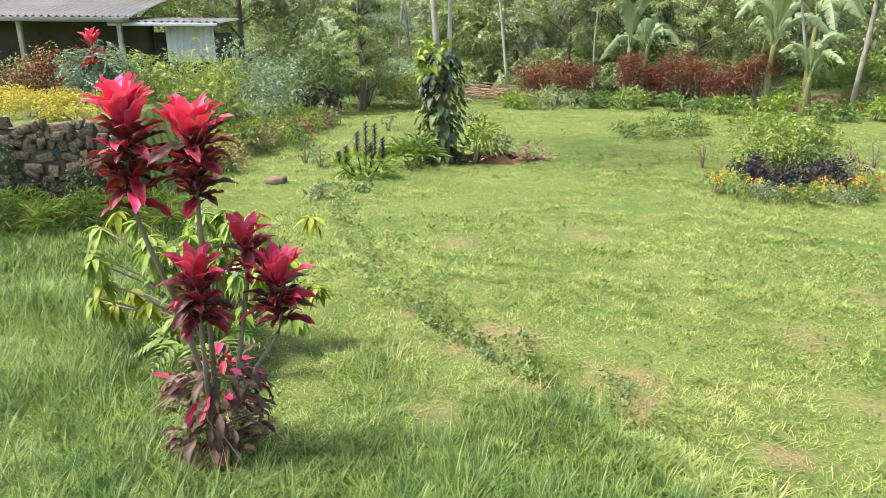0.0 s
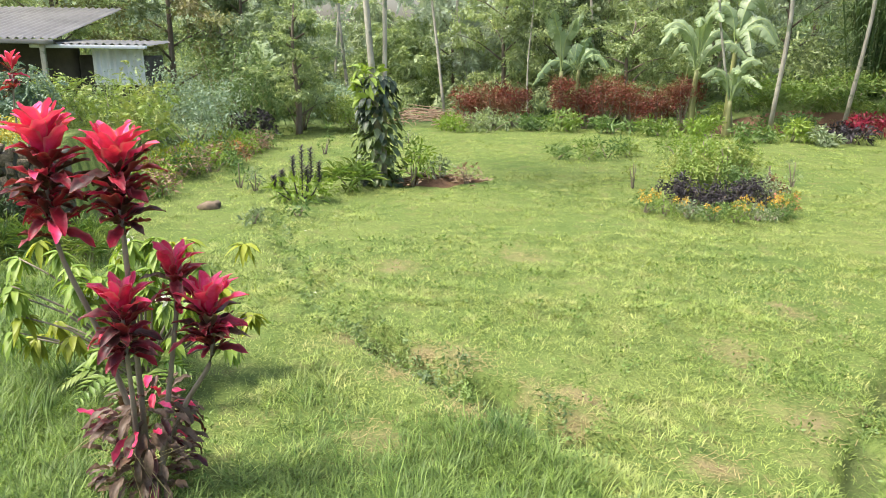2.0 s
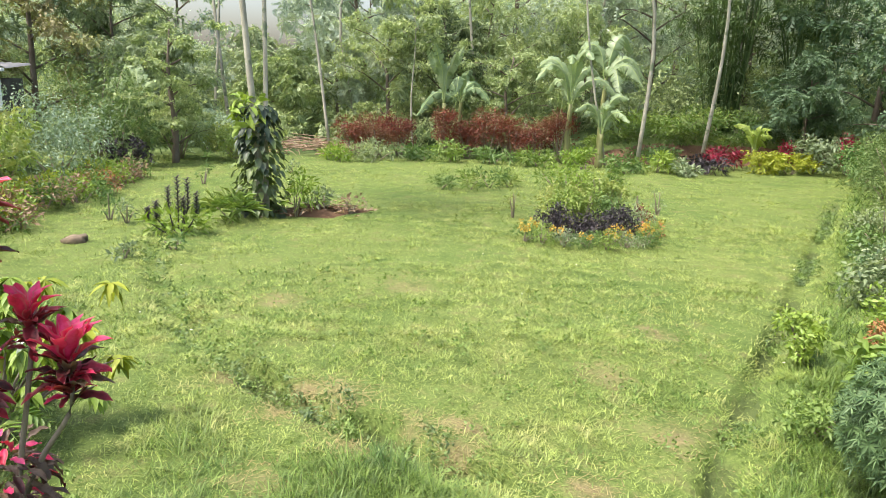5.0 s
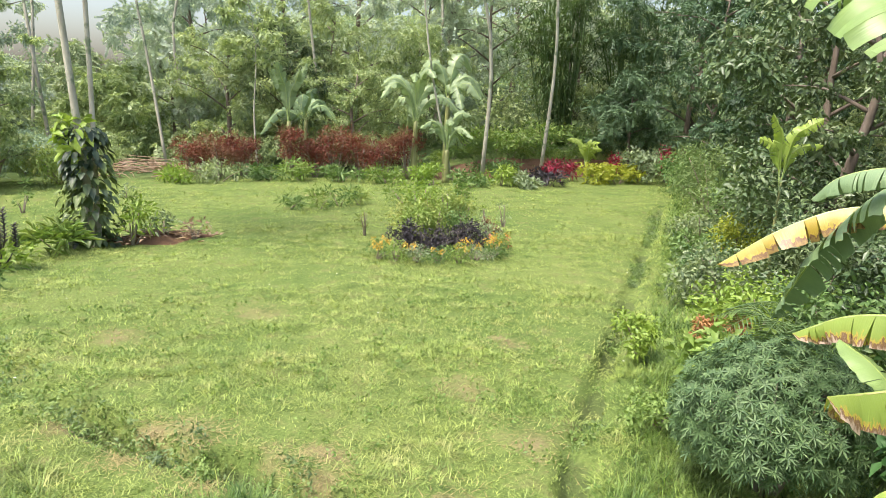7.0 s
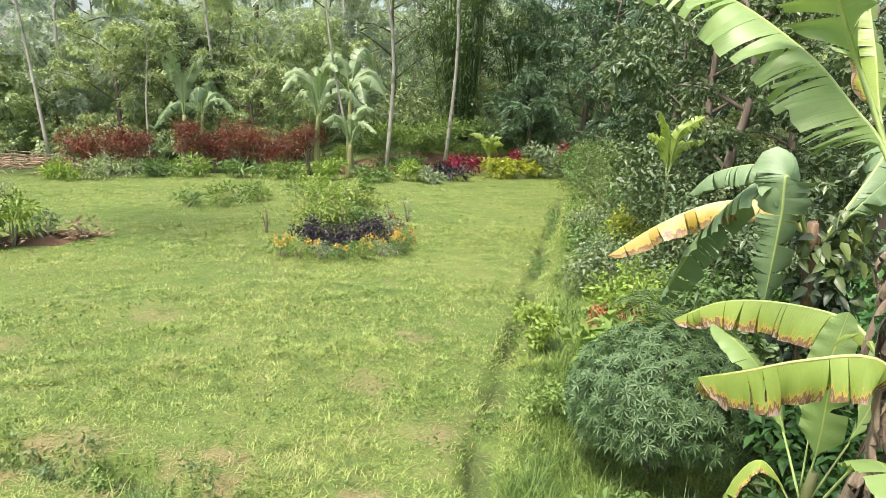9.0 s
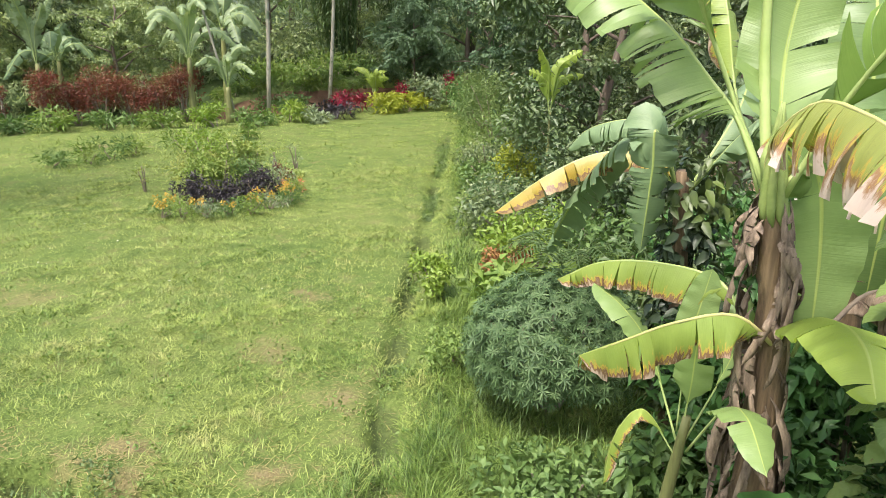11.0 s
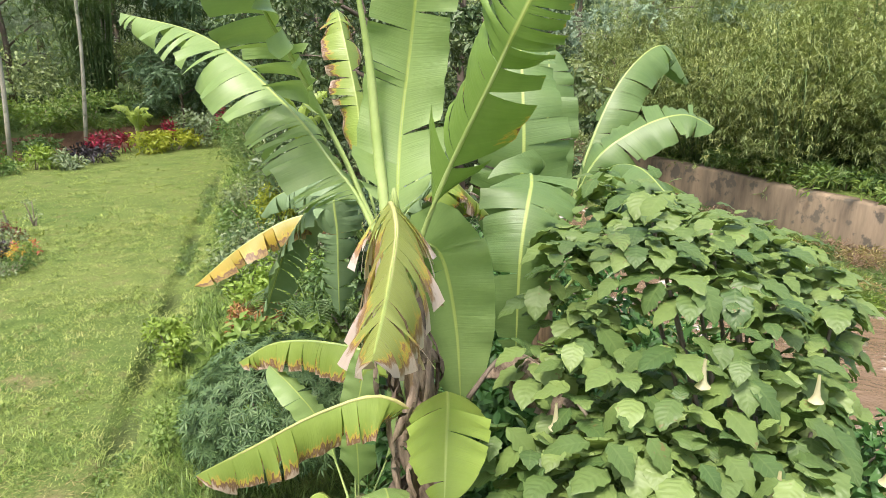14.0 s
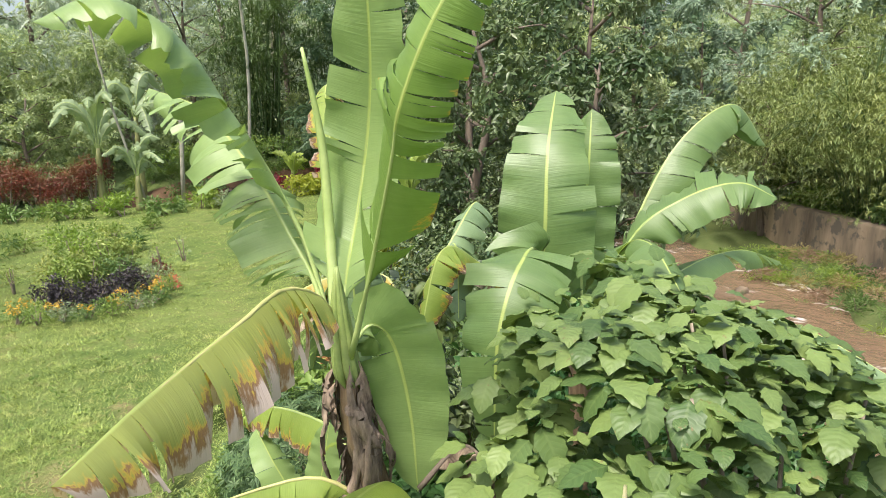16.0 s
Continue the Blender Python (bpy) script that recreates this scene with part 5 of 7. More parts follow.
mound.add(mv, [np.stack([i * 25 + j, (i + 1) * 25 + j, (i + 1) * 25 + j + 1, i * 25 + j + 1], -1).reshape(-1, 4)])
solo("soil_mound", mound, M_SOIL, "low mound of bare brown soil with dry leaves", "soil", smooth=True)
litter = Build()
lx, ly = 1.2 + r_v.normal(size=170) * 0.45, 11.9 + r_v.normal(size=170) * 0.2
la = r_v.uniform(0, 6.28, 170)
leaves(litter, np.stack([lx, ly, height(lx, ly) + 0.11 * np.exp(-((lx - 1.2) / 0.6) ** 2) + 0.03], -1), np.stack([np.cos(la), np.sin(la), r_v.uniform(-0.1, 0.5, 170)], -1), (0, 0, 1), r_v.uniform(0.07, 0.17, 170), 0.4, LEAF4, 0.2)
solo("leaf_litter", litter, M_DEAD, "dry brown leaves lying on the soil mound", "dead leaves", "stuff")
shrub("pale_plant", "pale cream-green feathery plant beside the vine tree", "plant", (0.85, 11.7), 0.35, 0.7, M_LIME, 260, 0.14, 0.25, 7, LEAF4, 5, 0.7, 0.3, seed=150)
shrub("pale_plant", "pale cream-green feathery plant on the soil mound", "plant", (1.3, 11.75), 0.25, 0.42, M_TREEGREY, 170, 0.1, 0.3, 5, LEAF4, 4, 0.7, 0.3, seed=151)
shrub("dry_plant", "small brown drying plant on the mound", "plant", (1.75, 11.8), 0.2, 0.35, M_DEAD, 70, 0.09, 0.3, 5, LEAF4, 5, 0.7, 0.3, seed=152)

# ---- black-leaved croton ----
cro = thing("croton", "dark croton with upright black leaf spikes over green leaves", "shrub", (-0.8, 10.5, 0))
for k, (dx, dy, h) in enumerate([(-0.28, 0.05, 0.42), (-0.12, 0.1, 0.62), (0.02, 0.0, 0.78), (0.14, 0.08, 0.74), (0.26, 0.02, 0.55), (-0.38, -0.02, 0.35), (0.1, -0.1, 0.5)]):
    spike = Build()
    m = 46
    zs = np.linspace(h * 0.4, h, m)
    a = np.arange(m) * 2.4
    leaves(spike, np.stack([dx + 0 * zs, dy + 0 * zs, zs], -1), np.stack([np.cos(a), np.sin(a), np.full(m, 0.6)], -1), (0, 0, 1), 0.085, 0.45, LEAF4)
    tube(spike, [(dx * 0.3, dy * 0.3, -0.03), (dx, dy, h * 0.5), (dx, dy, h)], (0.012, 0.006), 5, 5)
    part("leaf_spike", spike, M_PURPLE, cro)
fol = Build()
clump(fol, (0, 0, 0.18), (0.5, 0.4, 0.22), 300, 0.13, 0.3, LEAF4, 0.6, r=r_v)
part("foliage", fol, M_LIME, cro, "pale green and yellowish lower leaves")
shrub("grassy_plant", "tuft of long green strap leaves in the lawn", "plant", (-0.1, 11.3), 0.35, 0.4, M_TALLGRASS, 240, 0.3, 0.09, 4, LEAF4, 2, 1.2, 0.5, "lawn plants", 160)
for k, (x, y, h) in enumerate([(-1.9, 11.5, 0.5), (-1.6, 11.2, 0.35), (-0.9, 15.2, 0.7), (-1.2, 8.9, 0.2), (-0.7, 9.3, 0.2), (0.9, 17.0, 0.3)]):
    shrub("lawn_weed", "small upright weed in the lawn", "plant", (x, y), 0.14, h, M_TREEGREY if k % 2 else M_WEED, 80, 0.08, 0.35, 4, LEAF4, 3, 0.7, 0.2, "lawn weeds", 170 + k)
stone = Build()
rounded_block(stone, (0.24, 0.17, 0.14), (-1.98, 9.95, 0.03), 0.11, 0.2)
solo("stone", stone, M_STONE, "small grey stone lying in the lawn", "stone")

# ---- stone wall, terrace and house ----
r_w = np.random.default_rng(21)
WA, WB = np.array((-9.0, 6.75)), np.array((-3.02, 8.15))
wd = (WB - WA) / np.linalg.norm(WB - WA)
wn_ = np.array((wd[1], -wd[0]))
ln = np.linalg.norm(WB - WA)
mid = (WA + WB) / 2 - wn_ * 0.14
bm = Build()
rounded_block(bm, (ln, 0.34, 1.1), (0, 0, 0), 0.0, 0.01)
wall = solo("wall_stone", bm, M_MORTAR, "rough field-stone retaining wall with dark joints", "wall", "structure")
wall.matrix_basis = pose(mid[0], mid[1], 0.5, 0, 0, math.degrees(math.atan2(wd[1], wd[0])))
STONES = []
for k in range(7):
    b = Build()
    rounded_block(b, (1, 1, 1), (0, 0, 0), 0.085, 0.13, np.random.default_rng(k))
    STONES.append(b.mesh("stone", M_STONE))
row_z = -0.45
while row_z < 0.56:
    h = r_w.uniform(0.075, 0.135)
    x = -ln / 2 + 0.1
    while x < ln / 2 - 0.1:
        w = r_w.choice((0.08, 0.11, 0.15, 0.2, 0.27)) * r_w.uniform(0.85, 1.15)
        if x > -0.4:
            ob = part("stone", STONES[int(r_w.integers(7))], None, wall)
            ob.matrix_basis = Matrix.Translation((x + w / 2, -0.17, row_z + h / 2 + r_w.uniform(-0.04, 0.04))) @ pose(0, 0, 0, r_w.uniform(-8, 8), r_w.uniform(-28, 28), r_w.uniform(-8, 8)) @ Matrix.Diagonal((w * r_w.uniform(0.72, 0.98), r_w.uniform(0.05, 0.11), h * r_w.uniform(0.8, 1.1), 1))
        x += w
    row_z += h
for k in range(26):
    u = r_w.uniform(-0.1, ln / 2 - 0.1)
    x, y = mid[0] + wd[0] * u + wn_[0] * 0.28, mid[1] + wd[1] * u + wn_[1] * 0.28
    creeper = thing("wall_creeper", "tangled creeper hanging on the stone wall", "plant", (x, y, r_w.uniform(0.1, 0.75)), "creepers on the wall")
    part("foliage", clump(Build(), (0, 0, 0), (0.22, 0.1, r_w.uniform(0.12, 0.3)), 150, 0.05, 0.45, LEAF4, -0.3, 0.4, 0.2, r_w), M_CREEPER, creeper)
house = thing("house", "low weathered shed with grey sheet roof and white panel", "house", (-8.6, 16.5, 0.2))


def box(size, at):
    return rounded_block(Build(), size, at, 0.0, 0.02)


def corrugated(x0, x1, rows, waves, depth):
    """Sheet metal with waves across x, through rows of (y, z)."""
    n = int((x1 - x0) * waves * 6)
    gx, k = np.meshgrid(np.linspace(x0, x1, n), np.arange(len(rows)), indexing="ij")
    ry, rz = np.array(rows).T
    v = np.stack([gx, ry[k] + (depth * np.sin(gx * waves * 6.28) if abs(ry[-1] - ry[0]) < 0.01 else 0), rz[k] + (depth * np.sin(gx * waves * 6.28) if abs(ry[-1] - ry[0]) > 0.01 else 0)], -1)
    m = len(rows)
    i, j = np.meshgrid(np.arange(n - 1), np.arange(m - 1), indexing="ij")
    return Build().add(v, [np.stack([i * m + j, (i + 1) * m + j, (i + 1) * m + j + 1, i * m + j + 1], -1).reshape(-1, 4)])


part("wall", box((8.4, 0.15, 2.2), (-2.2, 0.9, 0.85)), M_BOARD, house, "dark shaded boards under the eaves")
part("wall", box((0.12, 1.0, 1.95), (3.72, 0.68, 0.75)), M_BOARD, house)
part("wall", box((1.64, 0.12, 1.95), (2.84, 0.9, 0.75)), M_BOARD, house)
part("panel", corrugated(2.6, 3.7, [(0.12, 1.1), (0.12, 1.86)], 7, 0.025), M_SHEET, house, "white corrugated sheet panel")
part("roof", corrugated(-6.0, 2.1, [(-0.5, 2.06), (1.4, 2.42), (3.6, 2.85)], 6, 0.025), M_ROOF, house, "weathered grey corrugated roof")
part("roof", corrugated(1.5, 3.95, [(-0.3, 1.96), (1.3, 2.04)], 6, 0.025), M_ROOF, house, "flat pale sheet lean-to roof")
part("fascia", box((8.1, 0.04, 0.09), (-1.95, -0.5, 2.0)), M_ROOF, house)
part("fascia", box((2.4, 0.04, 0.07), (2.72, -0.3, 1.91)), M_SHEET, house)
for x in (-4.0, -2.2, -0.4, 1.8):
    part("post", box((0.09, 0.09, 2.1), (x, -0.35, 0.95)), M_PALEBARK, house)

for k, (x, y, s) in enumerate([(-4.2, 9.1, 0.4), (-4.9, 9.2, 0.45), (-5.6, 9.0, 0.45), (-6.3, 9.3, 0.45), (-5.2, 10.2, 0.5), (-6.1, 10.4, 0.5), (-4.4, 10.3, 0.45)]):
    shrub("yellow_hedge", "low clipped yellow-leaved bedding shrub on the terrace", "shrub", (x, y), s, 0.28, M_TERRACE, 1000, 0.045, 0.5, 7, seed=200 + k, group="yellow terrace hedge")
for k, (x, y, s, h, mt, lb) in enumerate([
    (-5.2, 11.8, 0.5, 1.1, M_TREEGREY, "grey-green leafy shrub"), (-6.5, 12.6, 0.8, 1.5, M_REDHEDGE, "dull red leafy shrub"), (-5.0, 13.2, 0.9, 1.45, M_TREE, "dense green shrub"),
    (-4.2, 12.8, 0.9, 1.7, M_TREEGREY, "grey-green leafy shrub"), (-3.6, 15.2, 1.0, 1.9, M_TREE, "dense green shrub"), (-4.8, 16.0, 1.1, 1.5, M_TREELIGHT, "light green tall shrub"),
    (-3.0, 18.0, 0.9, 1.7, M_BROAD, "dark broad-leaved shrub"), (-6.8, 14.5, 1.2, 1.6, M_TREEGREY, "grey-green leafy shrub"), (-5.8, 15.6, 0.9, 1.1, M_TREELIGHT, "light green tall shrub"), (-1.9, 19.5, 0.8, 2.2, M_TREEGREY, "grey-green tall shrub"),
    (-3.9, 19.5, 1.2, 2.6, M_TREE, "dense green shrub"), (-0.4, 19.6, 0.9, 0.9, M_TREELIGHT, "light green low shrub"), (-1.2, 21.5, 1.0, 1.1, M_TREELIGHT, "light green low shrub"), (0.0, 23.0, 1.2, 1.0, M_TREE, "dense green shrub"),
    (-7.8, 13.0, 0.9, 1.4, M_TREELIGHT, "light green shrub"), (-8.5, 11.0, 0.8, 1.0, M_REDHEDGE, "dull red leafy shrub")]):
    shrub("garden_shrub", lb + " in the side garden", "shrub", (x, y), s, h, mt if mt is M_REDHEDGE else (M_TREEBLUE, M_TREELIGHT, M_LEGGY, M_BEDSHRUB)[k % 4], *((900, 0.18, 0.7, 20, PINNATE) if k % 3 == 0 else (3600, 0.075, 0.42, 22, LEAF4)), 6, 0.3, 0.35, "side garden shrubs", 220 + k, 0.1)
shrub("coleus", "black-purple rounded shrub by the lawn's edge", "shrub", (-2.7, 17.4), 0.55, 0.75, M_PURPLE, 500, 0.11, 0.5, 8, seed=250)
for k in range(30):
    x, y = -3.2 + 0.024 * k + r_w.uniform(-0.55, 0.3), 10.6 + 0.19 * k
    shrub("border_plant", ("low mixed green border plant", "dry brownish border plant", "low border plant with orange flowers", "low yellow-green border plant")[k % 4] + " beside the lawn", "plant", (x, y), 0.4, 0.42, (M_WEED, M_DEAD, M_YELLOWLEAF if k % 3 else M_ORANGE, M_LIME)[k % 4], 260, 0.09, 0.35, 6, LEAF4, 3, 0.5, 0.25, "border plants", 260 + k)
for k in range(16):
    x = -5.6 + 0.2 * k
    y = 7.1 + 0.23 * (x + 5) + r_w.uniform(-0.15, 0.25)
    shrub("wall_weed", "rank green weeds at the foot of the wall", "plant", (x, y), 0.25, 0.26 + 0.16 * r_w.random(), (M_TALLGRASS, M_WEED, M_TALLGRASS)[k % 3], 420, 0.17, 0.07, 7, LEAF4, 3, 1.0, 0.35, "weeds at the wall", 290 + k)

far_ti = thing("ti_plant", "ti plant with a small crimson head beyond the wall", "ti plant", (-4.05, 9.3, 0.9))
tube_part("stem", [(0, 0, -0.03), (0, 0, 0.5), (0.03, 0, 0.8)], (0.012, 0.01), M_STEM, far_ti, 6, 6)
ti_head(far_ti, (0.03, 0, 1.05), 0.2, 0.35, 26, 81, 0.5)

# ---- far side of the lawn ----
brush = Build()
r_b = np.random.default_rng(31)
for k in range(150):
    x, y = r_b.uniform(0.3, 2.7), r_b.uniform(20.3, 22.6)
    a, l2 = r_b.uniform(0, 6.28), r_b.uniform(0.2, 0.6)
    z = 0.05 + 0.4 * r_b.random() * (1 - abs(x - 1.5) / 1.3)
    tube(brush, [(x - l2 * math.cos(a), y - l2 * math.sin(a), z), (x, y, z + 0.05), (x + l2 * math.cos(a), y + l2 * math.sin(a), z + r_b.uniform(-0.1, 0.1))], (0.016, 0.012, 0.006), 4, 4)
solo("brush_pile", brush, M_DEAD, "heap of dry brown cut branches", "brush pile", "stuff")
HEDGE = [(2.75, 20.4, 0.5, 1.2), (3.4, 20.6, 0.55, 1.35), (4.05, 20.8, 0.5, 1.15), (5.5, 20.7, 0.45, 1.45), (6.05, 20.5, 0.5, 1.2), (6.65, 20.3, 0.55, 1.65), (7.3, 20.0, 0.5, 1.35), (7.95, 19.8, 0.5, 1.3), (8.5, 19.5, 0.45, 1.55)]
for k, (x, y, s, h) in enumerate(HEDGE):
    shrub("copper_hedge", "dark red copper-leaved hedge shrub at the lawn's end", "shrub", (x, y), s, h, M_REDHEDGE, 2300, 0.075, 0.36, 24, LEAF4, 10, 0.6, 0.2, "red hedge", 310 + k, 0.25)
for k, (x, y, s, h, mt) in enumerate([(3.2, 19.5, 0.6, 0.6, M_TREE), (4.6, 19.8, 0.6, 0.5, M_WEED), (5.3, 19.6, 0.6, 0.5, M_TALLGRASS), (6.4, 19.2, 0.6, 0.4, M_WEED), (7.6, 18.5, 0.6, 0.5, M_TALLGRASS), (8.6, 17.7, 0.6, 0.5, M_LIME), (9.6, 17.3, 0.5, 0.45, M_WEED), (10.6, 17.5, 0.5, 0.5, M_LIME), (2.2, 19.6, 0.5, 0.4, M_LIME), (11.3, 17.0, 0.45, 0.4, M_TREEGREY), (12.0, 17.2, 0.5, 0.5, M_PURPLE)]):
    shrub("verge_plant", "low green verge plant at the lawn's edge", "plant", (x, y), s, h, mt, 420, 0.16, 0.3, 7, LEAF4, 3, 0.6, 0.3, "verge plants", 330 + k)


def far_banana(label, at, tall, fronds, seed, width=0.42, reach=1.5, material=None, lift=(0.35, 1.75), arch=0.62, girth=0.12):
    r = np.random.default_rng(seed)
    top = thing("banana_plant", label, "banana plant", (at[0], at[1], ground_z(*at)))
    tube_part("pseudostem", [(0, 0, -0.05), (0, 0, tall * 0.5), (0.02, 0, tall)], (girth, girth * 0.8, girth * 0.45), M_SUCKER, top, 8, 8)
    for k in range(fronds):
        a = k * 2.4 + r.uniform(-0.3, 0.3) + seed
        l2 = reach * r.uniform(0.75, 1.1)
        up = r.uniform(*lift)
        out = 1.15 - 0.35 * up
        c, s = math.cos(a) * out, math.sin(a) * out
        banana_leaf(top, [(0, 0, tall - 0.15), (c * l2 * 0.22, s * l2 * 0.22, tall + l2 * 0.35 * up), (c * l2 * 0.6, s * l2 * 0.6, tall + l2 * 0.48 * up), (c * l2, s * l2, tall + l2 * (0.7 * up - arch))], width * r.uniform(1.0, 1.35), material or M_BAN_FAR, None, "", seed=seed * 10 + k, droop=(4, 45), up=(-0.3 + 0.2 * c, -0.75 + 0.2 * s, 0.6), tears=15, ragged=0.4, n_v=3, stations=24)
    return top


far_banana("banana plant with pale upright leaves behind the hedge", (5.45, 21.2), 1.55, 8, 3, 0.32, 1.3, None, (1.45, 2.3), 0.1)
far_banana("banana plant with pale drooping leaves by the hedge", (8.7, 19.3), 1.7, 8, 4, 0.34, 1.75, None, (0.1, 1.7), 0.5)
far_banana("small banana plant with pale leaves by the hedge", (9.35, 18.5), 0.95, 8, 5, 0.3, 1.15, None, (0.2, 1.9), 0.45)
far_banana("banana plant with pale leaves beyond the hedge", (10.2, 20.3), 2.3, 6, 6, 0.46, 1.6)
far_banana("dark small banana plant behind the hedge", (6.3, 22.5), 1.6, 7, 7, 0.36, 1.3, M_BAN_SLATE)
far_banana("small banana plant in the side garden", (-3.0, 20.5), 1.5, 7, 8, 0.36, 1.3)
far_banana("yellow-green young banana plant among shrubs", (8.2, 6.4), 1.5, 5, 9, 0.17, 0.7, M_BAN_LIME, (0.9, 1.9), 0.25, 0.03)
far_banana("yellow-green young banana plant by the flower row", (14.2, 18.4), 0.5, 5, 10, 0.26, 1.0, M_BAN_LIME, (0.5, 1.7), 0.35, 0.05)

TALL = [  # slender trunks with high crowns: x, y, height, girth, lean x, y
    (10.75, 18.9, 12, 0.085, -0.75, 0.0), (13.15, 19.4, 12, 0.08, -0.1, 0.0), (9.65, 18.6, 11, 0.05, -1.0, 0.0), (4.6, 21.5, 5.5, 0.05, -0.1, 0.1),
    (2.2, 23.0, 11, 0.08, -1.6, 0.5), (7.5, 24.0, 12, 0.09, -0.8, 0.4), (-1.0, 26.0, 12, 0.10, -0.6, 0.3), (-1.9, 30.0, 13, 0.10, 0.3, 0.2), (3.6, 27.5, 13, 0.1, -0.3, 0), (17.5, 24.0, 11, 0.12, 0.2, 0.4), (11.9, 25.0, 12, 0.09, -0.3, 0.2)]
for k, (x, y, h, g, lx, ly) in enumerate(TALL):
    tree_thing("slender pale-trunked tree with a high thin crown", (x, y), h, 1.7 if h > 6 else 0.9, M_TREELIGHT, 2000, 0.16, 0.4, 0.62 if h > 6 else 0.55, g * (0.8 if x > 9 else 0.65), (lx, ly), 400 + k, M_PALEBARK, 8)

# crimson row beyond the lawn
for k, (x, y, h) in enumerate([(12.3, 17.6, 0.75), (12.9, 18.0, 0.7), (13.5, 18.2, 0.65), (15.0, 18.0, 0.9), (16.4, 17.2, 1.0), (16.6, 17.5, 1.3), (16.2, 16.9, 0.7)]):
    top = thing("ti_plant", "crimson-leaved ti plant in the flower row", "ti plant", (x, y, ground_z(x, y)), "flower row")
    fol = Build()
    clump(fol, (0, 0, h * 0.62), (0.25, 0.25, h * 0.4), 150, 0.16, 0.28, LEAF4, 0.6, 0.3, 0.1, r_b)
    part("foliage", fol, M_MAGENTA, top)
    stem = Build()
    tube(stem, [(0, 0, -0.05), (0.02, 0, h * 0.7)], (0.02, 0.012), 4, 5)
    part("stem", stem, M_STEM, top)
for k, (x, y, s, h, mt) in enumerate([(14.0, 17.6, 0.6, 0.6, M_YELLOWLEAF), (14.7, 17.4, 0.6, 0.55, M_YELLOWLEAF), (15.6, 17.5, 0.7, 1.0, M_TREEGREY), (15.9, 16.2, 0.5, 0.9, M_BROAD), (11.6, 19.6, 0.8, 0.5, M_WEED), (13.0, 20.8, 1.2, 0.8, M_TALLGRASS), (14.6, 21.2, 1.3, 0.9, M_TALLGRASS), (16.0, 21.5, 1.2, 0.9, M_WEED), (17.5, 20.5, 1.3, 1.3, M_TREE), (12.0, 21.8, 1.2, 0.8, M_TALLGRASS)]):
    shrub("verge_plant", ("yellow-green low shrub in the flower row" if mt is M_YELLOWLEAF else "green bank shrub above the red soil"), "shrub", (x, y), s, h, mt, 700, 0.16, 0.35, 9, LEAF4, 4, 0.4, 0.3, "flower row shrubs", 430 + k)
soil = Build()
gx, gy = np.meshgrid(np.linspace(9.3, 18, 50), np.linspace(19.3, 20.45, 14), indexing="ij")
soil.add(np.stack([gx, gy, height(gx, gy) + 0.02 + 0.02 * lattice(gx * 5, gy * 5, 6) - 0.06 * (gy < 19.35) - 0.06 * (gy > 20.4)], -1), [np.array([(a * 14 + b, (a + 1) * 14 + b, (a + 1) * 14 + b + 1, a * 14 + b + 1) for a in range(49) for b in range(13)])])
solo("soil_bank", soil, M_SOIL, "cut bank of bare red soil", "soil", "structure", smooth=True)

for k in range(18):
    x = 10.2 + 0.5 * k
    y = 20.45 + r_b.uniform(-0.15, 0.5) - 0.02 * k
    shrub("bank_grass", "rough grass hanging over the soil bank", "grass", (x, y), 0.5, 0.45, (M_TALLGRASS, M_WEED)[k % 2], 420, 0.16, 0.12, 6, LEAF4, 2, 0.7, 0.6, "grass on the bank", 800 + k)

# ---- planted belt along the drain ----
dome = thing("dome_shrub", "rounded clipped shrub with small blue-green divided leaves", "shrub", (4.12, 2.92, 0))
fol, wood = Build(), Build()
r_d = np.random.default_rng(41)
n = 3400
d = unit(r_d.normal(size=(n, 3)))
d[:, 2] = np.abs(d[:, 2]) * 1.05 - 0.42
d = unit(d)
p = d * np.array((0.6, 0.58, 0.47)) * (0.74 + 0.3 * r_d.random((n, 1))) + np.array((0, 0, 0.5))
p[:, 2] = np.maximum(p[:, 2], 0.12)
face = unit(d + r_d.normal(size=(n, 3)) * 0.45 + np.array((0, 0, 0.3)))
flat1 = unit(np.cross(face, r_d.normal(size=(n, 3))))
flat2 = np.cross(face, flat1)
for k in range(7):
    turn = 0.5 + k * 0.88
    leaves(fol, p, flat1 * math.cos(turn) + flat2 * math.sin(turn) + face * 0.25, face, r_d.uniform(0.04, 0.065, n), 0.2, LEAF4, 0.2)
for k in range(9):
    a = k * 0.7
    tube(wood, [(0.04 * math.cos(a), 0.04 * math.sin(a), -0.03), (0.2 * math.cos(a), 0.2 * math.sin(a), 0.3), (0.45 * math.cos(a), 0.45 * math.sin(a), 0.6)], (0.018, 0.008), 5, 5)
part("stem", wood, M_STEM, dome)
part("foliage", fol, M_DOME, dome)
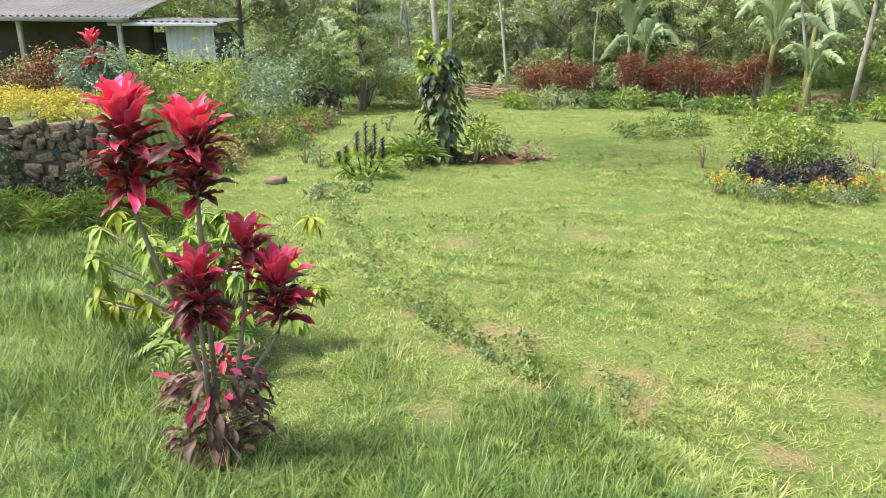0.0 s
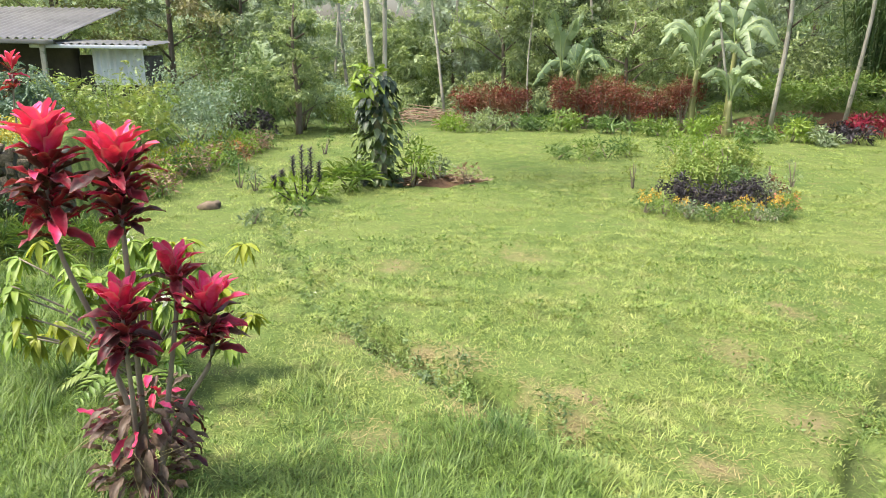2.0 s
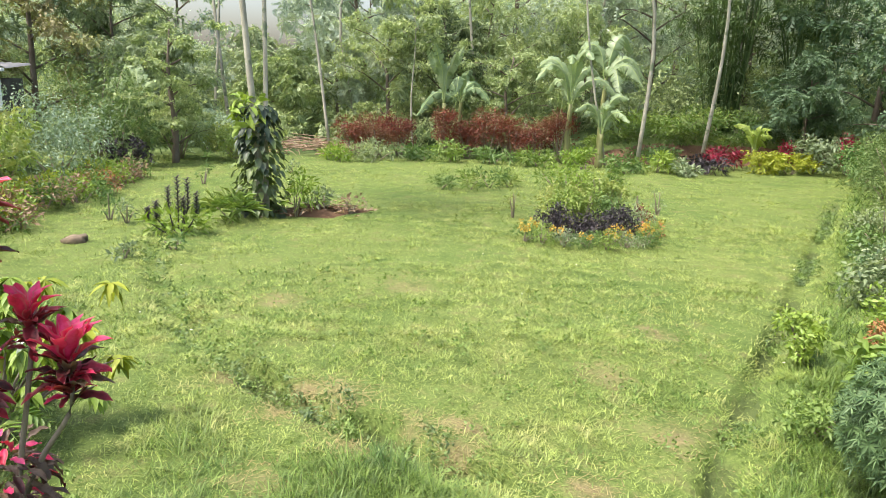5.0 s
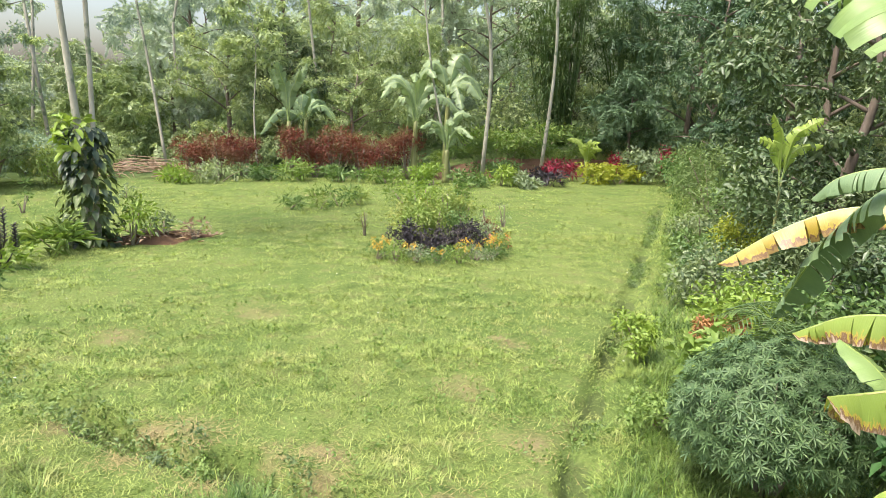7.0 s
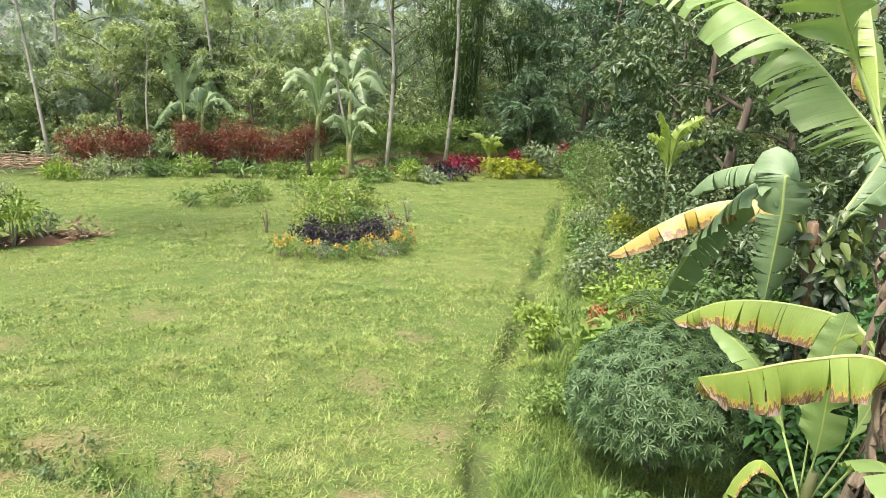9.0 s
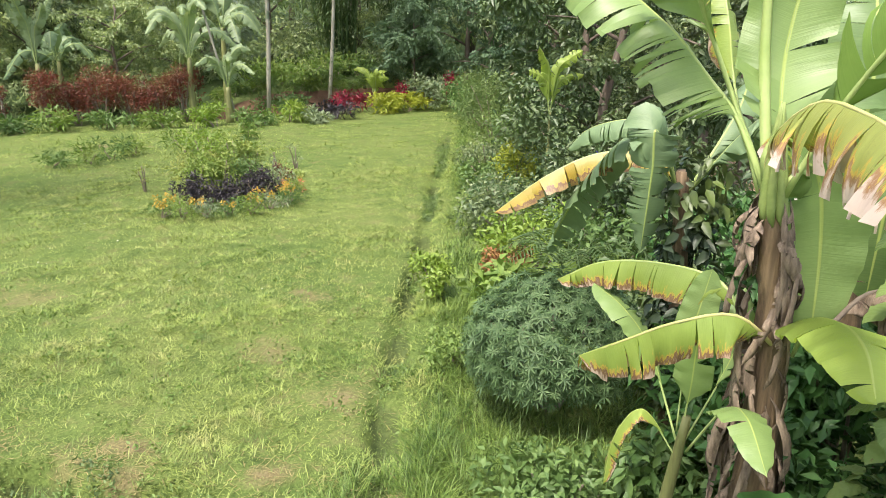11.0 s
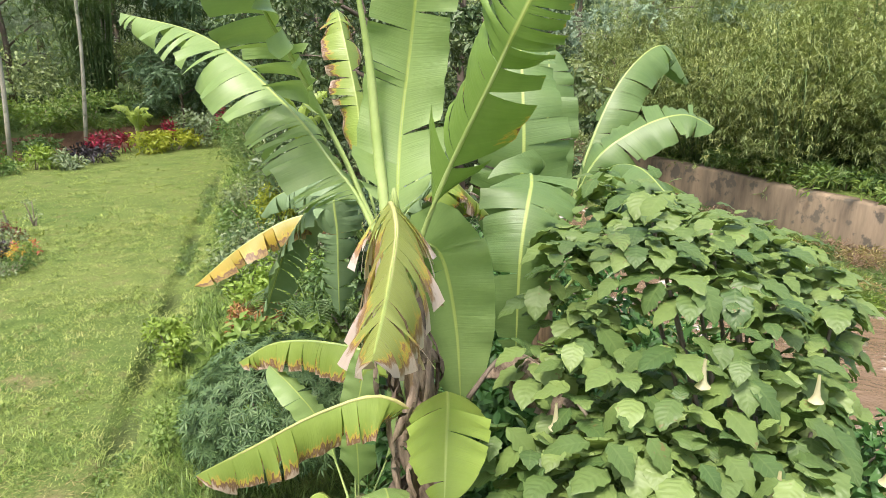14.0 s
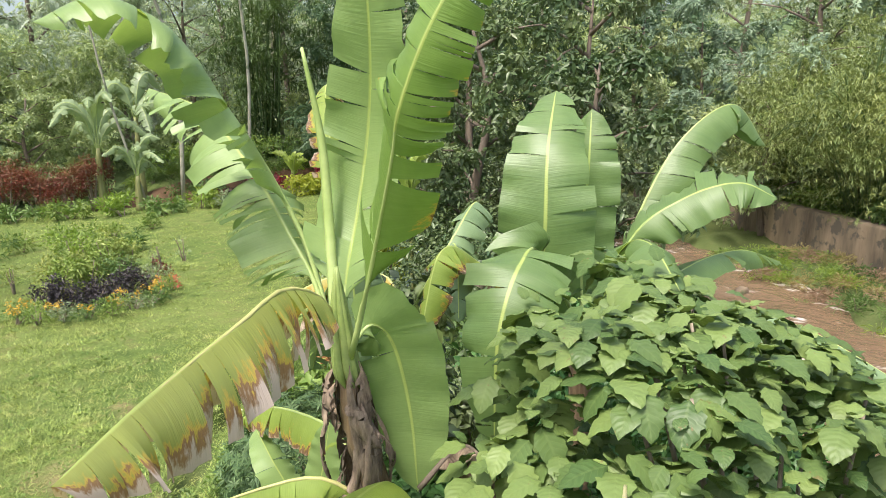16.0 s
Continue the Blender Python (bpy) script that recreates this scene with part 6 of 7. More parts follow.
BELT = [  # x, y, radius, height, material, leaf, label
    (5.75, 4.85, 0.2, 0.5, M_ORANGE, 0.07, "small orange-red leafy shrub"), (8.6, 7.3, 0.3, 0.95, M_YELLOWLEAF, 0.07, "upright golden-leaved shrub"),
    (5.2, 4.1, 0.45, 0.45, M_TALLGRASS, 0.16, "tufted green plant with narrow leaves"), (6.2, 4.9, 0.55, 0.7, M_LIME, 0.09, "light green shrub"), (6.3, 4.1, 0.6, 0.8, M_WEED, 0.1, "green weedy shrub"),
    (7.1, 6.1, 0.55, 0.7, M_TREE, 0.09, "green low shrub"), (7.9, 6.9, 0.5, 0.6, M_DOME, 0.09, "blue-green low shrub"), (8.7, 7.9, 0.5, 0.55, M_WEED, 0.1, "green weedy shrub"), (9.6, 8.9, 0.6, 0.7, M_TREE, 0.1, "green low shrub"),
    (7.7, 5.3, 0.8, 1.2, M_GLOSS, 0.1, "dark glossy shrub"), (8.9, 6.3, 1.0, 1.6, M_GLOSS, 0.11, "dark glossy shrub with blue flowers"), (10.2, 7.6, 1.1, 1.9, M_GLOSS, 0.12, "dark glossy shrub"),
    (11.2, 9.4, 0.8, 1.5, M_WEED, 0.09, "leafy green shrub"), (12.1, 10.6, 0.8, 1.7, M_LEGGY, 0.11, "narrow-leaved leggy shrub"), (12.9, 11.9, 0.8, 1.6, M_LEGGY, 0.12, "narrow-leaved leggy shrub"), (13.9, 13.2, 0.9, 1.7, M_LEGGY, 0.12, "narrow-leaved leggy shrub"),
    (14.9, 14.7, 0.8, 1.3, M_WEED, 0.1, "light green shrub"), (4.15, 1.75, 0.45, 0.95, M_BROAD, 0.12, "dark broad-leaved shrub"), (3.85, 1.35, 0.35, 0.85, M_BROAD, 0.12, "dark broad-leaved shrub"), (4.5, 1.2, 0.4, 1.1, M_BROAD, 0.12, "dark broad-leaved shrub"), (6.6, 3.0, 0.8, 1.0, M_BROAD, 0.14, "dark broad-leaved shrub"), (5.6, 2.9, 0.6, 0.8, M_GLOSS, 0.12, "dark glossy shrub"), (7.6, 3.9, 0.9, 1.4, M_GLOSS, 0.12, "dark glossy shrub"),
    (4.9, 5.0, 0.22, 0.45, M_LIME, 0.07, "spindly light green seedling"), (4.05, 3.85, 0.2, 0.28, M_LAWNWEED, 0.06, "young blue-green divided-leaf plant"), (5.9, 1.9, 0.7, 1.0, M_BROAD, 0.16, "dark broad-leaved shrub"),
    (5.2, 0.0, 0.5, 0.9, M_BROAD, 0.12, "dark broad-leaved shrub"), (5.6, 0.7, 0.55, 1.1, M_BROAD, 0.12, "dark broad-leaved shrub"), (4.6, -0.5, 0.5, 0.6, M_BROAD, 0.12, "dark broad-leaved shrub"), (6.3, 0.9, 0.6, 0.7, M_BROAD, 0.16, "dark broad-leaved shrub"), (3.7, 1.75, 0.35, 0.6, M_WEED, 0.12, "green weedy shrub"), (2.95, 2.0, 0.3, 0.45, M_WEED, 0.08, "low leafy weeds"), (3.3, 2.2, 0.35, 0.3, M_WEED, 0.08, "low leafy weeds"), (2.75, 1.6, 0.3, 0.4, M_WEED, 0.08, "low leafy weeds"), (2.9, 1.2, 0.3, 0.45, M_WEED, 0.08, "low leafy weeds")]
for k, (x, y, s, h, mt, lf, lb) in enumerate(BELT):
    top = shrub("belt_shrub", lb + " in the border along the drain", "shrub", (x, y), s, h, mt, int(700 + 1100 * s * h / lf * 0.1 * 2), lf * 0.85, 0.2 if mt is M_LEGGY else 0.42, 13, LEAF4, 5, 0.3, 0.25, "border shrubs", 460 + k, 0.08)
    if "blue flowers" in lb:
        for j in range(6):
            a = r_d.uniform(2.5, 5.2)
            part("flower", clump(Build(), (0.95 * math.cos(a), 0.95 * math.sin(a), r_d.uniform(0.5, 1.5)), 0.02, 6, 0.045, 0.9, LEAF4, 0.3, r=r_d), M_BLUE, top, "blue trumpet flower")
cy = thing("cycad", "small cycad with arching feathered fronds", "cycad", (5.75, 4.1, 0))
for k in range(11):
    a = k * 0.571
    c = curve_points([(0, 0, 0.25), (0.3 * math.cos(a), 0.3 * math.sin(a), 0.62), (0.65 * math.cos(a), 0.65 * math.sin(a), 0.5)], 22)
    t = unit(np.gradient(c, axis=0))
    s = unit(np.cross(t, [0, 0, 1.0]))
    fr = Build()
    tube(fr, c, (0.008, 0.003), 0, 4)
    for sg in (1, -1):
        leaves(fr, c[2:] - s[2:] * sg * 0.003, (s * sg + t * 0.5)[2:], (0, 0, 1), 0.2 * np.sin(np.linspace(0.5, 2.9, 20)), 0.08, LEAF4, 0.15)
    part("frond", fr, M_BAMBOO, cy)
tube_part("trunk", [(0, 0, -0.03), (0, 0, 0.28)], (0.09, 0.07), M_BARK, cy, 4, 8)

# ---- woods ----
WOODS = [  # x, y, height, spread, material, leaf
    (9.8, 6.6, 4.2, 1.3, M_GLOSS, 0.16), (11.6, 8.4, 4.6, 1.5, M_GLOSS, 0.17), (13.3, 10.6, 4.4, 1.5, M_GLOSS, 0.18), (11.8, 6.0, 5.0, 1.5, M_GLOSS, 0.17), (13.9, 8.3, 5.5, 1.7, M_TREELIGHT, 0.2), (9.6, 4.4, 3.4, 1.1, M_GLOSS, 0.15),
    (15.5, 12.2, 5.5, 1.8, M_TREE, 0.2), (17.3, 16.2, 6.0, 2.0, M_TREE, 0.22), (18.8, 19.0, 7.0, 2.2, M_TREE, 0.22), (16.6, 19.3, 3.2, 1.3, M_TREE, 0.2), (19.5, 14.5, 7.0, 2.2, M_TREE, 0.22),
    (-2.6, 23.4, 3.4, 1.2, M_TREEGREY, 0.18), (-4.4, 25.5, 5.4, 1.9, M_TREEGREY, 0.22), (-6.5, 24.0, 6.0, 2.2, M_TREE, 0.24), (-9.5, 23.0, 6.5, 2.4, M_TREE, 0.24), (-12.5, 21.0, 6.5, 2.4, M_TREE, 0.24), (-1.9, 18.8, 3.4, 0.9, M_TREELIGHT, 0.16),
    (0.9, 27.0, 2.8, 1.5, M_TREELIGHT, 0.24), (2.9, 29.0, 4.2, 1.6, M_TREE, 0.24), (4.4, 25.5, 4.2, 1.7, M_TREE, 0.22), (6.3, 25.0, 4.6, 1.8, M_TREE, 0.22), (8.3, 26.0, 5.4, 2.0, M_TREELIGHT, 0.22), (8.0, 22.3, 3.2, 1.5, M_TREELIGHT, 0.18), (10.5, 23.5, 4.2, 1.8, M_TREELIGHT, 0.2),
    (12.3, 26.5, 6.0, 2.2, M_TREE, 0.24), (14.5, 25.5, 6.5, 2.2, M_TREE, 0.24), (4.0, 31.0, 8.0, 2.4, M_TREE, 0.28), (7.5, 31.0, 8.5, 2.6, M_TREE, 0.28), (11.0, 31.0, 9.0, 2.8, M_TREE, 0.28), (15.0, 30.0, 9.5, 2.8, M_TREE, 0.28), (19.5, 26.5, 9.0, 2.8, M_TREE, 0.26),
    (22.5, 22.5, 8.0, 2.5, M_TREE, 0.26), (24.0, 28.0, 10.0, 3.0, M_TREE, 0.3), (20.0, 33.0, 11.0, 3.2, M_TREE, 0.32), (-7.0, 31.0, 8.0, 2.8, M_TREE, 0.3), (-12.0, 30.0, 9.0, 3.0, M_TREE, 0.3), (-17.0, 25.0, 9.0, 3.0, M_TREE, 0.3), (-3.5, 33.0, 6.0, 2.4, M_TREE, 0.3), (0.5, 38.0, 3.4, 2.4, M_TREEGREY, 0.32), (5.5, 40.0, 6.0, 3.0, M_TREE, 0.34),
    (20.5, 6.2, 3.6, 1.8, M_TREE, 0.22), (23.5, 9.5, 5.5, 2.2, M_TREE, 0.24), (26.0, 13.0, 7.0, 2.6, M_TREE, 0.26), (28.5, 8.0, 8.0, 2.8, M_TREE, 0.28), (27.0, 3.0, 7.5, 2.6, M_TREE, 0.28), (29.0, 17.0, 9.0, 3.0, M_TREE, 0.3), (33.0, 12.0, 10.0, 3.2, M_TREE, 0.32), (33.0, 5.0, 10.0, 3.2, M_TREE, 0.32), (24.0, 16.5, 7.0, 2.4, M_TREE, 0.25), (29.0, -3.0, 8.0, 3.0, M_TREE, 0.3), (18.5, 10.0, 4.0, 1.4, M_TREEGREY, 0.2)]
WOODS += [(22.0, 3.2, 6.5, 2.2, M_TREE, 0.24), (24.0, 6.2, 7.5, 2.4, M_TREE, 0.24), (25.5, 0.2, 8.0, 2.6, M_TREE, 0.26), (22.6, -2.4, 6.5, 2.3, M_TREE, 0.26), (21.5, 10.5, 6.2, 2.0, M_TREE, 0.24), (27.5, 22.0, 9.0, 2.8, M_TREE, 0.28)]
for k, (x, y, h, s, mt, lf) in enumerate(WOODS):
    if mt is M_TREE:
        # trees past 26 to 29 m get the leaf colour with haze in it
        mt = M_TREEDARK if x > 14 and 11 < y < 20 else (M_TREE, M_TREEBLUE, M_TREE, M_TREEWARM, M_TREELIGHT)[k % 5] if math.hypot(x, y) < (29 if x > 9 else 26) else M_TREEHAZE
    lb = {M_GLOSS: "glossy dark-leaved tree with a dense low crown", M_TREEGREY: "grey-green tree with feathery foliage", M_TREELIGHT: "light green leafy tree among the woods", M_TREEBLUE: "blue-green forest tree with layered foliage", M_TREEHAZE: "forest tree on the hill with distance haze in its leaf colour", M_TREEDARK: "dark green forest tree with layered foliage", M_TREEWARM: "olive forest tree with yellowing feathery leaves"}.get(mt, "dense dark green forest tree")
    feathered = mt is not M_GLOSS and k % 3 != 1
    if feathered:
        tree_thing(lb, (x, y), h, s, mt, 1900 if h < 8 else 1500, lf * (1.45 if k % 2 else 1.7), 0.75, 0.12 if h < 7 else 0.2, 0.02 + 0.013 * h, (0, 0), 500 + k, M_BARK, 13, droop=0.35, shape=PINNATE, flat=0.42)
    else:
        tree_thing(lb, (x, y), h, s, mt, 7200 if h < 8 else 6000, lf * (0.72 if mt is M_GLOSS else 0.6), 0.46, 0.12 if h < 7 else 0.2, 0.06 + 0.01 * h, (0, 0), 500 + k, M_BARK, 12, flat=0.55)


r_u = np.random.default_rng(55)
# the far slope's undergrowth is paled in colour to stand for haze
for mt, count, lb in ((M_TREE, 380, "dark tangled undergrowth under the trees"), (M_TREELIGHT, 420, "light green tangled undergrowth under the trees"), (M_TREEHAZE, 260, "undergrowth on the far slope with distance haze in its colour")):
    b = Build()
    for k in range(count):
        rad, az = (33 if mt is M_TREEHAZE else 23.5) + (24 if mt is M_TREEHAZE else 30) * r_u.random() ** 1.4, math.radians(r_u.uniform(-48, 88))
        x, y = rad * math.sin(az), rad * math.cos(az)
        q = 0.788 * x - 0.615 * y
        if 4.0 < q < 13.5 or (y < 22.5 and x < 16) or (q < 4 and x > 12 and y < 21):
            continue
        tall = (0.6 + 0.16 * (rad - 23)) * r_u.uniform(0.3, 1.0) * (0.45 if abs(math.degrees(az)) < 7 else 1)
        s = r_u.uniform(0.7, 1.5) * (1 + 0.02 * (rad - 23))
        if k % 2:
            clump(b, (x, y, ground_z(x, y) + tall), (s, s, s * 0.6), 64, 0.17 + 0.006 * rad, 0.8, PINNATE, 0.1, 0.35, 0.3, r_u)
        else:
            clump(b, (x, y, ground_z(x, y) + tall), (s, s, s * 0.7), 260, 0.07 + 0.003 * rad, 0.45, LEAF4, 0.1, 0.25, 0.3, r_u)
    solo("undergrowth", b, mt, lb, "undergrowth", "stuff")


def bamboo(label, at, tall, reach, culms, material, seed, leaf=0.26, per=60):
    r = np.random.default_rng(seed)
    top = thing("bamboo_clump", label, "bamboo", (at[0], at[1], ground_z(*at) - 0.05))
    fol = Build()
    for k in range(culms):
        a = k * 2.4
        out = reach * r.uniform(0.2, 1.0)
        f = 0.25 * math.sqrt(k / culms) * reach
        top_z = tall * (1.05 - 0.45 * out / reach) * r.uniform(0.85, 1.1)
        pts = [(f * math.cos(a), f * math.sin(a), 0), (f * math.cos(a) + 0.3 * out * math.cos(a), f * math.sin(a) + 0.3 * out * math.sin(a), top_z * 0.65), (out * 0.8 * math.cos(a), out * 0.8 * math.sin(a), top_z), (out * 1.2 * math.cos(a), out * 1.2 * math.sin(a), top_z * r.uniform(0.5, 0.85))]
        part("culm", tube(Build(), pts, (0.035, 0.03, 0.015, 0.005), 9, 5), M_BAMBOO, top)
        c = curve_points(pts, 40)[4:]
        p = c[r.integers(0, len(c), per // 4)] + r.normal(size=(per // 4, 3)) * (0.2 + 0.09 * reach)
        for q in np.repeat(p, 4, 0) + r.normal(size=(per // 4 * 4, 3)) * 0.11:
            m = 5
            ang = r.uniform(0, 6.28, m)
            leaves(fol, np.tile(q, (m, 1)), np.stack([np.cos(ang) * 0.7, np.sin(ang) * 0.7, r.uniform(-0.9, 0.45, m)], -1), (0, 0, 1), leaf * r.uniform(0.7, 1.2, m), 0.16, LEAF4, 0.2)
    part("foliage", fol, material, top)


bamboo("tall dark bamboo clump with drooping leaves", (16.0, 22.8), 7.0, 2.2, 26, M_BAMBOO, 61)
bamboo("tall dark bamboo clump with drooping leaves", (18.6, 22.0), 6.5, 2.0, 22, M_BAMBOO, 62)
for k, (x, y, h, w) in enumerate([(18.0, 1.4, 3.6, 2.0), (19.6, 3.4, 4.0, 2.2), (19.6, 0.4, 4.2, 2.2), (21.4, 5.6, 3.6, 2.2), (17.4, -1.2, 3.4, 2.0)]):
    bamboo("yellowish bamboo thicket on the river wall", (x, y), h, w, 32, M_BAMBOOYEL, 63 + k, 0.125, 232)

# river bar and bank growth
for k in range(76):
    x, y = on_bank(r_d.uniform(9.9, 12.2), 2.5 + k * 0.17)
    shrub("river_grass", "tuft of rough grass on the gravel bar", "plant", (x, y), 0.45, 0.26, (M_TALLGRASS, M_DEAD, M_WEED, M_DRYGRASS, M_LIME)[k % 5], 380, 0.13, 0.12, 7, LEAF4, 2, 1.1, 0.4, "grass on the bar", 620 + k)
for k in range(12):
    x, y = on_bank(r_d.uniform(6.8, 9.3), 3 + k * 0.9)
    st = Build()
    s = r_d.uniform(0.15, 0.4)
    rounded_block(st, (s, s * 0.8, s * 0.6), (x, y, -1.0), 0.05, 0.26)
    solo("river_stone", st, M_STONE, "wet brown stone in the river", "stone", group="river stones")
for k in range(40):
    x, y = on_bank(r_d.uniform(12.75, 13.5), 3 + k * 0.42)
    shrub("bank_plant", "rank green growth along the wall's top", "plant", (x, y), 0.5, 0.45, (M_WEED, M_TALLGRASS)[k % 2], 300, 0.18, 0.25, 6, LEAF4, 2, 0.6, 0.35, "growth on the wall", 640 + k)
for k in range(14):
    x, y = on_bank(r_d.uniform(4.4, 5.3), 1 + k * 0.9)
    shrub("bank_plant", "rank green growth on the near river bank", "plant", (x, y), 0.55, 0.4, (M_WEED, M_BROAD, M_TALLGRASS)[k % 3], 380, 0.18, 0.3, 7, LEAF4, 3, 0.5, 0.3, "growth on the near bank", 660 + k)

# ---- grass and weeds ----
r_g = np.random.default_rng(77)


def grass_field(count, r0, r1, az0, az1, length, width, power, shape):
    """Blades thinning out with distance from the near end of the lawn."""
    per = 9
    u = np.repeat(r_g.random(count // per), per)
    count = len(u)
    rad = (r0 ** power + u * (r1 ** power - r0 ** power)) ** (1 / power)
    az = np.radians(np.repeat(r_g.uniform(az0, az1, count // per), per))
    ox, oy = r_g.normal(size=(2, count)) * (0.012 + 0.0045 * rad)
    tuft = np.repeat(0.4 + 0.9 * r_g.random(count // per) + 1.0 * r_g.random(count // per) ** 6, per)
    x, y = 0.5 + rad * np.sin(az) + ox, 0.2 + rad * np.cos(az) + oy
    patch = 0.5 + 0.5 * lattice(x * 1.7, y * 1.7, 31)
    bare = np.zeros(count)
    for bx, by, br in BARE:
        bare = np.maximum(bare, 1 - np.hypot(x - bx, y - by) / br)
    q = 0.788 * x - 0.615 * y
    drain = np.minimum(line_distance(x, y, DITCH), line_distance(x, y, TRENCH) + 0.09)
    keep = (r_g.random(count) < 0.16 + np.clip((drain - 0.07) * 14, 0, 0.72)) & (r_g.random(count) > np.clip(bare * 1.5, 0, 0.9)) & (r_g.random(count) < 0.5 + 0.5 * patch) & (np.repeat(r_g.random(count // per), per) < 0.85 + 0.4 * lattice(x * 5.5, y * 5.5, 33)) & (y < 20.2) & (q < 5.2) & ~((x < -3.2) & (y > 7.9))
    tone = np.repeat(r_g.random(count // per), per)
    x, y, patch, q, ox, oy, tuft, tone = (k[keep] for k in (x, y, patch, q, ox, oy, tuft, tone))
    n = len(x)
    rank = smooth((-0.1 - x - 0.1 * y) / 0.8) * smooth((8.5 - y) / 2) + 0.9 * smooth((4.6 + 1.0 * lattice(x * 1.1, y * 1.1, 61) - np.hypot(x - 0.5, y)) / 1.2) + 0.8 * smooth((x - (y - 0.3) / 1.03 - 0.1) / 0.5)
    rank = np.clip(rank, 0, 1)
    h = length * (0.5 + 0.6 * patch) * (1 + 1.7 * rank) * tuft * r_g.uniform(0.7, 1.25, n)
    p = np.stack([x, y, height(x, y) - 0.01], -1)
    a = np.arctan2(oy, ox) + r_g.normal(size=n) * 0.5
    flat = r_g.uniform(0.3, 1.4, n) + (1 - rank) * r_g.uniform(0.0, 0.7, n)
    return p, np.stack([np.cos(a) * flat, np.sin(a) * flat, np.ones(n)], -1), h, width * (0.8 + 0.4 * r_g.random(n)) / h, rank, tone


g = Build()
tallg = Build()
for count, r0, r1, az0, az1, ln_, wd_, pw, sh in [(300000, 2.0, 6.5, -44, 62, 0.085, 0.0058, 1.25, BLADE), (680000, 6.0, 13, -38, 58, 0.078, 0.0128, 1.2, SPIKE), (400000, 12, 24, -25, 52, 0.075, 0.023, 1.3, SPIKE), (24000, 0.1, 2.1, -180, 180, 0.075, 0.008, 1.4, SPIKE), (50000, 2.0, 7, 62, 316, 0.09, 0.012, 1.5, SPIKE), (20000, 6.5, 13, 68, 313, 0.08, 0.02, 1.7, SPIKE), (40000, 6.0, 11, -80, -37, 0.08, 0.012, 1.6, SPIKE)]:
    p, w, h, ww, rank, tone = grass_field(count, r0, r1, az0, az1, ln_, wd_, pw, sh)
    t = rank * r_g.uniform(0.4, 1.0, len(rank)) > 0.33
    for b, k in ((g, ~t), (tallg, t)):
        leaves(b, p[k], w[k], (0.01, 0.02, 1), h[k], ww[k], sh, 0.35, tone[k])
solo("lawn_grass", g, M_GRASS, "short yellow-green lawn grass", "grass", "stuff")
solo("rank_grass", tallg, M_RANKGRASS, "longer lush green grass round the lawn", "grass", "stuff")
dry = Build()
n = 3200
bi = r_g.integers(0, len(BARE), n)
bb = np.array(BARE)[bi]
x, y = bb[:, 0] + r_g.normal(size=n) * bb[:, 2] * 0.55, bb[:, 1] + r_g.normal(size=n) * bb[:, 2] * 0.55
a = r_g.uniform(0, 6.28, n)
leaves(dry, np.stack([x, y, height(x, y) + 0.005], -1), np.stack([np.cos(a), np.sin(a), r_g.uniform(0, 0.5, n)], -1), (0, 0, 1), r_g.uniform(0.04, 0.1, n), 0.07, SPIKE, 0.1)
solo("dry_grass", dry, M_DRYGRASS, "dry straw-coloured cut grass on worn patches", "grass", "stuff")
weeds, drain_weeds = Build(), Build()
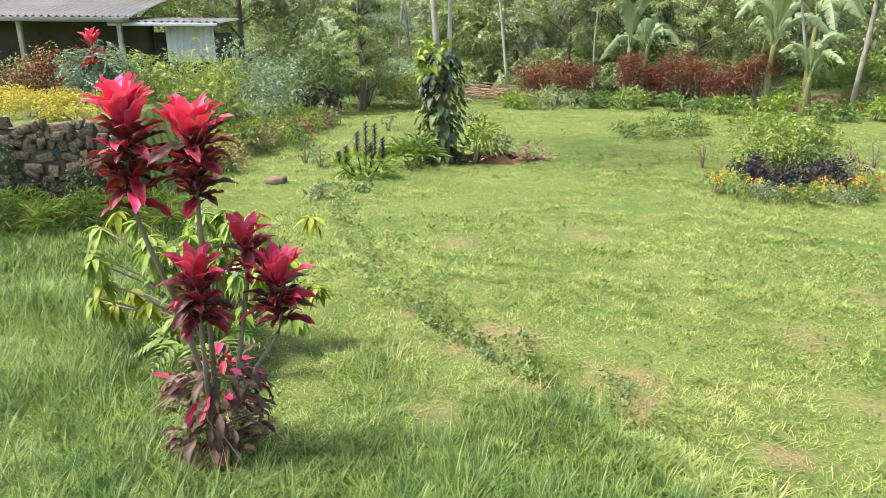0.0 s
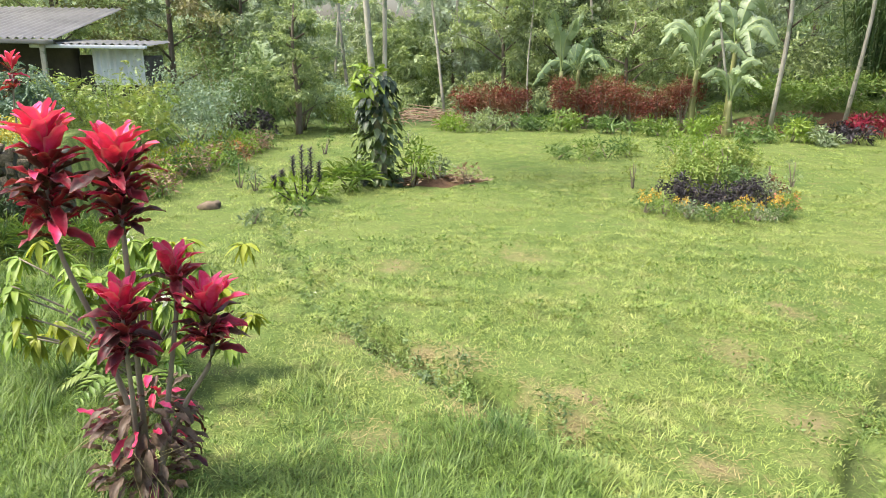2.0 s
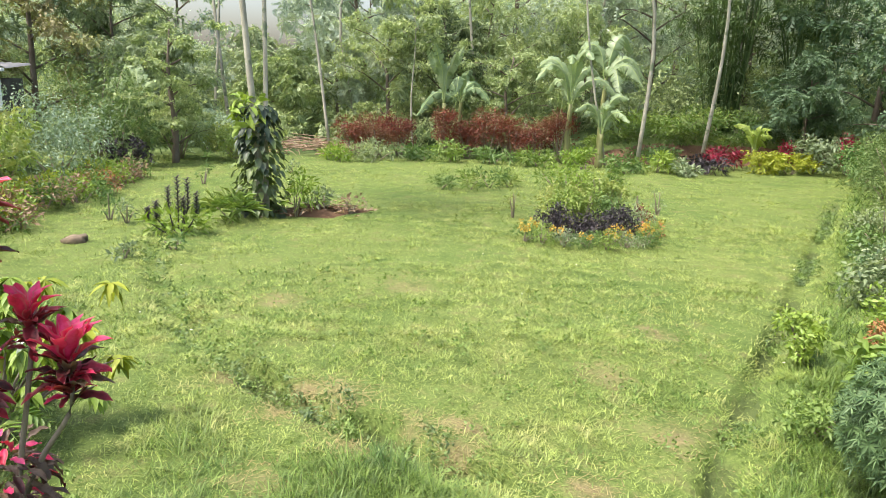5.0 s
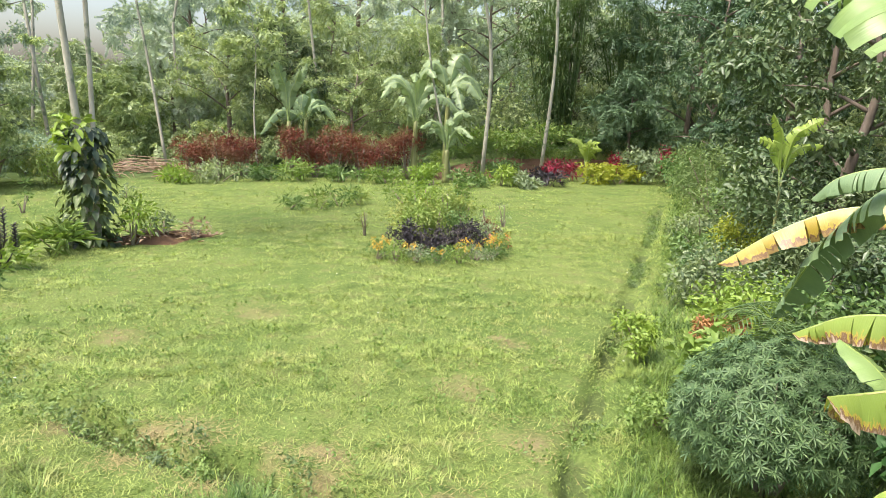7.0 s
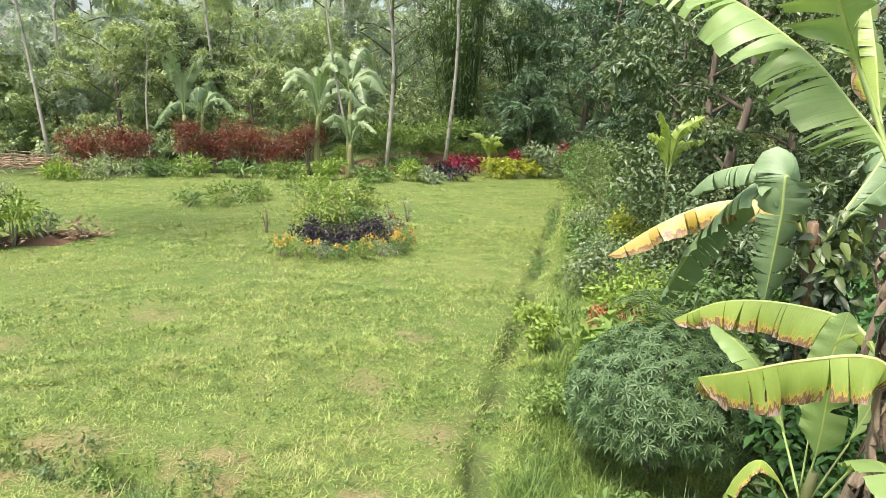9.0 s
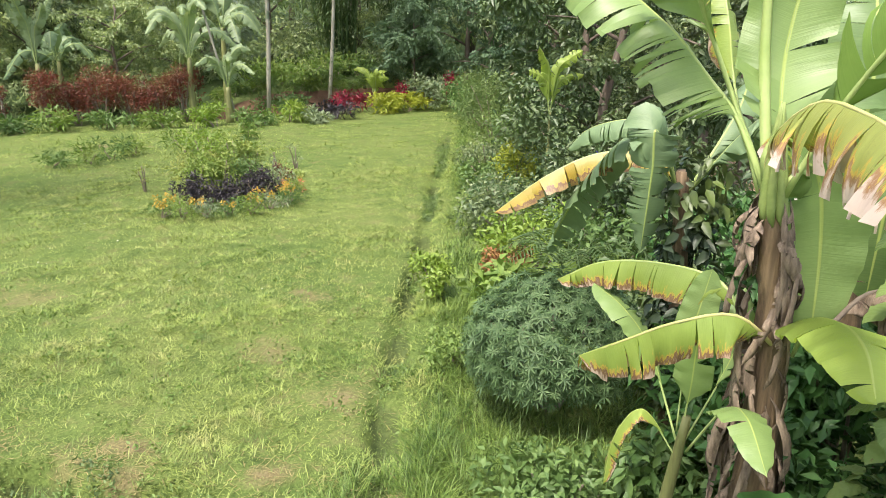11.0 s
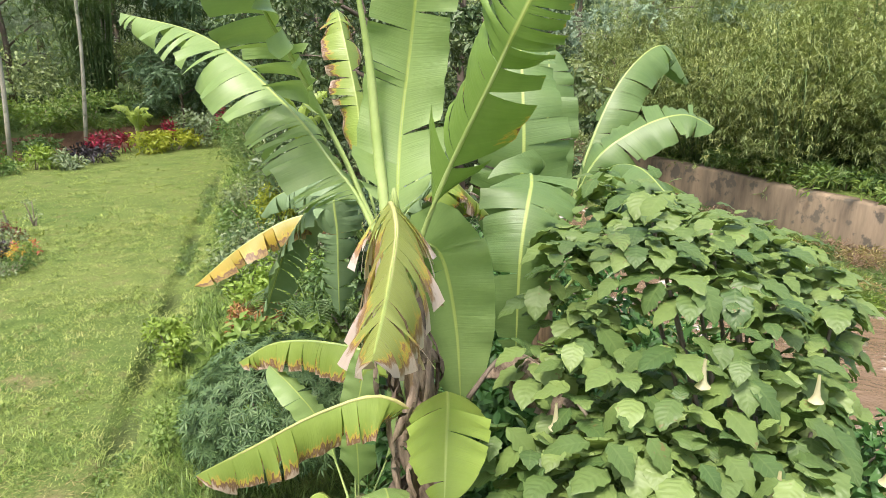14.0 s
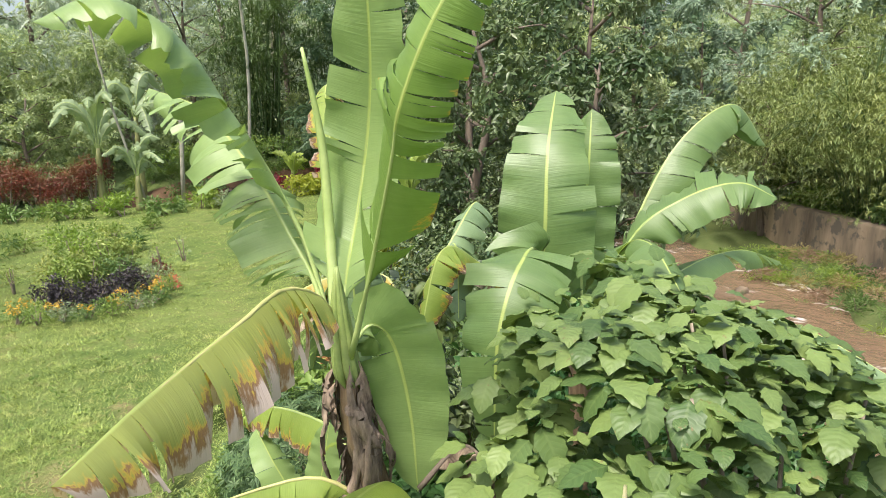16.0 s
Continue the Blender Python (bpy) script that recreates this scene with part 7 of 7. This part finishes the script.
for line, m, spread, tall in ((DITCH, 900, 0.085, 0.16), (TRENCH, 1000, 0.05, 0.085)):
    c = np.array(line)
    seg = np.concatenate([[0], np.cumsum(np.hypot(*np.diff(c, axis=0).T))])
    s = r_g.uniform(0, seg[-1], m)
    x = np.interp(s, seg, c[:, 0]) + r_g.normal(size=m) * spread
    y = np.interp(s, seg, c[:, 1]) + r_g.normal(size=m) * spread
    for px, py, pz in zip(x, y, height(x, y)):
        up = tall * r_g.uniform(0.4, 1.0)
        if line is DITCH and r_g.random() > 0.12 + smooth((6.2 - py) / 0.9) * smooth((py - 3.7) / 0.3) or line is TRENCH and lattice(np.array([px * 1.7]), np.array([py * 1.7]), 46)[0] < -0.2:
            continue
        clump(drain_weeds, (px, py, pz + up * 0.6), (0.05, 0.05, up * 0.5), 13, 0.024 + 0.002 * py, 0.45, LEAF4, 0.5, 0.2, 0.2, r_g)
solo("drain_weeds", drain_weeds, M_DRAINWEED, "dark leafy weeds filling the drains", "weeds", "stuff")
n = 1300
rad, az = 2.2 + 6 * r_g.random(n) ** 1.3, np.radians(r_g.uniform(-45, 65, n))
for px, py in zip(0.5 + rad * np.sin(az), 0.2 + rad * np.cos(az)):
    if lattice(np.array([px * 0.8]), np.array([py * 0.8]), 44)[0] > -0.1 and 0.788 * px - 0.615 * py < 5:
        clump(weeds, (px, py, ground_z(px, py) + 0.03), (0.05, 0.05, 0.03), 8, 0.022 + 0.0022 * py, 0.5, LEAF4, 0.6, r=r_g)
solo("lawn_weeds", weeds, M_LAWNWEED, "small broad-leaved weeds among the grass", "weeds", "stuff")
near_blade = thing("long_grass", "two long bright grass blades near the viewer", "grass", (-0.52, 1.7, 0))
for dx, tall, lean_x in ((0.0, 1.36, -0.03), (0.05, 1.3, -0.02)):
    part("blade", leaves(Build(), np.array([(dx, 0, 0.0)]), (lean_x, 0.0, 1), (0, -1, 0.1), tall, 0.02, STRAP, 0.0), M_TALLGRASS, near_blade)
petals = Build()
n = 40
x, y = r_g.uniform(-1.5, 7, n), r_g.uniform(4.5, 13, n)
a = r_g.uniform(0, 6.28, n)
leaves(petals, np.stack([x, y, height(x, y) + 0.05], -1), np.stack([np.cos(a), np.sin(a), 0 * a], -1), (0, 0, 1), r_g.uniform(0.015, 0.04, n), 0.6, LEAF4, 0.0)
solo("fallen_petals", petals, M_FLOWERWHITE, "white petals fallen on the lawn", "petals", "stuff")
